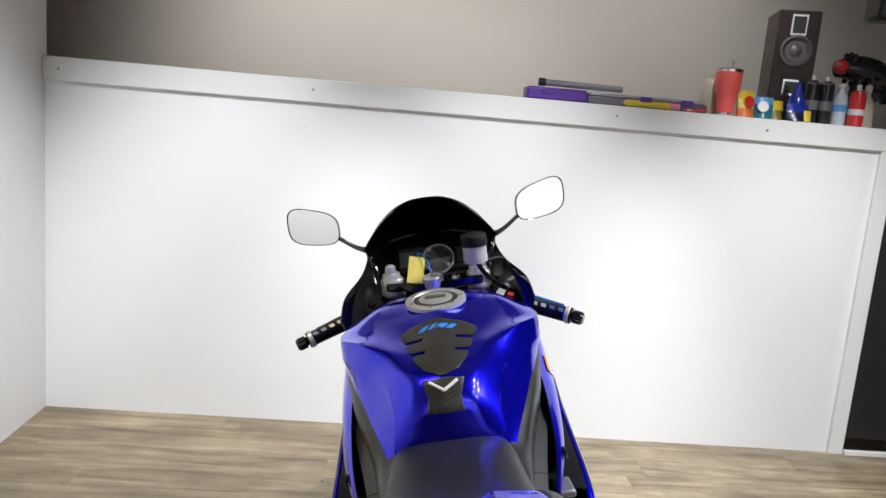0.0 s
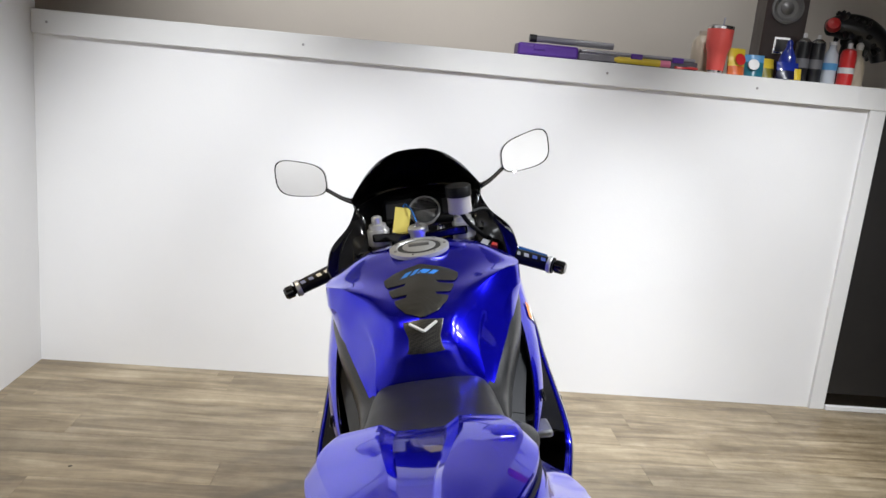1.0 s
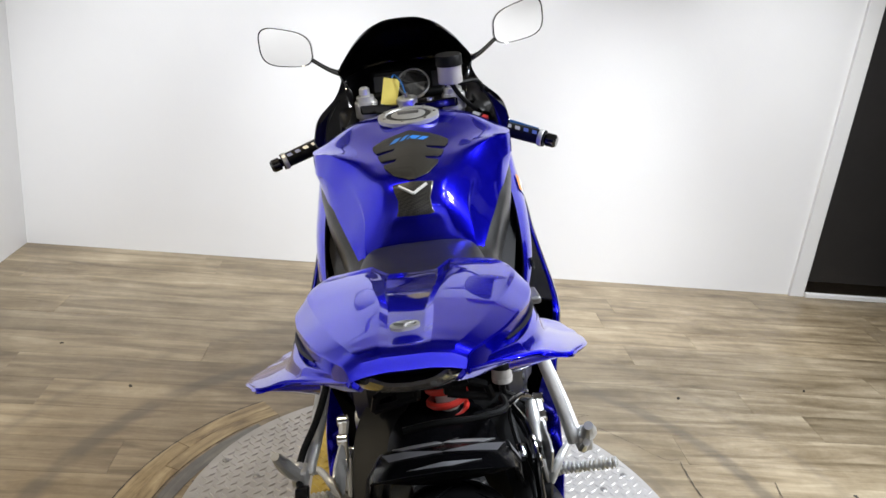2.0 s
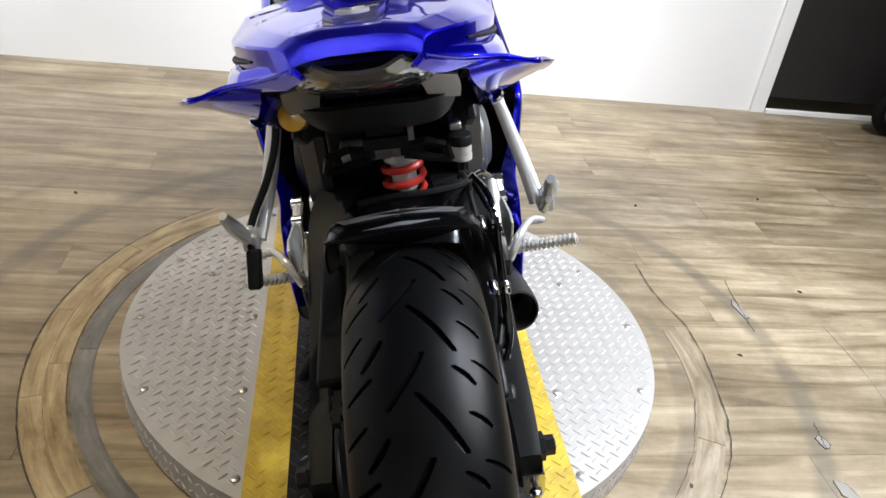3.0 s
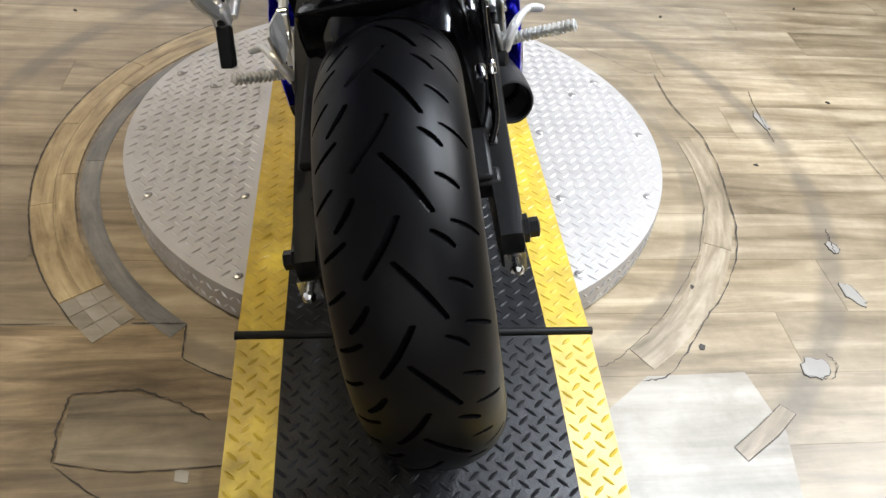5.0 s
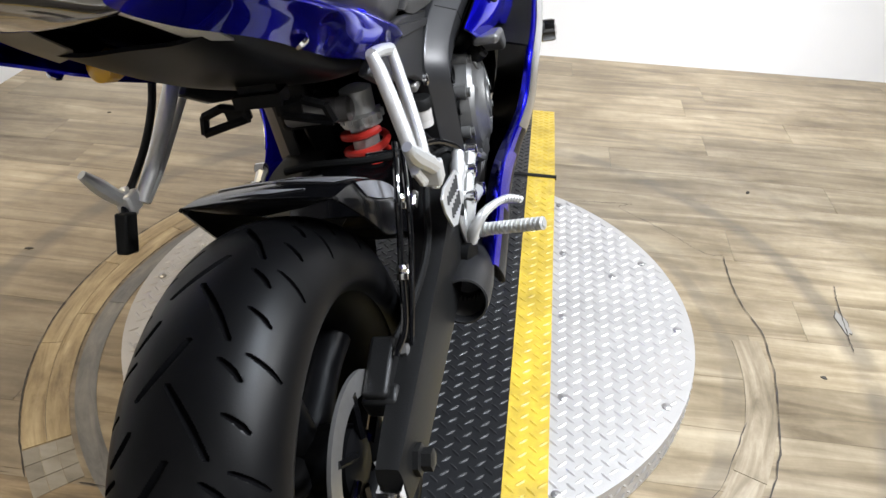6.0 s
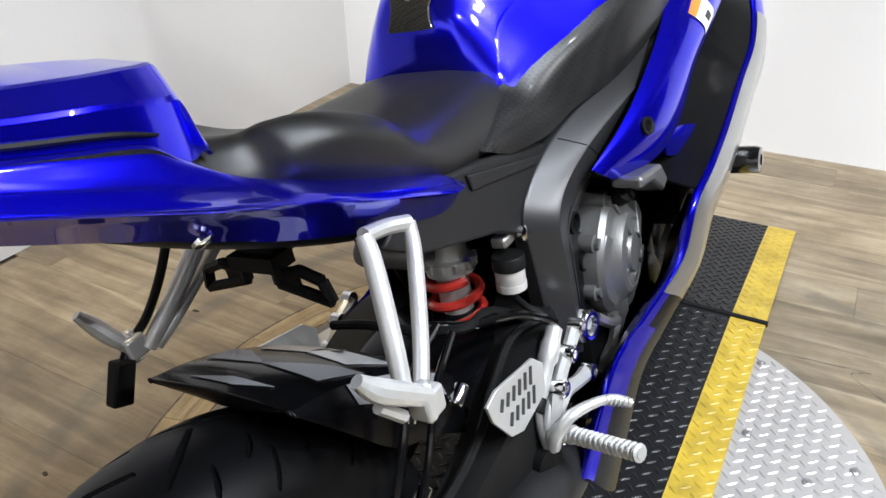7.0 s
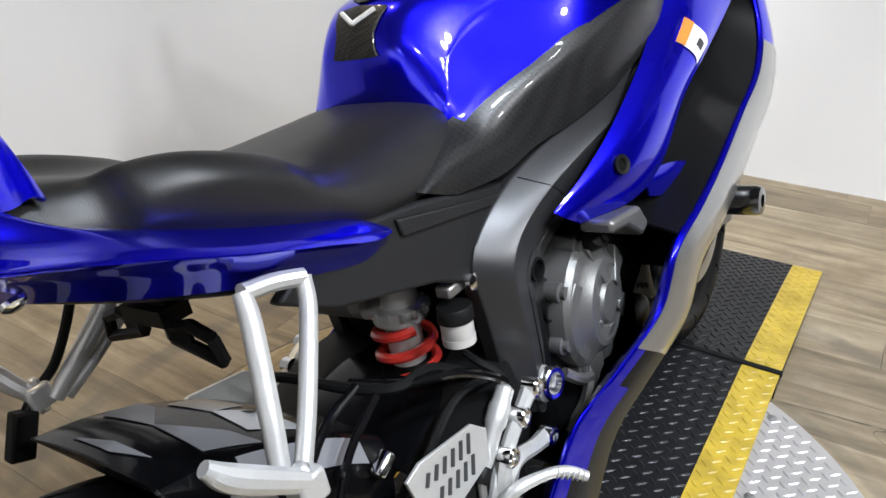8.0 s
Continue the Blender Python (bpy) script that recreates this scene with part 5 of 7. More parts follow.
# frame beams
BEAM = [((0.958, 0.800), (0.965, 0.715)), ((0.870, 0.742), (0.92, 0.690)), ((0.800, 0.712), (0.856, 0.660)), ((0.700, 0.694), (0.780, 0.622)), ((0.600, 0.668), (0.700, 0.588)), ((0.530, 0.636), (0.650, 0.564)), ((0.496, 0.598), (0.620, 0.536)), ((0.502, 0.540), (0.612, 0.505)), ((0.513, 0.450), (0.606, 0.45)), ((0.527, 0.388), (0.585, 0.388))]
for s in (-1, 1):
    def bx(y, z, o=0.0):
        return s * (0.144 + 0.055 * max(0, min(1, (y - 0.58) / 0.3)) + o)
    rows = []
    for (ya, za), (yb, zb) in BEAM:
        row = []
        for k, o in ((0, -0.03), (0.0, -0.014), (0.02, -0.010), (0.24, 0.0155), (0.28, 0.0165), (0.33, 0.0160), (0.62, 0.0085), (0.66, 0.0070), (0.96, -0.012), (1, -0.018), (1, -0.03)):
            y, z = ya + (yb - ya) * k, za + (zb - za) * k
            row.append((bx(y, z, o), y, z))
        rows.append(row)
    bm = bmesh.new()
    add_grid(bm, surface(rows, 6, 3))
    beam = part("frame_beam", bm, FRAME, bike, "dark satin grey alloy frame beam", solid=0.008, angle=50)
    bm = bmesh.new()
    tube(bm, [(bx(0.600 + 0.1 * k, 0.668, o), 0.600 + 0.1 * k, 0.668 - 0.08 * k) for k, o in ((0.03, -0.008), (0.24, 0.0158), (0.28, 0.0168), (0.62, 0.0088), (0.95, -0.0112))], 0.0009, 6, smooth=1)
    part("weld_seam", bm, BLACK_RUBBER, beam)
    for y, z, r in ((0.595, 0.552, 0.015), (0.604, 0.490, 0.013)):
        bm = bmesh.new()
        lathe(bm, [(r, 0), (r, 0.006), (r * 0.8, 0.006), (r * 0.75, 0.0)], (bx(y, z), y, z), (s, 0, 0), 20)
        part("bolt_recess", bm, BLACK_RUBBER, beam)
    bm = bmesh.new()
    lathe(bm, [(0.022, -0.004), (0.022, 0.008), (0.018, 0.011), (0.013, 0.011), (0.012, 0.004), (0, 0.004)], (bx(0.553, 0.42, 0.012), 0.553, 0.42), (s, 0, 0), 24)
    part("pivot_bolt", bm, CAST, beam, "silver hollow pivot bolt")
    for y, z in ((0.600, 0.645), (0.514, 0.580), (0.492, 0.586)):
        bm = bmesh.new()
        lathe(bm, [(0.010, 0), (0.010, 0.006), (0.006, 0.008)], (s * (0.141 if y > 0.55 else 0.128), y, z), (s, 0, 0), 12)
        part("bolt", bm, CHROME, beam)
    # flat subframe cover
    bm = bmesh.new()
    out = [(0.300, 0.722), (0.440, 0.700), (0.600, 0.662), (0.612, 0.640), (0.560, 0.622), (0.507, 0.575), (0.440, 0.610), (0.300, 0.655), (0.24, 0.69)]
    slab(bm, out, lambda y, z: (s * 0.128, y, z), lambda y, z: (s * 0.112, y, z))
    sub = part("subframe_cover", bm, SATIN, bike, "flat matte black subframe cover", bevel=0.004)
    bm = bmesh.new()
    slab(bm, [(0.395, 0.700), (0.600, 0.650), (0.604, 0.640), (0.40, 0.680)], lambda y, z: (s * 0.133, y, z), lambda y, z: (s * 0.127, y, z))
    part("cover_ridge", bm, SATIN, sub, bevel=0.002)
    # textured knee panel between tank and frame
    bm = bmesh.new()
    rows = [[(s * 0.112, 0.436, 0.713), (s * 0.128, 0.448, 0.706), (s * 0.127, 0.47, 0.696), (s * 0.13, 0.50, 0.684)],
            [(s * 0.106, 0.500, 0.738), (s * 0.128, 0.520, 0.724), (s * 0.137, 0.545, 0.705), (s * 0.142, 0.575, 0.68)],
            [(s * 0.103, 0.545, 0.752), (s * 0.134, 0.580, 0.736), (s * 0.146, 0.61, 0.715), (s * 0.152, 0.640, 0.692)],
            [(s * 0.140, 0.650, 0.784), (s * 0.160, 0.665, 0.766), (s * 0.166, 0.69, 0.735), (s * 0.168, 0.715, 0.70)],
            [(s * 0.176, 0.750, 0.806), (s * 0.188, 0.765, 0.790), (s * 0.192, 0.78, 0.760), (s * 0.190, 0.800, 0.722)],
            [(s * 0.196, 0.860, 0.828), (s * 0.206, 0.870, 0.810), (s * 0.206, 0.885, 0.785), (s * 0.204, 0.900, 0.76)],
            [(s * 0.188, 0.980, 0.846), (s * 0.196, 0.985, 0.830), (s * 0.200, 0.99, 0.81), (s * 0.200, 0.99, 0.79)]]
    add_grid(bm, surface(rows, 6, 5))
    part("knee_panel", bm, KNEE, bike, "dark textured knee panel below the tank", solid=0.003)

# engine
bm = bmesh.new()
box(bm, (0, 0.72, 0.40), (0.30, 0.30, 0.26))
engine = part("crankcase", bm, PLASTIC, bike, "black engine case inside the fairing", bevel=0.02)
bm = bmesh.new()
box(bm, (0, 0.86, 0.55), (0.34, 0.26, 0.22), pose(0, 0, 0, 30, 0, 0))
part("cylinder_head", bm, PLASTIC, bike, "black cylinder head", bevel=0.02)
bm = bmesh.new()
box(bm, (0, 0.80, 0.27), (0.26, 0.34, 0.12))
part("oil_sump", bm, PLASTIC, bike, "black oil sump", bevel=0.02)
for s in (-1, 1):
    bm = bmesh.new()
    cc = Vector((s * 0.165, 0.690, 0.462))
    lathe(bm, [(0.090, -0.05), (0.089, -0.004), (0.084, 0.004), (0.076, 0.008), (0.070, 0.010), (0.058, 0.022), (0.050, 0.024), (0.046, 0.022), (0.030, 0.021), (0.026, 0.026), (0.0, 0.027)], cc, (s, 0.10, 0.0), 48)
    shell = ENGINE if s > 0 else ENGINE_DARK
    cover = part("clutch_cover", bm, shell, engine, "grey cast engine side cover" if s > 0 else "black cast engine side cover", angle=28)
    for k in range(8):
        w = math.tau * k / 8 + 0.2
        bm = bmesh.new()
        p = cc + Vector((-s * 0.004, 0.088 * math.cos(w), 0.088 * math.sin(w)))
        lathe(bm, [(0.013, -0.03), (0.013, 0.004), (0.008, 0.005), (0.008, 0.011), (0.004, 0.011)], p, (s, 0, 0), 14)
        part("cover_bolt", bm, shell, cover)
    for k in range(6):
        w = math.tau * k / 6 + 0.5
        bm = bmesh.new()
        e, f = Vector((0, math.cos(w), math.sin(w))), Vector((0, -math.sin(w), math.cos(w)))
        n_ = Vector((s, 0, 0))
        tri = [cc + e * 0.030 + f * 0.006, cc + e * 0.030 - f * 0.006, cc + e * 0.080 - f * 0.018, cc + e * 0.084, cc + e * 0.080 + f * 0.018]
        lo = [bm.verts.new(p - n_ * 0.004) for p in tri]
        hi = [bm.verts.new(p + n_ * (0.027 if q < 2 else 0.013)) for q, p in enumerate(tri)]
        bm.faces.new(hi)
        for q in range(5):
            bm.faces.new((lo[q], lo[(q + 1) % 5], hi[(q + 1) % 5], hi[q]))
        part("cover_rib", bm, shell, cover, bevel=0.002)
    bm = bmesh.new()
    lathe(bm, [(0.014, 0), (0.016, 0.012), (0.016, 0.022), (0.006, 0.024)], (s * 0.170, 0.690, 0.545), (s * 0.8, -0.1, 0.6), 18)
    box(bm, (s * 0.188, 0.689, 0.560), (0.008, 0.008, 0.03), pose(0, 0, 0, 0, -s * 35, 0))
    part("oil_filler", bm, BLACK_RUBBER, cover, "black oil filler plug")
    bm = bmesh.new()
    lathe(bm, [(0.010, 0), (0.012, 0.01), (0.017, 0.02), (0.017, 0.05), (0.009, 0.055), (0.009, 0.07)], (s * 0.165, 0.660, 0.360), (0, 0.1, 1), 16)
    tube(bm, [(s * 0.165, 0.66, 0.362), (s * 0.16, 0.64, 0.33), (s * 0.15, 0.60, 0.31)], 0.010, 8)
    tube(bm, [(s * 0.16, 0.60, 0.405), (s * 0.17, 0.62, 0.385), (s * 0.17, 0.645, 0.375)], 0.008, 8)
    part("water_pipe", bm, STEEL, engine, "small metal pipes below the cover")
    bm = bmesh.new()
    side_plate(bm, [(0.655, 0.592), (0.74, 0.578), (0.765, 0.545), (0.74, 0.535), (0.70, 0.566), (0.655, 0.575)], s * 0.18, s * 0.225)
    part("air_duct", bm, shell, engine, bevel=0.006)

# fairings
for s in (-1, 1):
    # upper blade that runs back to the frame
    bm = bmesh.new()
    rows = [[(s * 0.182, 0.600, 0.624), (s * 0.184, 0.602, 0.622), (s * 0.190, 0.612, 0.612), (s * 0.192, 0.640, 0.594)],
            [(s * 0.196, 0.665, 0.652), (s * 0.206, 0.680, 0.642), (s * 0.214, 0.705, 0.622), (s * 0.214, 0.745, 0.583)],
            [(s * 0.204, 0.735, 0.686), (s * 0.220, 0.760, 0.672), (s * 0.230, 0.790, 0.648), (s * 0.226, 0.825, 0.606)],
            [(s * 0.206, 0.835, 0.738), (s * 0.226, 0.865, 0.722), (s * 0.238, 0.890, 0.698), (s * 0.234, 0.905, 0.672)],
            [(s * 0.200, 0.920, 0.786), (s * 0.224, 0.955, 0.766), (s * 0.240, 0.990, 0.735), (s * 0.238, 1.00, 0.71)],
            [(s * 0.205, 1.02, 0.860), (s * 0.224, 1.05, 0.830), (s * 0.236, 1.09, 0.780), (s * 0.240, 1.10, 0.748)],
            [(s * 0.200, 1.13, 0.915), (s * 0.216, 1.16, 0.880), (s * 0.232, 1.20, 0.835), (s * 0.232, 1.22, 0.785)],
            [(s * 0.168, 1.25, 0.955), (s * 0.188, 1.28, 0.920), (s * 0.210, 1.33, 0.875), (s * 0.205, 1.36, 0.82)]]
    ug = surface(rows, 6, 5)
    add_grid(bm, ug)
    upper = part("upper_fairing", bm, BLUE, bike, "blue upper side fairing blade", solid=0.004)
    lined(upper, PLASTIC, (0, 0.85, 0.55))
    bm = bmesh.new()
    lathe(bm, [(0.0125, -0.002), (0.0125, 0.002), (0.008, 0.001), (0.006, -0.002), (0, -0.002)], (s * 0.219, 0.714, 0.641), (s * 0.93, -0.25, 0.25), 20)
    part("screw", bm, BLACK_RUBBER, upper, "black recessed screw")
    bm = bmesh.new()
    rows = [[(s * 0.214, 0.770, 0.602), (s * 0.215, 0.79, 0.585), (s * 0.214, 0.80, 0.566)], [(s * 0.222, 0.86, 0.592), (s * 0.226, 0.87, 0.568), (s * 0.225, 0.875, 0.540)], [(s * 0.236, 0.955, 0.560), (s * 0.240, 0.96, 0.530), (s * 0.238, 0.96, 0.505)]]
    add_grid(bm, surface(rows, 5, 4))
    part("vent_lip", bm, BLUE, bike, "blue lip below the fairing vent", solid=0.004)
    if s > 0:
        for r0, r1, c0, c1, mt, nm, up in ((21, 24, 5, 14, WHITE_PRINT, "warning_label", 0.0012), (21, 24, 5, 8, ORANGE_PRINT, "label_band", 0.0020), (22, 23, 9, 12, DARK_PRINT, "label_print", 0.0020)):
            bm = bmesh.new()
            add_grid(bm, ug[r0:r1 + 1, c0:c1] + np.array((up * 1.2, -up * 0.4, up)))
            part(nm, bm, mt, upper, solid=0.0003)
    # big side panel: flared rear edge, then curving in towards the front wheel
    EDGE = [(0.205, 0.400, 0.300), (0.215, 0.440, 0.352), (0.222, 0.506, 0.405), (0.232, 0.600, 0.418), (0.256, 0.690, 0.455), (0.270, 0.730, 0.522), (0.274, 0.815, 0.545), (0.272, 0.920, 0.568), (0.268, 1.050, 0.605), (0.268, 1.150, 0.640), (0.256, 1.230, 0.690), (0.235, 1.27, 0.760)]
    FLANGE = [(0.178, 0.430, 0.282), (0.186, 0.472, 0.332), (0.188, 0.535, 0.360), (0.198, 0.615, 0.385), (0.236, 0.695, 0.440)]
    rows = []
    for i, (x, y, z) in enumerate(EDGE):
        q = min(1, i / 4)
        rows.append([(s * FLANGE[i][0], FLANGE[i][1], FLANGE[i][2]) if i < 5 else (s * (x - 0.012), y + 0.004, z - 0.003), (s * (x - 0.004), y, z), (s * (x + 0.003), y + 0.012, z - 0.008), (s * (x + 0.006), y + 0.05, z - 0.03 - 0.03 * (1 - q)), (s * (x - 0.012), y + 0.115, z - 0.075 - 0.04 * (1 - q)), (s * (x - 0.055), y + 0.19, z - 0.13), (s * (x - 0.12), y + 0.25, z - 0.18)])
    g = surface(rows, 5, 4)
    bm = bmesh.new()
    add_grid(bm, g)
    # black lower belly below the blue rear corner
    bm.faces.ensure_lookup_table()
    n_c = g.shape[1] - 1
    for r in range(19):
        for c in range(9 + (2 if 6 < r < 14 else 0), n_c):
            bm.faces[r * n_c + c].material_index = 1
    side = part("side_fairing", bm, BLUE, bike, "blue side fairing panel", solid=0.005)
    lined(side, PLASTIC, (0, 0.85, 0.60))
    bm = bmesh.new()
    add_grid(bm, g[17:50, 6:20] + np.array((s * 0.002, 0.0005, 0.0012)))
    part("silver_graphic", bm, SILVER_PAINT, side, "silver graphic panel on the fairing", solid=0.001)
    bm = bmesh.new()
    lathe(bm, [(0.010, -0.06), (0.021, -0.045), (0.023, -0.04), (0.023, 0.020), (0.021, 0.027), (0.010, 0.028), (0.009, 0.018), (0, 0.018)], (s * 0.271, 1.02, 0.474), (s, 0, 0), 26)
    part("frame_slider", bm, GLOSS_BLACK, bike, "black round frame slider")
    bm = bmesh.new()
    rows = [[(s * 0.214, 0.760, 0.590), (s * 0.15, 0.77, 0.56), (s * 0.262, 0.760, 0.530)],
            [(s * 0.218, 0.825, 0.604), (s * 0.15, 0.83, 0.57), (s * 0.264, 0.815, 0.540)],
            [(s * 0.226, 0.905, 0.668), (s * 0.15, 0.93, 0.62), (s * 0.262, 0.92, 0.563)],
            [(s * 0.230, 1.00, 0.706), (s * 0.15, 1.03, 0.66), (s * 0.258, 1.05, 0.600)],
            [(s * 0.232, 1.10, 0.744), (s * 0.15, 1.12, 0.70), (s * 0.258, 1.15, 0.635)],
            [(s * 0.226, 1.22, 0.780), (s * 0.15, 1.23, 0.74), (s * 0.246, 1.23, 0.685)],
            [(s * 0.200, 1.34, 0.820), (s * 0.14, 1.34, 0.80), (s * 0.226, 1.28, 0.755)]]
    add_grid(bm, surface(rows, 4, 4))
    part("inner_panel", bm, PLASTIC, bike, "black inner fairing panel", solid=0.004)
bm = bmesh.new()
box(bm, (0, 1.10, 0.50), (0.30, 0.05, 0.34), pose(0, 0, 0, -12, 0, 0))
radiator = part("radiator", bm, PLASTIC, bike, "black radiator behind the front wheel")
for k in range(24):
    bm = bmesh.new()
    box(bm, (0, 1.072 + 0.0026 * (k - 12), 0.36 + 0.012 * k), (0.28, 0.006, 0.003))
    part("fin", bm, PLASTIC, radiator)

# nose fairing and screen
bm = bmesh.new()
rows = [[(0, 1.66, 0.80), (0.06, 1.655, 0.80), (0.12, 1.60, 0.79), (0.17, 1.50, 0.78), (0.205, 1.40, 0.77)],
        [(0, 1.66, 0.86), (0.065, 1.645, 0.86), (0.13, 1.585, 0.855), (0.18, 1.48, 0.85), (0.212, 1.36, 0.84)],
        [(0, 1.60, 0.93), (0.07, 1.585, 0.93), (0.13, 1.53, 0.925), (0.165, 1.43, 0.92), (0.182, 1.32, 0.915)],
        [(0, 1.52, 0.985), (0.07, 1.505, 0.985), (0.125, 1.45, 0.98), (0.150, 1.37, 0.975), (0.165, 1.29, 0.975)]]
add_grid(bm, both_sides(surface(rows, 6, 5)))
nose = part("nose_fairing", bm, BLUE, bike, "blue nose fairing, black inside", solid=0.004)
lined(nose, PLASTIC, (0, 1.2, 0.80))
bm = bmesh.new()
SCREEN_ROWS = [[(0, 1.52, 0.985), (0.066, 1.505, 0.985), (0.116, 1.45, 0.982), (0.148, 1.37, 0.978), (0.162, 1.285, 0.975)],
        [(0, 1.46, 1.035), (0.066, 1.447, 1.034), (0.118, 1.40, 1.028), (0.148, 1.34, 1.018), (0.163, 1.275, 1.008)],
        [(0, 1.39, 1.080), (0.058, 1.380, 1.078), (0.100, 1.345, 1.070), (0.128, 1.305, 1.055), (0.140, 1.265, 1.040)],
        [(0, 1.33, 1.104), (0.046, 1.324, 1.102), (0.080, 1.300, 1.094), (0.100, 1.275, 1.082), (0.110, 1.255, 1.070)],
        [(0, 1.30, 1.112), (0.036, 1.296, 1.110), (0.060, 1.282, 1.104), (0.078, 1.266, 1.096), (0.088, 1.252, 1.086)]]
rows = [[(x * 1.05, y, 0.985 + (z - 0.985) * 1.07) for x, y, z in r] for r in SCREEN_ROWS]
add_grid(bm, both_sides(surface(rows, 6, 5)))
part("windscreen", bm, TINT, bike, "black tinted double-bubble windscreen", solid=0.003)
bm = bmesh.new()
rows = [[(0, 1.50, 0.80), (0.10, 1.47, 0.80), (0.19, 1.36, 0.78)], [(0, 1.50, 0.90), (0.10, 1.46, 0.90), (0.18, 1.33, 0.88)], [(0, 1.47, 0.975), (0.10, 1.43, 0.97), (0.158, 1.30, 0.965)], [(0, 1.512, 0.993), (0.095, 1.464, 0.991), (0.160, 1.290, 0.986)]]
add_grid(bm, both_sides(surface(rows, 5, 5)))
part("inner_cowl", bm, PLASTIC, bike, "black inner cowl around the dials", solid=0.003)
for s in (-1, 1):
    bm = bmesh.new()
    rows = [[(s * 0.172, 1.300, 1.010), (s * 0.162, 1.27, 0.985), (s * 0.145, 1.25, 0.95)], [(s * 0.170, 1.275, 0.982), (s * 0.158, 1.25, 0.955), (s * 0.145, 1.23, 0.93)], [(s * 0.188, 1.215, 0.946), (s * 0.172, 1.20, 0.92), (s * 0.158, 1.19, 0.89)], [(s * 0.226, 1.135, 0.914), (s * 0.208, 1.125, 0.88), (s * 0.19, 1.11, 0.855)], [(s * 0.236, 1.07, 0.872), (s * 0.220, 1.06, 0.84), (s * 0.20, 1.06, 0.82)]]
    add_grid(bm, surface(rows, 5, 4))
    part("cowl_edge", bm, GLOSS_BLACK, bike, "black inner edge of the fairing", solid=0.004)

# mirrors
for s in (-1, 1):
    c = Vector((s * 0.300, 1.29, 1.078))
    u, v = Vector((1, 0.10 if s > 0 else 0.03, 0.12 * s)).normalized(), Vector((0, 0.08, 1)).normalized()
    nrm = v.cross(u).normalized()
    if nrm.y > 0:
        nrm = -nrm

    def outline(k, scale):
        w = math.tau * k / 48
        e = 0.62
        cx, cz = math.copysign(abs(math.cos(w)) ** e, math.cos(w)), math.copysign(abs(math.sin(w)) ** e, math.sin(w))
        taper = 1 + 0.10 * cx * s
        return u * (cx * 0.067 * scale) + v * (cz * 0.047 * scale * taper + cx * s * 0.006)
    bm = bmesh.new()
    g = np.array([[c + outline(k, 0.94) + nrm * 0.001, c + outline(k, 1.0) + nrm * 0.003, c + outline(k, 1.02) - nrm * 0.006, c + outline(k, 0.9) - nrm * 0.022, c + outline(k, 0.5) - nrm * 0.032, c - nrm * 0.033] for k in range(48)])
    add_grid(bm, g, wrap_u=True)
    mirror = part("mirror", bm, GLOSS_BLACK, bike, "black rear-view mirror on a thin stalk")
    bm = bmesh.new()
    bm.faces.new([bm.verts.new(c + outline(k, 0.955) + nrm * 0.0015) for k in range(48)])
    part("mirror_glass", bm, MIRROR, mirror, "mirror glass")
    bm = bmesh.new()
    tube(bm, [(s * 0.172, 1.305, 0.998), (s * 0.20, 1.30, 1.012), (s * 0.238, 1.298, 1.040), (s * 0.262, 1.30, 1.055)], [0.008, 0.006, 0.0055, 0.008], 10)
    part("stalk", bm, GLOSS_BLACK, mirror)

# ---- front end that steers: forks, clamp, bars; turned a little to the right ----
STEER = Matrix.Translation((0, 1.175, 0)) @ pose(0, 0, 0, 0, 0, -7.0) @ Matrix.Translation((0, -1.175, 0))


def steered(name, bm, mat, parent, label="", **kw):
    bmesh.ops.transform(bm, matrix=STEER, verts=bm.verts)
    return part(name, bm, mat, parent, label, **kw)


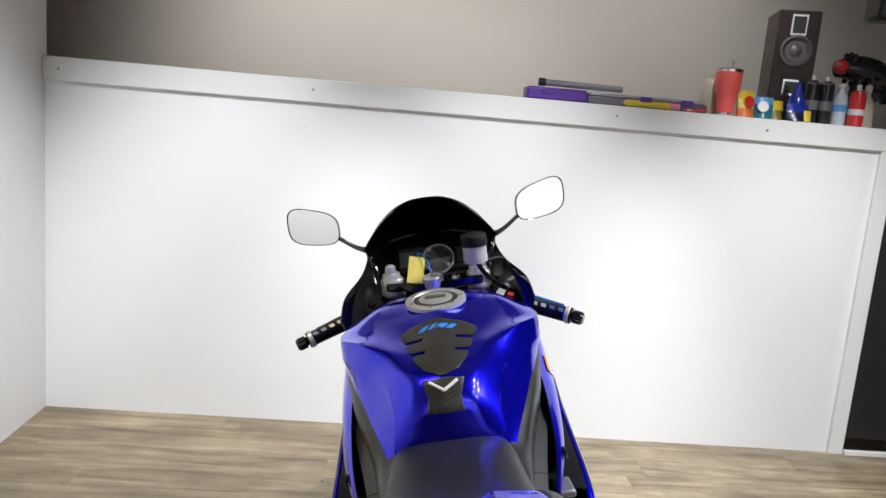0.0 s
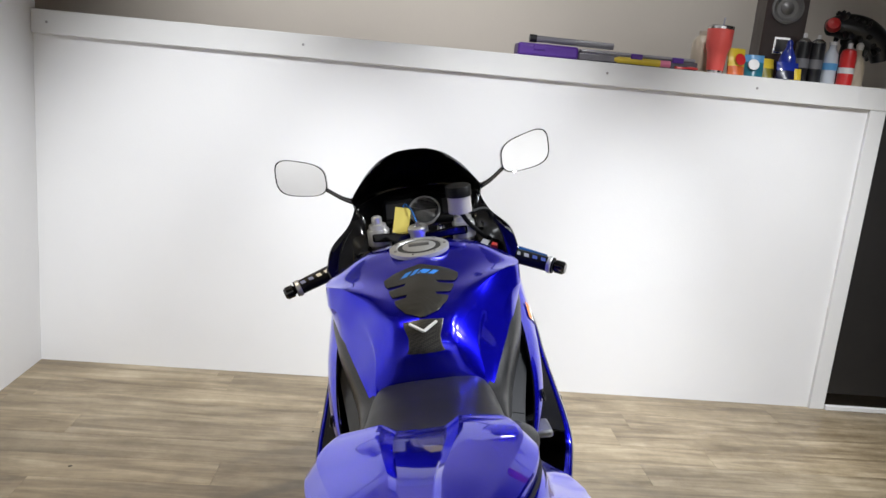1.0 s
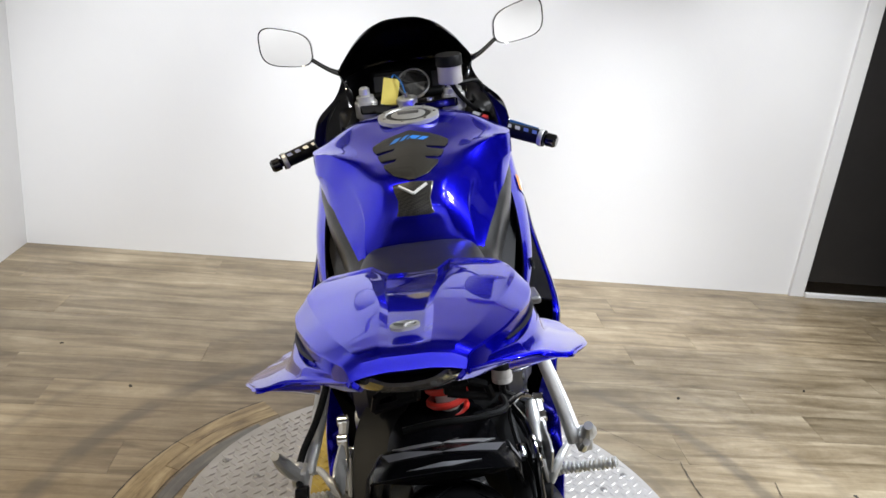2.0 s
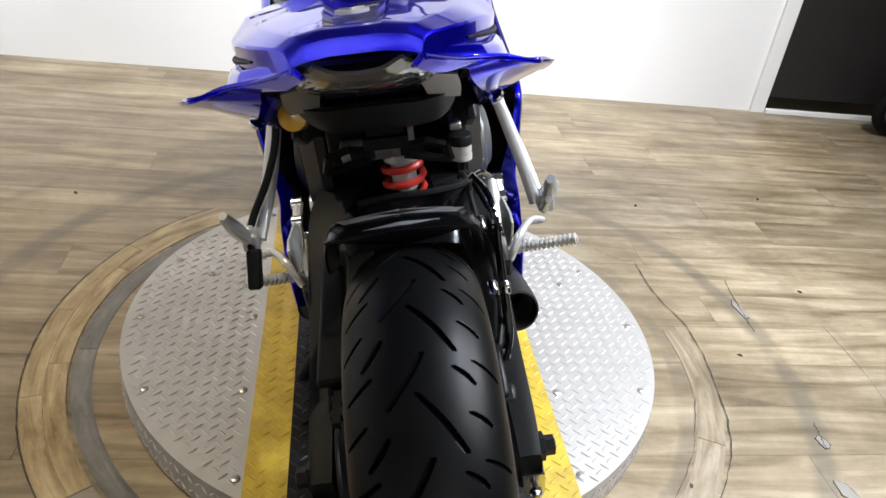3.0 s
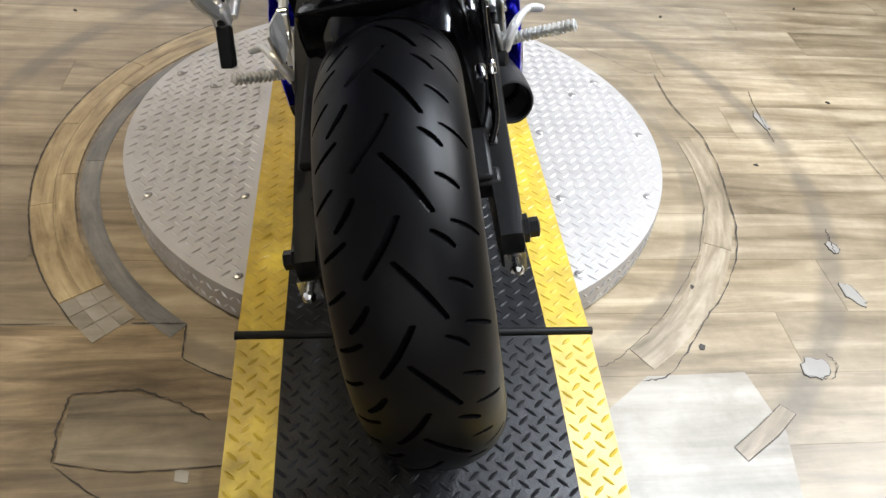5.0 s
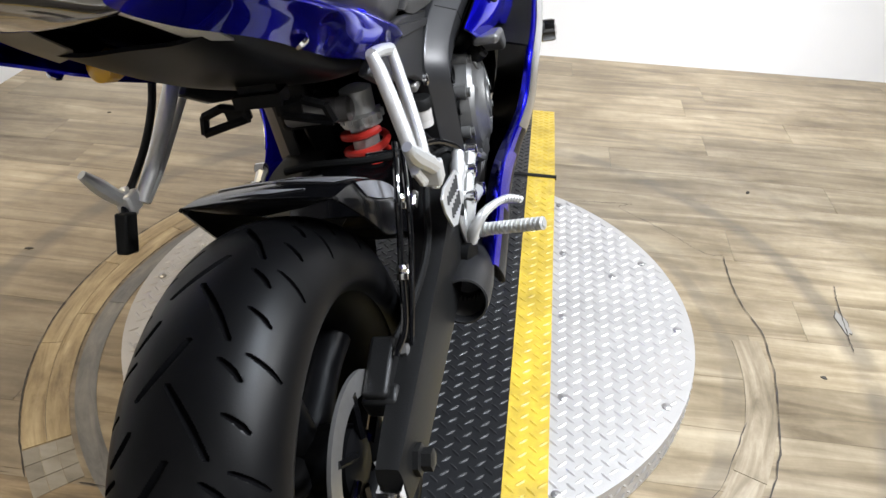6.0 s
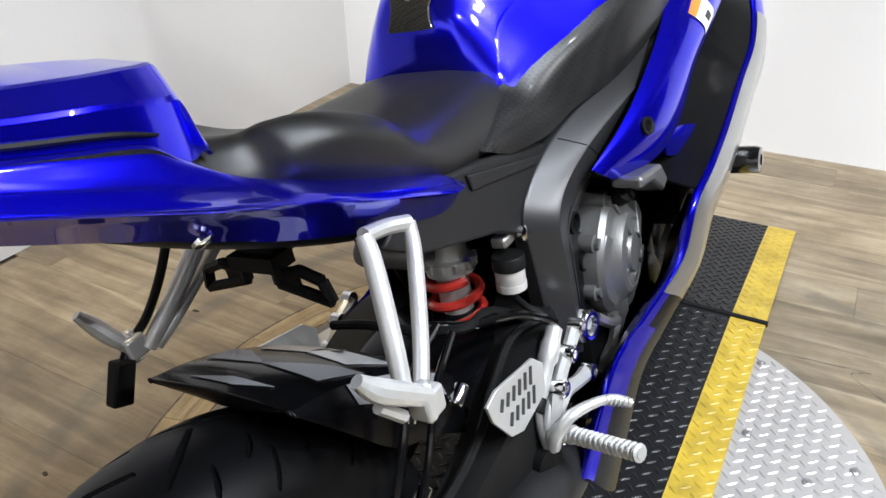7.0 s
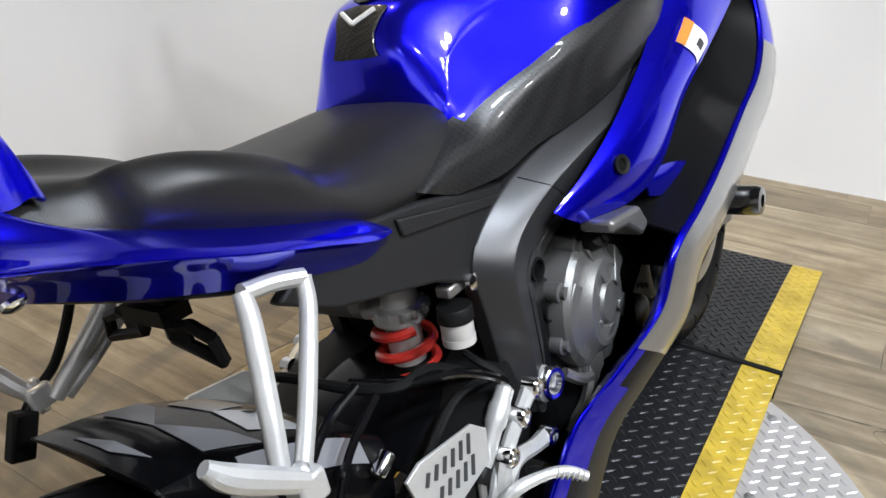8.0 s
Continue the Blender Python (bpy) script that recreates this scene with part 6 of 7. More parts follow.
bm = bmesh.new()
out = [(-0.135, 1.19), (-0.12, 1.225), (-0.085, 1.225), (-0.05, 1.20), (0.05, 1.20), (0.085, 1.225), (0.12, 1.225), (0.135, 1.19), (0.12, 1.155), (0.085, 1.15), (0.04, 1.125), (-0.04, 1.125), (-0.085, 1.15), (-0.12, 1.155)]
slab(bm, out, lambda x, y: (x, y, 0.928), lambda x, y: (x, y, 0.906))
clamp = steered("triple_clamp", bm, GLOSS_BLACK, bike, "black top fork clamp", bevel=0.004)
for s in (-1, 1):
    bm = bmesh.new()
    lathe(bm, [(0.029, -0.03), (0.029, 0.006), (0.027, 0.010), (0.024, 0.010), (0.022, 0.022), (0.014, 0.024), (0.013, 0.040), (0.008, 0.044)], (s * 0.111, 1.187, 0.926), (0, -0.05, 1), 24)
    steered("fork_cap", bm, CAST, clamp, "silver fork cap with adjuster")
    bm = bmesh.new()
    tube(bm, [(s * 0.108, 1.185, 0.918), (s * 0.108, 1.27, 0.62)], 0.027, 18)
    tube(bm, [(s * 0.108, 1.27, 0.62), (s * 0.108, 1.365, 0.30)], 0.024, 18)
    steered("fork_leg", bm, STEEL, bike, "front fork leg")
    # clip-on bar
    root, tip = Vector((s * 0.135, 1.175, 0.872)), Vector((s * 0.342, 1.098, 0.812))
    ax = (tip - root).normalized()
    bm = bmesh.new()
    lathe(bm, [(0.034, -0.015), (0.034, 0.015)], (s * 0.110, 1.187, 0.872), (0, -0.05, 1), 20)
    tube(bm, [root - ax * 0.01, root + ax * 0.06], 0.014, 12)
    bar = steered("clip_on_bar", bm, GLOSS_BLACK, bike, "black clip-on handlebar")
    bm = bmesh.new()
    lathe(bm, [(0.011, 0.05), (0.020, 0.085), (0.0185, 0.09), (0.0185, 0.205), (0.020, 0.208), (0.020, 0.212)], root, ax, 18)
    grip = steered("grip", bm, BLACK_RUBBER, bar, "black rubber grip with grey lettering")
    a, b, _ = frame_of(ax)
    for k in range(4):
        bm = bmesh.new()
        q = root + ax * (0.112 + 0.022 * k)
        toward = Vector((0, -0.75, 0.66))
        toward = (toward - ax * toward.dot(ax)).normalized()
        side = ax.cross(toward)
        vs = [bm.verts.new(q + toward * 0.0190 + ax * du + side * dv) for du, dv in ((0.002, -0.0045), (0.014, -0.0045), (0.017, 0.0045), (0.005, 0.0045))]
        bm.faces.new(vs)
        steered("grip_print", bm, PALE_FLASH if k < 2 else BLUE_PRINT, grip, solid=0.0005)
    bm = bmesh.new()
    lathe(bm, [(0.0195, 0.197), (0.0215, 0.199), (0.0215, 0.207), (0.0195, 0.209)], root, ax, 20)
    steered("grip_ring", bm, CAST, grip, "silver grip end ring")
    bm = bmesh.new()
    lathe(bm, [(0.010, 0.212), (0.012, 0.216), (0.0165, 0.218), (0.0165, 0.236), (0.012, 0.242), (0.006, 0.242)], root, ax, 16)
    steered("bar_end", bm, GLOSS_BLACK, bar, "black bar end weight")
    bm = bmesh.new()
    q = root + ax * 0.062
    box(bm, q, (0.048, 0.044, 0.044), pose(0, 0, 0, 25, 16 * s, -20 * s))
    sw = steered("switch_box", bm, PLASTIC, bar, "black switch cluster", bevel=0.006)
    if s > 0:
        bm = bmesh.new()
        box(bm, q + Vector((-0.004, -0.022, 0.016)), (0.016, 0.012, 0.020), pose(0, 0, 0, 25, 16, -20))
        steered("kill_switch", bm, RED_SWITCH, sw, "red kill switch", bevel=0.002)
        bm = bmesh.new()
        box(bm, q + Vector((-0.03, -0.005, 0.02)), (0.02, 0.03, 0.012), pose(0, 0, 0, 25, 16, -20))
        steered("clamp_plate", bm, CAST, sw, bevel=0.002)
    else:
        for k in range(3):
            bm = bmesh.new()
            box(bm, q + Vector((0.010 - 0.012 * k, -0.020, 0.016 - 0.004 * k)), (0.007, 0.010, 0.007))
            steered("button", bm, GREY_TUBE, sw, bevel=0.001)
    bm = bmesh.new()
    lever = [root + Vector((s * 0.904 * q, -0.336 * q + off, -0.262 * q + 0.008)) for q, off in ((0.045, 0.026), (0.07, 0.040), (0.13, 0.038), (0.195, 0.032))]
    tube(bm, lever, [0.010, 0.010, 0.0095, 0.008], 10)
    steered("lever", bm, BLUE_ANOD if s > 0 else GLOSS_BLACK, bar, "anodised hand lever")
# ignition lock and key tag
bm = bmesh.new()
lathe(bm, [(0.026, -0.01), (0.026, 0.012), (0.023, 0.016), (0.012, 0.016), (0.011, 0.012), (0, 0.012)], (0.0, 1.142, 0.926), (0, -0.1, 1), 26)
lock = steered("ignition_lock", bm, CAST, clamp, "silver ignition lock")
bm = bmesh.new()
box(bm, (0, 1.14, 0.945), (0.006, 0.016, 0.014))
steered("key", bm, STEEL, lock, "key in the lock")
bm = bmesh.new()
tm = pose(0, 0, 0, 58, 14, 8)
box(bm, (-0.042, 1.165, 0.955), (0.040, 0.070, 0.002), tm)
tag = steered("key_tag", bm, YELLOW_TAG, bike, "yellow paper key tag hanging from the key")
bm = bmesh.new()
tube(bm, [(-0.002, 1.145, 0.949), (-0.014, 1.170, 0.975), (-0.030, 1.185, 0.992), (-0.038, 1.185, 0.985)], 0.0022, 8)
steered("tag_cord", bm, BLUE_ANOD, tag, "blue tag loop")
for x in (-0.06, 0.055):
    bm = bmesh.new()
    lathe(bm, [(0.010, 0), (0.010, 0.005), (0.006, 0.006)], (x, 1.165, 0.928), (0, 0, 1), 12)
    steered("bolt", bm, CHROME, clamp)
# front fluid cup
cup = fluid_cup(STEER @ Vector((0.112, 1.135, 0.968)), (0, -0.1, 1), 0.032, 0.070, bike, "clear front brake fluid cup with black cap")
bm = bmesh.new()
tube(bm, [STEER @ Vector((0.112, 1.135, 0.968)), STEER @ Vector((0.13, 1.16, 0.93)), STEER @ Vector((0.165, 1.19, 0.885))], 0.006, 8)
part("cup_stem", bm, BLACK_RUBBER, cup)
bm = bmesh.new()
tube(bm, [(0.13, 1.15, 0.96), (0.175, 1.18, 0.955), (0.19, 1.20, 0.91), (0.18, 1.22, 0.86)], 0.006, 8)
part("brake_line", bm, BLACK_RUBBER, bike)
bm = bmesh.new()
tube(bm, [(-0.10, 1.22, 0.88), (-0.14, 1.26, 0.87), (-0.15, 1.24, 0.82)], 0.006, 8)
part("clutch_cable", bm, BLACK_RUBBER, bike)
# dials
dn = Vector((0, -0.80, 0.60)).normalized()
bm = bmesh.new()
m_ = pose(0, 0, 0, 53, 0, 0)
box(bm, (0.0, 1.33, 0.945), (0.20, 0.09, 0.035), m_)
dials = part("gauge_panel", bm, PLASTIC, bike, "black instrument cluster with round rev counter", bevel=0.012)
bm = bmesh.new()
lathe(bm, [(0.044, 0.0), (0.044, 0.006), (0.041, 0.010), (0.0385, 0.006)], Vector((0.015, 1.33, 0.938)) + dn * 0.016, dn, 36)
part("dial_ring", bm, CAST, dials, "silver rev counter ring")
bm = bmesh.new()
lathe(bm, [(0.0385, 0.0), (0.0385, 0.004), (0, 0.004)], Vector((0.015, 1.33, 0.938)) + dn * 0.018, dn, 36)
part("dial_face", bm, DIAL, dials)
bm = bmesh.new()
box(bm, Vector((-0.062, 1.33, 0.945)) + dn * 0.019, (0.055, 0.045, 0.003), m_)
part("display", bm, DIAL, dials, "dark digital display", bevel=0.001)
bm = bmesh.new()
box(bm, Vector((0.080, 1.33, 0.945)) + dn * 0.019, (0.03, 0.045, 0.003), m_)
part("display", bm, DIAL, dials, "dark digital display", bevel=0.001)
# front mudguard
bm = bmesh.new()
rows = []
for w in (20, 50, 80, 110, 140, 165):
    w = radians(w)
    rows.append([(x, 1.38 + math.cos(w) * r, 0.300 + math.sin(w) * r) for x, r in ((0, 0.322), (0.04, 0.320), (0.070, 0.305), (0.078, 0.275))])
add_grid(bm, both_sides(surface(rows, 5, 4)))
part("front_mudguard", bm, BLUE, bike, "blue front mudguard", solid=0.003)
# side stand
bm = bmesh.new()
tube(bm, [(-0.12, 0.60, 0.27), (-0.20, 0.53, 0.12), (-0.252, 0.49, 0.050)], [0.014, 0.012, 0.011], 10)
box(bm, (-0.262, 0.485, 0.045), (0.05, 0.06, 0.012), pose(0, 0, 0, 0, 12, 0))
part("side_stand", bm, PLASTIC, bike, "black side stand standing on the track")

# ---- marks and inlaid pieces of the floor ----
RING_WOOD = plank_material("ring_plank", ((0.16, 0.112, 0.055), (0.35, 0.272, 0.152), (0.52, 0.425, 0.265)), 0.0, 5.0, "west", 0.3)
PATCH_WOOD = plank_material("patch_plank", ((0.125, 0.102, 0.070), (0.245, 0.203, 0.145), (0.39, 0.338, 0.258)), 0.10, 4.0, True, 0.3)
OLD_WOOD = plank_material("stained_plank", ((0.080, 0.055, 0.027), (0.215, 0.157, 0.088), (0.43, 0.335, 0.21)), 0.2, 3.4, False, 0.5)
GREY_WOOD = plank_material("grey_plank", ((0.085, 0.066, 0.042), (0.20, 0.160, 0.105), (0.34, 0.285, 0.205)), 0.2, 3.0, False, 0.3)
SCUFFED = plank_material("scuffed_plank", ((0.085, 0.085, 0.086), (0.145, 0.144, 0.143), (0.23, 0.222, 0.205)), 0.0, 5.0, "west", 0.2)
PALE = material("bare_pale_patch", (0.225, 0.208, 0.18), 0.5, grain=0.2, grain_size=40, stains=0.4, stain_size=20)
PALE_BOARD = plank_material("pale_board", ((0.18, 0.163, 0.133), (0.272, 0.252, 0.215), (0.38, 0.357, 0.316)), 0.2, 1.6, False, 0.3)
CRACK = material("open_joint", (0.045, 0.038, 0.032), 0.8, grain=0.4)
jit = random.Random(11)


def crack(points, width, wobble=0.004):
    """An uneven open joint in the floor along a line of points."""
    c = catmull([(*p, 0) for p in points], 9) if len(points) > 2 else np.array([(points[0][0] + (points[1][0] - points[0][0]) * k / 12, points[0][1] + (points[1][1] - points[0][1]) * k / 12, 0) for k in range(13)])
    bm = bmesh.new()
    rows = []
    for i, p in enumerate(c):
        t = c[min(i + 1, len(c) - 1)] - c[max(i - 1, 0)]
        nrm = np.array((-t[1], t[0], 0)) / (np.linalg.norm(t) + 1e-9)
        q = p + nrm * jit.uniform(-0.5, 0.5) * wobble
        w = width * 0.64 * jit.uniform(0.25, 1.2) * (0.3 if i in (0, len(c) - 1) else 1)
        rows.append([q - nrm * w / 2 + (0, 0, 0.0024), q + nrm * w / 2 + (0, 0, 0.0024)])
    add_grid(bm, np.array(rows))
    return part("open_joint", bm, CRACK, floor, "dark open joint in the floor")


def sector(r0, r1, a0, a1, mat, steps, label):
    """Short curved boards laid in a ring round the turntable."""
    for k in range(steps):
        b0, b1 = a0 + (a1 - a0) * k / steps, a0 + (a1 - a0) * (k + 1) / steps
        gap = 0.0008 / r1
        bm = bmesh.new()
        pts = [(r1, a) for a in np.linspace(b0 + gap, b1 - gap, 24)] + [(r0, a) for a in np.linspace(b1 - gap, b0 + gap, 24)]
        pts = [(r * math.cos(a), DISC_Y + r * math.sin(a)) for r, a in pts]
        slab(bm, pts, lambda x, y: (x, y, 0.0014), lambda x, y: (x, y, -0.004))
        part("ring_board", bm, mat, floor, label)


sector(0.716, 0.757, radians(128), radians(216), RING_WOOD, 3, "long curved tan floor board, worn")
sector(0.758, 0.800, radians(128), radians(216), RING_WOOD, 4, "long curved tan floor board, worn")
sector(0.666, 0.706, radians(134), radians(232), SCUFFED, 2, "curved floor strip scuffed dark grey")
for r0, r1 in ((0.716, 0.743), (0.744, 0.772), (0.773, 0.800)):
    sector(r0, r1, radians(216.2), radians(225), PALE_BOARD, 3, "small pale piece closing the floor ring")
sector(0.722, 0.782, radians(-56), radians(6), PATCH_WOOD, 2, "curved grey-tan floor board")
for arc in ((128, 221, 0.803, 0.005), (140, 200, 0.713, 0.0025)):
    crack([(arc[2] * math.cos(radians(a)), DISC_Y + arc[2] * math.sin(radians(a))) for a in np.linspace(arc[0], arc[1], 12)], arc[3], 0.0015)
crack([(0.31, 1.243), (0.53, 1.262), (0.50, 1.235), (0.62, 1.13), (0.706, 1.042), (0.757, 1.036)], 0.0028)
crack([(0.757, 1.036), (0.758, 0.875), (0.792, 0.72), (0.786, 0.56), (0.743, 0.344), (0.67, 0.197), (0.574, 0.083), (0.47, -0.038), (0.407, -0.056)], 0.0050)
crack([(0.702, 0.441), (0.622, 0.265), (0.492, 0.099), (0.378, -0.002), (0.33, -0.025)], 0.0028)
crack([(1.015, 0.95), (1.0, 0.88), (0.99, 0.76), (0.985, 0.69)], 0.004)
crack([(0.965, 0.36), (0.957, 0.324), (0.948, 0.276)], 0.004, 0.006)
crack([(1.209, 0.74), (1.206, 0.473), (1.124, 0.207)], 0.0025, 0.002)
crack([(0.79, 0.0), (0.80, -0.03), (0.77, -0.06), (0.72, -0.05)], 0.004, 0.006)
crack([(-1.20, 0.097), (-0.640, 0.097)], 0.0035, 0.001)
crack([(-0.510, 0.097), (-0.413, 0.095)], 0.0045, 0.001)
crack([(-0.413, 0.095), (-0.408, 0.015)], 0.0045, 0.001)
crack([(-0.408, 0.015), (-0.36, -0.015), (-0.302, -0.041)], 0.0045, 0.002)
crack([(-0.574, -0.059), (-0.479, -0.050), (-0.412, -0.073), (-0.343, -0.114)], 0.0055, 0.006)
crack([(-0.569, -0.185), (-0.578, -0.12), (-0.574, -0.059)], 0.006, 0.005)
crack([(-0.569, -0.185), (-0.453, -0.204), (-0.305, -0.199)], 0.0035, 0.002)
crack([(-0.569, -0.190), (-0.488, -0.246), (-0.438, -0.271), (-0.396, -0.291), (-0.378, -0.323)], 0.0045, 0.003)


def blotch(x, y, rx, ry, mat, label, turn=0.0, n=16, rough=0.25, rim=0.0):
    bm = bmesh.new()
    pts = []
    for k in range(n):
        a = math.tau * k / n
        r = 1 + jit.uniform(-rough, rough)
        u, v = rx * r * math.cos(a), ry * r * math.sin(a)
        pts.append((x + u * math.cos(turn) - v * math.sin(turn), y + u * math.sin(turn) + v * math.cos(turn)))
    slab(bm, pts, lambda x, y: (x, y, 0.0019), lambda x, y: (x, y, -0.002))
    patch = part("floor_patch", bm, mat, floor, label)
    if rim:
        bm = bmesh.new()
        cx, cy = sum(p[0] for p in pts) / n, sum(p[1] for p in pts) / n
        grown = []
        for px, py in pts:
            far = math.hypot(px - cx, py - cy)
            k = 1 + rim * jit.uniform(0.2, 1.3) / far
            grown.append((cx + (px - cx) * k, cy + (py - cy) * k))
        slab(bm, grown, lambda x, y: (x, y, 0.0012), lambda x, y: (x, y, -0.002))
        part("chipped_rim", bm, CRACK, patch, "dark chipped rim")


for x, y, rx, ry, w in ((0.992, 0.80, 0.010, 0.045, 0.1), (0.953, 0.295, 0.012, 0.018, 0.2), (0.925, 0.155, 0.016, 0.038, 0.35), (0.755, -0.035, 0.026, 0.024, 0.0)):
    blotch(x, y, rx, ry, PALE, "chipped pale patch in the floor", w, rim=0.003)
for grow, top, mat, label in ((0.0, 0.0019, PATCH_WOOD, "short tan floor strip"), (0.0016, 0.0012, CRACK, "dark joint round the tan strip")):
    bm = bmesh.new()
    outline_ = [(0.600 + 0.814 * u - 0.581 * v, -0.168 + 0.581 * u + 0.814 * v) for u, v in ((-0.078 - grow, -0.012 - grow), (0.010, -0.017 - grow), (0.074 + grow, -0.012 - grow), (0.070 + grow, 0.016 + grow), (0.0, 0.015 + grow), (-0.074 - grow, 0.017 + grow))]
    slab(bm, outline_, lambda x, y: (x, y, top), lambda x, y: (x, y, -0.002))
    part("floor_patch", bm, mat, floor, label)
for x, y, rx, ry in ((-0.373, -0.215, 0.012, 0.018), (-0.36, -0.37, 0.014, 0.022)):
    blotch(x, y, rx, ry, PALE_BOARD, "small pale patch on the floor", 0.7, 4, 0.12)
bm = bmesh.new()
slab(bm, [(-1.20, 0.095), (-0.416, 0.093), (-0.411, 0.013), (-0.36, -0.018), (-0.302, -0.043), (-0.302, -0.62), (-1.20, -0.62)], lambda x, y: (x, y, 0.0006), lambda x, y: (x, y, -0.003))
part("floor_patch", bm, OLD_WOOD, floor, "large brown stained floor board behind the turntable")
bm = bmesh.new()
slab(bm, [(-0.572, -0.062), (-0.479, -0.054), (-0.412, -0.076), (-0.343, -0.116), (-0.312, -0.118), (-0.312, -0.197), (-0.453, -0.202), (-0.566, -0.183)], lambda x, y: (x, y, 0.0012), lambda x, y: (x, y, -0.003))
part("floor_patch", bm, GREY_WOOD, floor, "inlaid grey floor patch with broken edges")
# edged floor patch whose pale tone stands in for glare
bm = bmesh.new()
slab(bm, [(0.315, -0.125), (0.42, -0.045), (0.61, -0.040), (0.635, -0.17), (0.60, -0.34), (0.40, -0.40), (0.32, -0.40)], lambda x, y: (x, y, 0.0012), lambda x, y: (x, y, -0.003))
part("floor_patch", bm, PALE_BOARD, floor, "large floor patch with clear edges, paled to imitate glare")
for x, y in ((0.60, 0.18), (0.55, 0.02), (0.88, 0.60), (-0.60, 0.85), (-0.9, 1.3), (-1.2, 1.55), (1.25, 0.9), (0.9, 1.4), (-0.85, 0.2), (-1.0, 0.75), (1.4, 1.5), (-0.62, -0.3), (-0.25 - 0.2, 1.9)):
    blotch(x + jit.uniform(-0.02, 0.02), y, jit.uniform(0.004, 0.009), jit.uniform(0.003, 0.006), CRACK, "small dark floor knot", jit.random() * 3, 9, 0.4)

# ---- nails and scuffs of the half wall ----
for x, z in ((-1.64, 1.447), (-0.62, 1.452), (0.655, 1.452), (1.312, 1.448)):
    bm = bmesh.new()
    lathe(bm, [(0.0055, 0), (0.005, 0.002), (0.0, 0.003)], (x, WALL_Y - 0.0205, z), (0, -1, 0), 10)
    part("nail", bm, STEEL, ledge)

# ---- things on the ledge ----
TOP = 1.4955
P_PURPLE = material("purple_plastic", (0.10, 0.03, 0.30), 0.35, grain=0.1)
P_CLEAR = material("cloudy_plastic", (0.34, 0.33, 0.36), 0.2, grain=0.1, coat=0.5)
P_SMOKE = material("smoky_plastic", (0.10, 0.09, 0.11), 0.25, grain=0.3, grain_size=20, coat=0.4)
P_CORAL = material("coral_coating", (0.85, 0.12, 0.10), 0.4, grain=0.04)
P_YELLOW = material("yellow_wrapper", (0.75, 0.55, 0.04), 0.35, grain=0.1)
P_PINK = material("pink_plastic", (0.80, 0.22, 0.35), 0.4)
P_ORANGE = material("orange_wrapper", (0.70, 0.15, 0.03), 0.4)
P_SKY = material("blue_wrapper", (0.10, 0.32, 0.60), 0.3, grain=0.1)
P_BLUE = material("dark_blue_bottle", (0.015, 0.035, 0.30), 0.2, coat=0.5)
P_RED = material("red_can_paint", (0.62, 0.03, 0.03), 0.28, coat=0.4)
P_BLACK = material("black_can_paint", (0.012, 0.012, 0.014), 0.3, coat=0.3)
P_BEIGE = material("beige_bottle", (0.55, 0.47, 0.36), 0.4)
P_WATER = material("clear_bottle", (0.55, 0.60, 0.66), 0.08, coat=0.8)
WALNUT = material("dark_walnut_veneer", (0.024, 0.011, 0.009), 0.4, grain=0.5, grain_size=25, stains=0.3, stain_size=8)

case = thing("organizer_case", (0.66, 2.52, TOP), "long purple plastic case with cloudy lid on the ledge", "case")
bm = bmesh.new()
box(bm, (-0.26, 0, 0.026), (0.26, 0.12, 0.052))
part("end_block", bm, P_PURPLE, case, "purple hinged end", bevel=0.010)
bm = bmesh.new()
box(bm, (0.13, 0, 0.017), (0.52, 0.12, 0.034))
part("tray", bm, P_SMOKE, case, "smoky grey tray", bevel=0.006)
bm = bmesh.new()
box(bm, (0.13, 0.0, 0.041), (0.50, 0.11, 0.014))
part("lid", bm, P_CLEAR, case, "cloudy clear lid", bevel=0.005)
for x in (-0.30, 0.12, 0.30):
    bm = bmesh.new()
    box(bm, (x, -0.062, 0.036), (0.05, 0.010, 0.022))
    part("latch", bm, P_PURPLE, case, bevel=0.003)
roll = thing("silver_tube", (0.50, 2.56, TOP + 0.055), "thin silver-grey tube lying on the purple case", "tube")
bm = bmesh.new()
tube(bm, [(-0.14, 0, 0.022), (0.20, 0, 0.018)], 0.014, 14)
part("tube_body", bm, P_CLEAR, roll)
bm = bmesh.new()
tube(bm, [(-0.17, 0, 0.022), (-0.14, 0, 0.022)], 0.017, 14)
part("end_cap", bm, P_BLACK, roll)
marker = thing("highlighter", (0.80, 2.47, TOP), "fat yellow highlighter with pink end lying on the ledge", "marker")
bm = bmesh.new()
tube(bm, [(-0.115, 0, 0.017), (-0.10, 0, 0.017), (0.085, 0, 0.017)], [0.012, 0.016, 0.017], 14, smooth=1)
part("barrel", bm, P_YELLOW, marker)
bm = bmesh.new()
tube(bm, [(0.085, 0, 0.017), (0.13, 0, 0.017)], 0.0165, 14)
part("end_cap", bm, P_PINK, marker, "pink end cap")
rag = thing("red_cloth", (1.00, 2.48, TOP), "small folded red cloth", "cloth")
bm = bmesh.new()
g = np.array([[(x, y, 0.012 + 0.008 * math.sin(x * 60) * math.cos(y * 50)) for y in np.linspace(-0.03, 0.03, 8)] for x in np.linspace(-0.05, 0.05, 12)])
add_grid(bm, g)
part("fold", bm, P_RED, rag, solid=0.008)


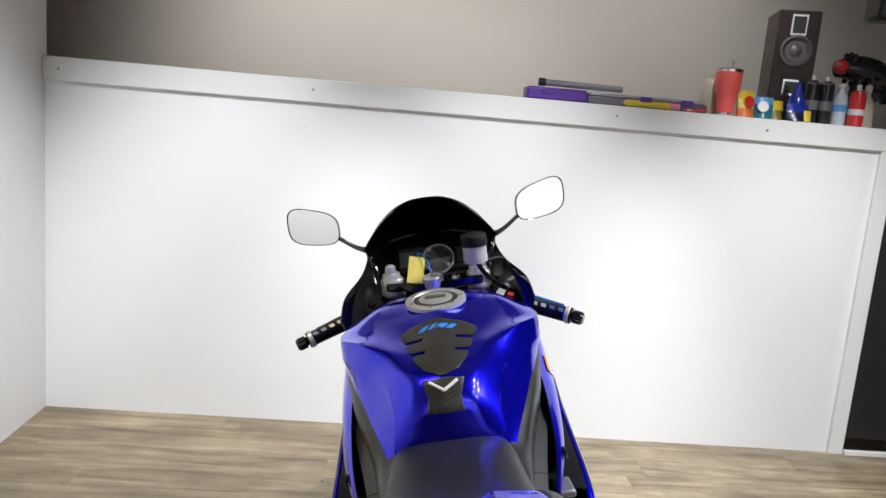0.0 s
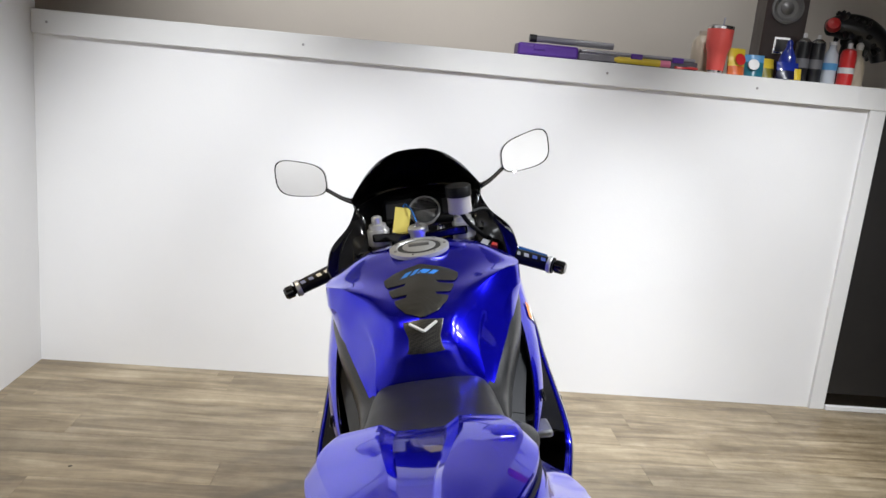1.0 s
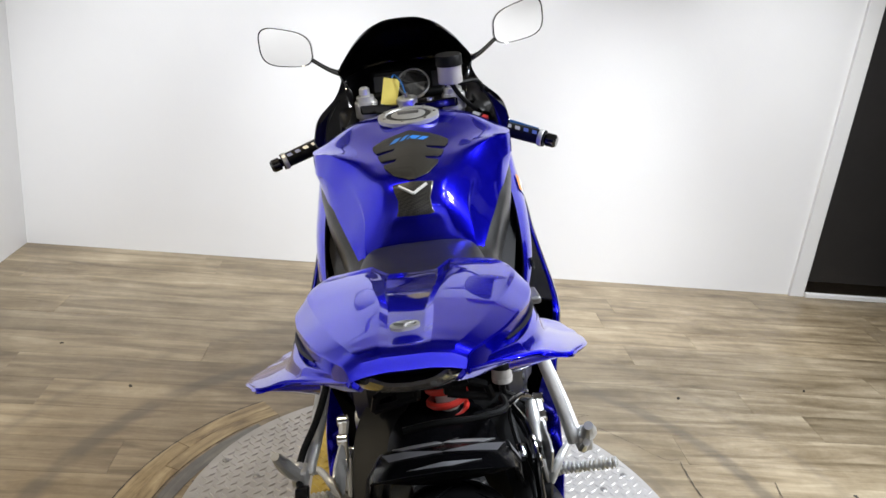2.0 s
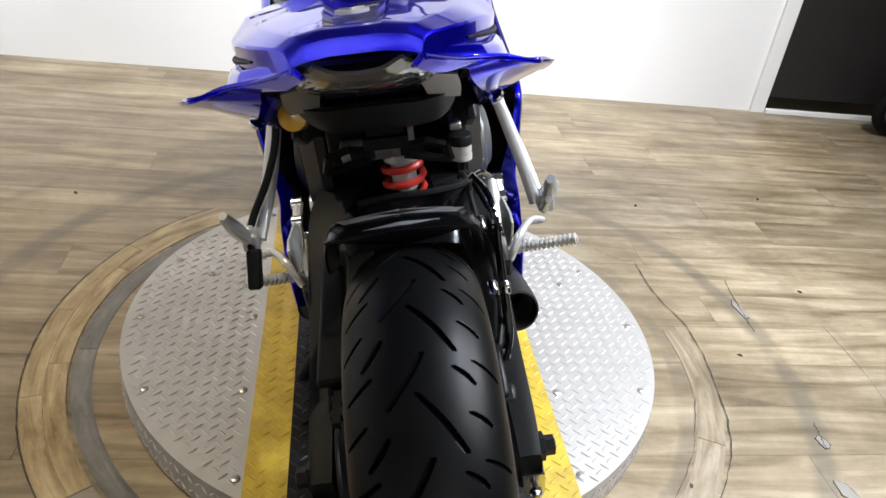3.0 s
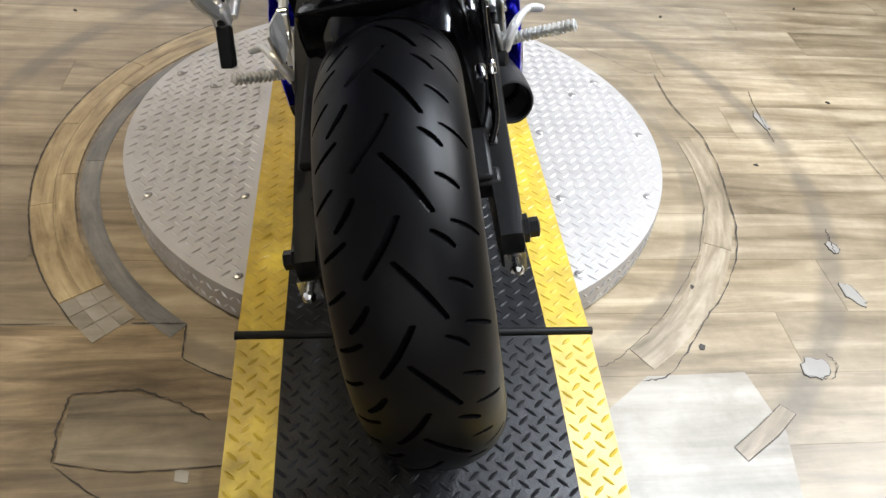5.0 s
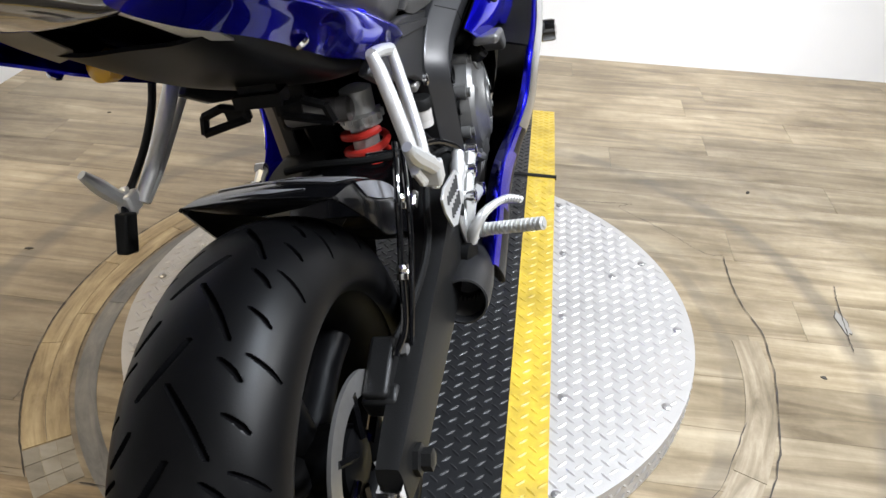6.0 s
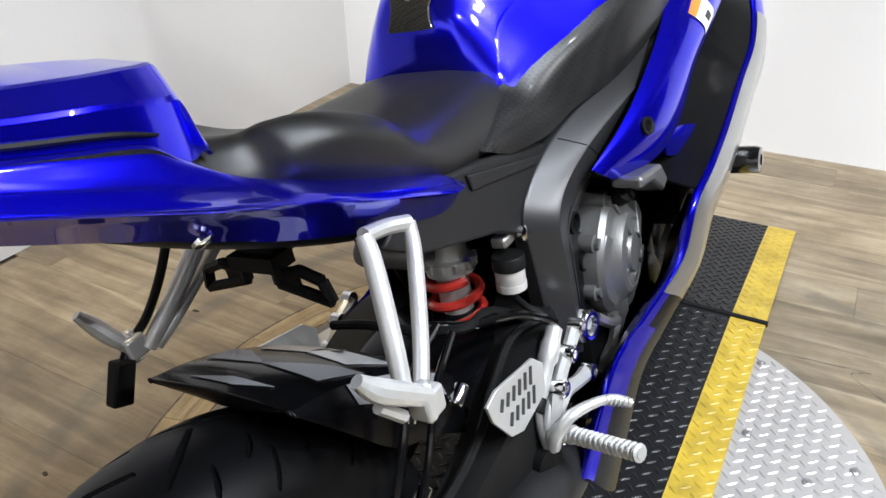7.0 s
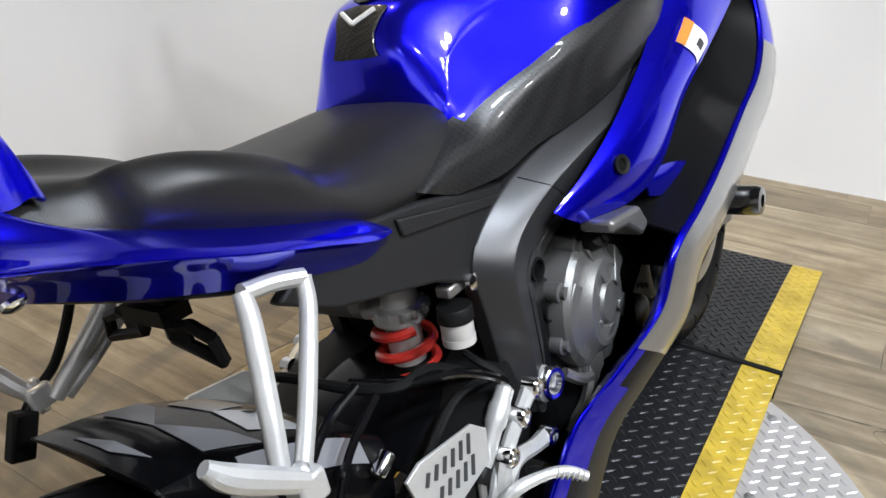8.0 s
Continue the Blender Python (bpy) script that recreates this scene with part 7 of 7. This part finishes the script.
def vessel(name, x, y, profile, mat, label, category, extras=(), seg=26):
    """A turned bottle, can or cup, with turned parts of other materials."""
    ob = thing(name, (x, y, TOP), label, category)
    bm = bmesh.new()
    lathe(bm, profile, (0, 0, 0), (0, 0, 1), seg)
    part("body", bm, mat, ob)
    for nm, pr, mt in extras:
        bm = bmesh.new()
        lathe(bm, pr, (0, 0, 0), (0, 0, 1), seg)
        part(nm, bm, mt, ob)
    return ob


P_TEAL = material("teal_film", (0.02, 0.16, 0.22), 0.3, grain=0.3, grain_size=40)
P_OLIVE = material("olive_film", (0.22, 0.19, 0.03), 0.35, grain=0.3, grain_size=40)
P_NAVY = material("navy_film", (0.006, 0.008, 0.035), 0.3, grain=0.4, grain_size=40)
tumbler = vessel("tumbler", 1.142, 2.50, [(0.034, 0.012), (0.036, 0.012), (0.040, 0.06), (0.042, 0.085), (0.050, 0.105), (0.053, 0.115), (0.055, 0.182), (0.054, 0.184)], P_CORAL, "coral insulated steel tumbler with clear lid and straw", "tumbler",
                 [("base", [(0.030, 0), (0.033, 0.002), (0.034, 0.012)], CHROME), ("rim", [(0.054, 0.184), (0.055, 0.195), (0.052, 0.198), (0.030, 0.199)], CHROME)])
bm = bmesh.new()
tube(bm, [(0.012, 0.01, 0.195), (0.016, 0.012, 0.235)], 0.004, 8)
part("straw", bm, P_CLEAR, tumbler)
vessel("white_bottle", 1.108, 2.60, [(0.040, 0), (0.042, 0.005), (0.042, 0.13), (0.030, 0.15), (0.018, 0.16), (0.018, 0.18)], P_BEIGE, "plain cream plastic bottle", "bottle")


def pouch(name, x, y, w, h, mats, label, turn=0.0):
    """A crumpled snack pouch that stands on its bottom edge, with bands of colour."""
    ob = thing(name, label=label, category="pouch", m=Matrix.Translation((x, y, TOP)) @ pose(0, 0, 0, -8, 0, turn))
    r = random.Random(int(x * 1000))
    for k, mt in enumerate(mats):
        z0, z1 = h * k / len(mats), h * (k + 1) / len(mats)
        bm = bmesh.new()
        for face in (-1, 1):
            g = np.array([[(u * w / 2, face * (0.022 * (1 - u * u) * (1 - 0.75 * (z0 + (z1 - z0) * v) / h) + 0.002 + r.uniform(0, 0.003)), z0 + (z1 - z0) * v) for v in np.linspace(0, 1, 5)] for u in np.linspace(-1, 1, 9)])
            add_grid(bm, g)
        part("wrap" if k == 0 else "band", bm, mt, ob, solid=0.001)
    return ob


yellow_pack = pouch("snack_pouch", 1.245, 2.52, 0.085, 0.115, (P_ORANGE, P_YELLOW, P_YELLOW), "yellow and orange snack pouch", 15)
bm = bmesh.new()
lathe(bm, [(0.026, 0), (0.025, 0.002), (0.0, 0.0025)], (0.004, -0.024, 0.066), (0, -1, 0.15), 20)
part("round_print", bm, P_RED, yellow_pack, "round red print")
blue_pack = pouch("snack_pouch", 1.325, 2.53, 0.086, 0.095, (P_TEAL, P_TEAL, P_SKY), "teal and blue snack pouch with pale print", -10)
bm = bmesh.new()
lathe(bm, [(0.024, 0), (0.023, 0.002), (0.0, 0.0025)], (-0.004, -0.026, 0.050), (0, -1, 0.15), 20)
part("round_print", bm, WHITE_PRINT, blue_pack, "pale round print")
pouch("snack_pouch", 1.395, 2.54, 0.075, 0.085, (P_OLIVE, P_YELLOW), "small olive and yellow snack pouch", 20)
pouch("snack_pouch", 1.50, 2.49, 0.05, 0.05, (P_YELLOW,), "small yellow pouch lying by the bottles", 0)
pouch("snack_pouch", 1.462, 2.49, 0.10, 0.075, (P_NAVY, P_BLUE), "dark navy pouch in front of the blue bottle", 5)
vessel("blue_bottle", 1.472, 2.53, [(0.036, 0), (0.038, 0.004), (0.040, 0.06), (0.034, 0.10), (0.022, 0.125), (0.014, 0.14), (0.014, 0.15)], P_BLUE, "dark blue detailing bottle", "bottle", [("cap", [(0.015, 0.15), (0.012, 0.165), (0.006, 0.172)], P_BLUE)])
for x in (1.545, 1.610):
    vessel("spray_can", x, 2.55, [(0.030, 0), (0.032, 0.004), (0.032, 0.165), (0.029, 0.175), (0.016, 0.185)], P_BLACK, "tall black aerosol spray can", "spray can",
           [("shoulder", [(0.031, 0.17), (0.029, 0.176), (0.014, 0.188)], CHROME), ("nozzle", [(0.008, 0.188), (0.008, 0.205), (0.004, 0.208)], WHITE_PRINT), ("label_print", [(0.0324, 0.06), (0.0324, 0.10)], GREY_PRINT)])
vessel("water_bottle", 1.668, 2.53, [(0.030, 0), (0.032, 0.01), (0.030, 0.05), (0.032, 0.09), (0.028, 0.13), (0.014, 0.155), (0.014, 0.17)], P_WATER, "clear plastic water bottle", "bottle", [("label_print", [(0.0318, 0.06), (0.0322, 0.09)], P_SKY), ("cap", [(0.016, 0.168), (0.016, 0.182)], WHITE_PRINT)])
vessel("red_can", 1.728, 2.50, [(0.030, 0), (0.033, 0.004), (0.033, 0.13), (0.028, 0.148), (0.015, 0.156)], P_RED, "red aerosol can with white nozzle", "spray can", [("nozzle", [(0.010, 0.156), (0.010, 0.178), (0.005, 0.182)], WHITE_PRINT), ("label_print", [(0.0335, 0.05), (0.0335, 0.075)], WHITE_PRINT)])
vessel("spray_bottle", 1.795, 2.54, [(0.034, 0), (0.036, 0.004), (0.034, 0.09), (0.018, 0.13), (0.013, 0.14), (0.013, 0.16)], P_BEIGE, "beige trigger spray bottle", "bottle", [("trigger", [(0.014, 0.158), (0.016, 0.18), (0.008, 0.19)], WHITE_PRINT)])

# speaker, turned a little away
speaker = thing("speaker", label="dark walnut bookshelf speaker standing on the ledge", category="speaker", m=Matrix.Translation((1.520, 2.76, TOP)) @ pose(0, 0, 0, 0, 0, -14))
bm = bmesh.new()
box(bm, (0, 0.01, 0.247), (0.18, 0.24, 0.494))
part("cabinet", bm, WALNUT, speaker, bevel=0.004)
for z, r in ((0.318, 0.068),):
    bm = bmesh.new()
    lathe(bm, [(r, 0), (r, 0.012), (r * 0.86, 0.014), (r * 0.80, 0.006), (r * 0.45, -0.008), (r * 0.40, 0.004), (r * 0.2, 0.014), (0, 0.016)], (0.0, -0.111, z), (0, -1, 0), 36)
    part("woofer", bm, GREY_TUBE, speaker, "grey cone with silver ring")
for z, h in ((0.430, 0.095), (0.155, 0.075)):
    bm = bmesh.new()
    box(bm, (0, -0.111, z), (0.070, 0.008, h))
    fr = part("tweeter_frame", bm, CHROME, speaker, bevel=0.002)
    bm = bmesh.new()
    box(bm, (0, -0.116, z), (0.052, 0.006, h - 0.022))
    part("tweeter", bm, P_BLACK, fr)

# fuzzy black bundle with a red cap, its tool-like handle and base invented
tool = thing("fuzzy_black_bundle", (1.80, 2.66, TOP), "fuzzy black bundle with red cap behind the cans", "power tool")
bm = bmesh.new()
tube(bm, [(-0.10, 0, 0.255), (-0.03, 0, 0.265), (0.06, 0, 0.25), (0.14, -0.01, 0.20), (0.17, -0.01, 0.13)], [0.036, 0.056, 0.066, 0.058, 0.042], 16)
shag = random.Random(12)
for k in range(70):
    q = shag.random()
    at = Vector((-0.06 + 0.22 * q, shag.uniform(-0.03, 0.03), 0.262 - 0.10 * q * q))
    a = shag.uniform(0, math.tau)
    d = Vector((0.25 * shag.uniform(-1, 1), math.cos(a), math.sin(a))).normalized()
    tube(bm, [at + d * 0.03, at + d * 0.062, at + d * 0.070 + Vector((0, 0, -0.008))], [0.014, 0.012, 0.006], 6)
tube(bm, [(0.02, 0, 0.25), (0.0, 0, 0.15), (-0.01, 0, 0.02)], [0.032, 0.026, 0.030], 12)
box(bm, (-0.01, 0, 0.03), (0.09, 0.08, 0.06))
part("body", bm, P_BLACK, tool)
bm = bmesh.new()
lathe(bm, [(0.032, 0), (0.034, 0.01), (0.026, 0.032), (0, 0.04)], (-0.09, -0.02, 0.26), (-0.4, -0.8, 0.3), 20)
part("cap", bm, P_RED, tool, "red cap")
# black box of unknown use, the rod that holds it up is added
hung = thing("hung_black_box", (1.935, 2.72, 2.03), "small black box hung on an added rod", "speaker")
bm = bmesh.new()
box(bm, (0, 0, 0.02), (0.16, 0.14, 0.13))
part("box_body", bm, P_BLACK, hung, bevel=0.02)
bm = bmesh.new()
box(bm, (0.04, 0, 0.62), (0.02, 0.02, 1.14))
part("bracket", bm, P_BLACK, hung)
wheel_thing = thing("cart_wheel", (2.455, 2.24, 0), "black rubber wheel of a cart at the charcoal panel", "wheel")
bm = bmesh.new()
n = 40
g = np.array([[(math.cos(a) * (0.105 + 0.028 * math.cos(b)), 0.030 * math.sin(b), 0.133 + math.sin(a) * (0.105 + 0.028 * math.cos(b))) for b in np.arange(14) * math.tau / 14] for a in np.arange(n) * math.tau / n])
add_grid(bm, g, wrap_u=True, wrap_v=True)
part("tyre", bm, BLACK_RUBBER, wheel_thing)
bm = bmesh.new()
lathe(bm, [(0.02, -0.02), (0.085, -0.012), (0.085, 0.012), (0.02, 0.02)], (0, 0, 0.133), (0, 1, 0), 28)
part("rim", bm, STEEL, wheel_thing)

# ---- floor planks ----
PW, PL = 0.152, 1.22
bm = bmesh.new()
box(bm, (0, 0, -0.004), (PL - 0.0008, PW - 0.0006, 0.008))
pm = bpy.data.meshes.new("plank")
bm.to_mesh(pm)
bm.free()
pm.materials.append(PLANK)
rng = random.Random(5)
row = 0
y = -3.995
while y < WALL_Y - 0.01:
    wide = min(PW, WALL_Y - y)
    x = LEFT_X - rng.random() * PL
    while x < 4.0:
        a, b = max(x, LEFT_X), min(x + PL, 4.0)
        if b - a > 0.03:
            ob = new("plank", pm)
            ob.location = ((a + b) / 2, y + wide / 2, 0.0)
            ob.scale = ((b - a) / PL, wide / PW, 1.0)
            ob.parent = floor
        x += PL
    y += PW
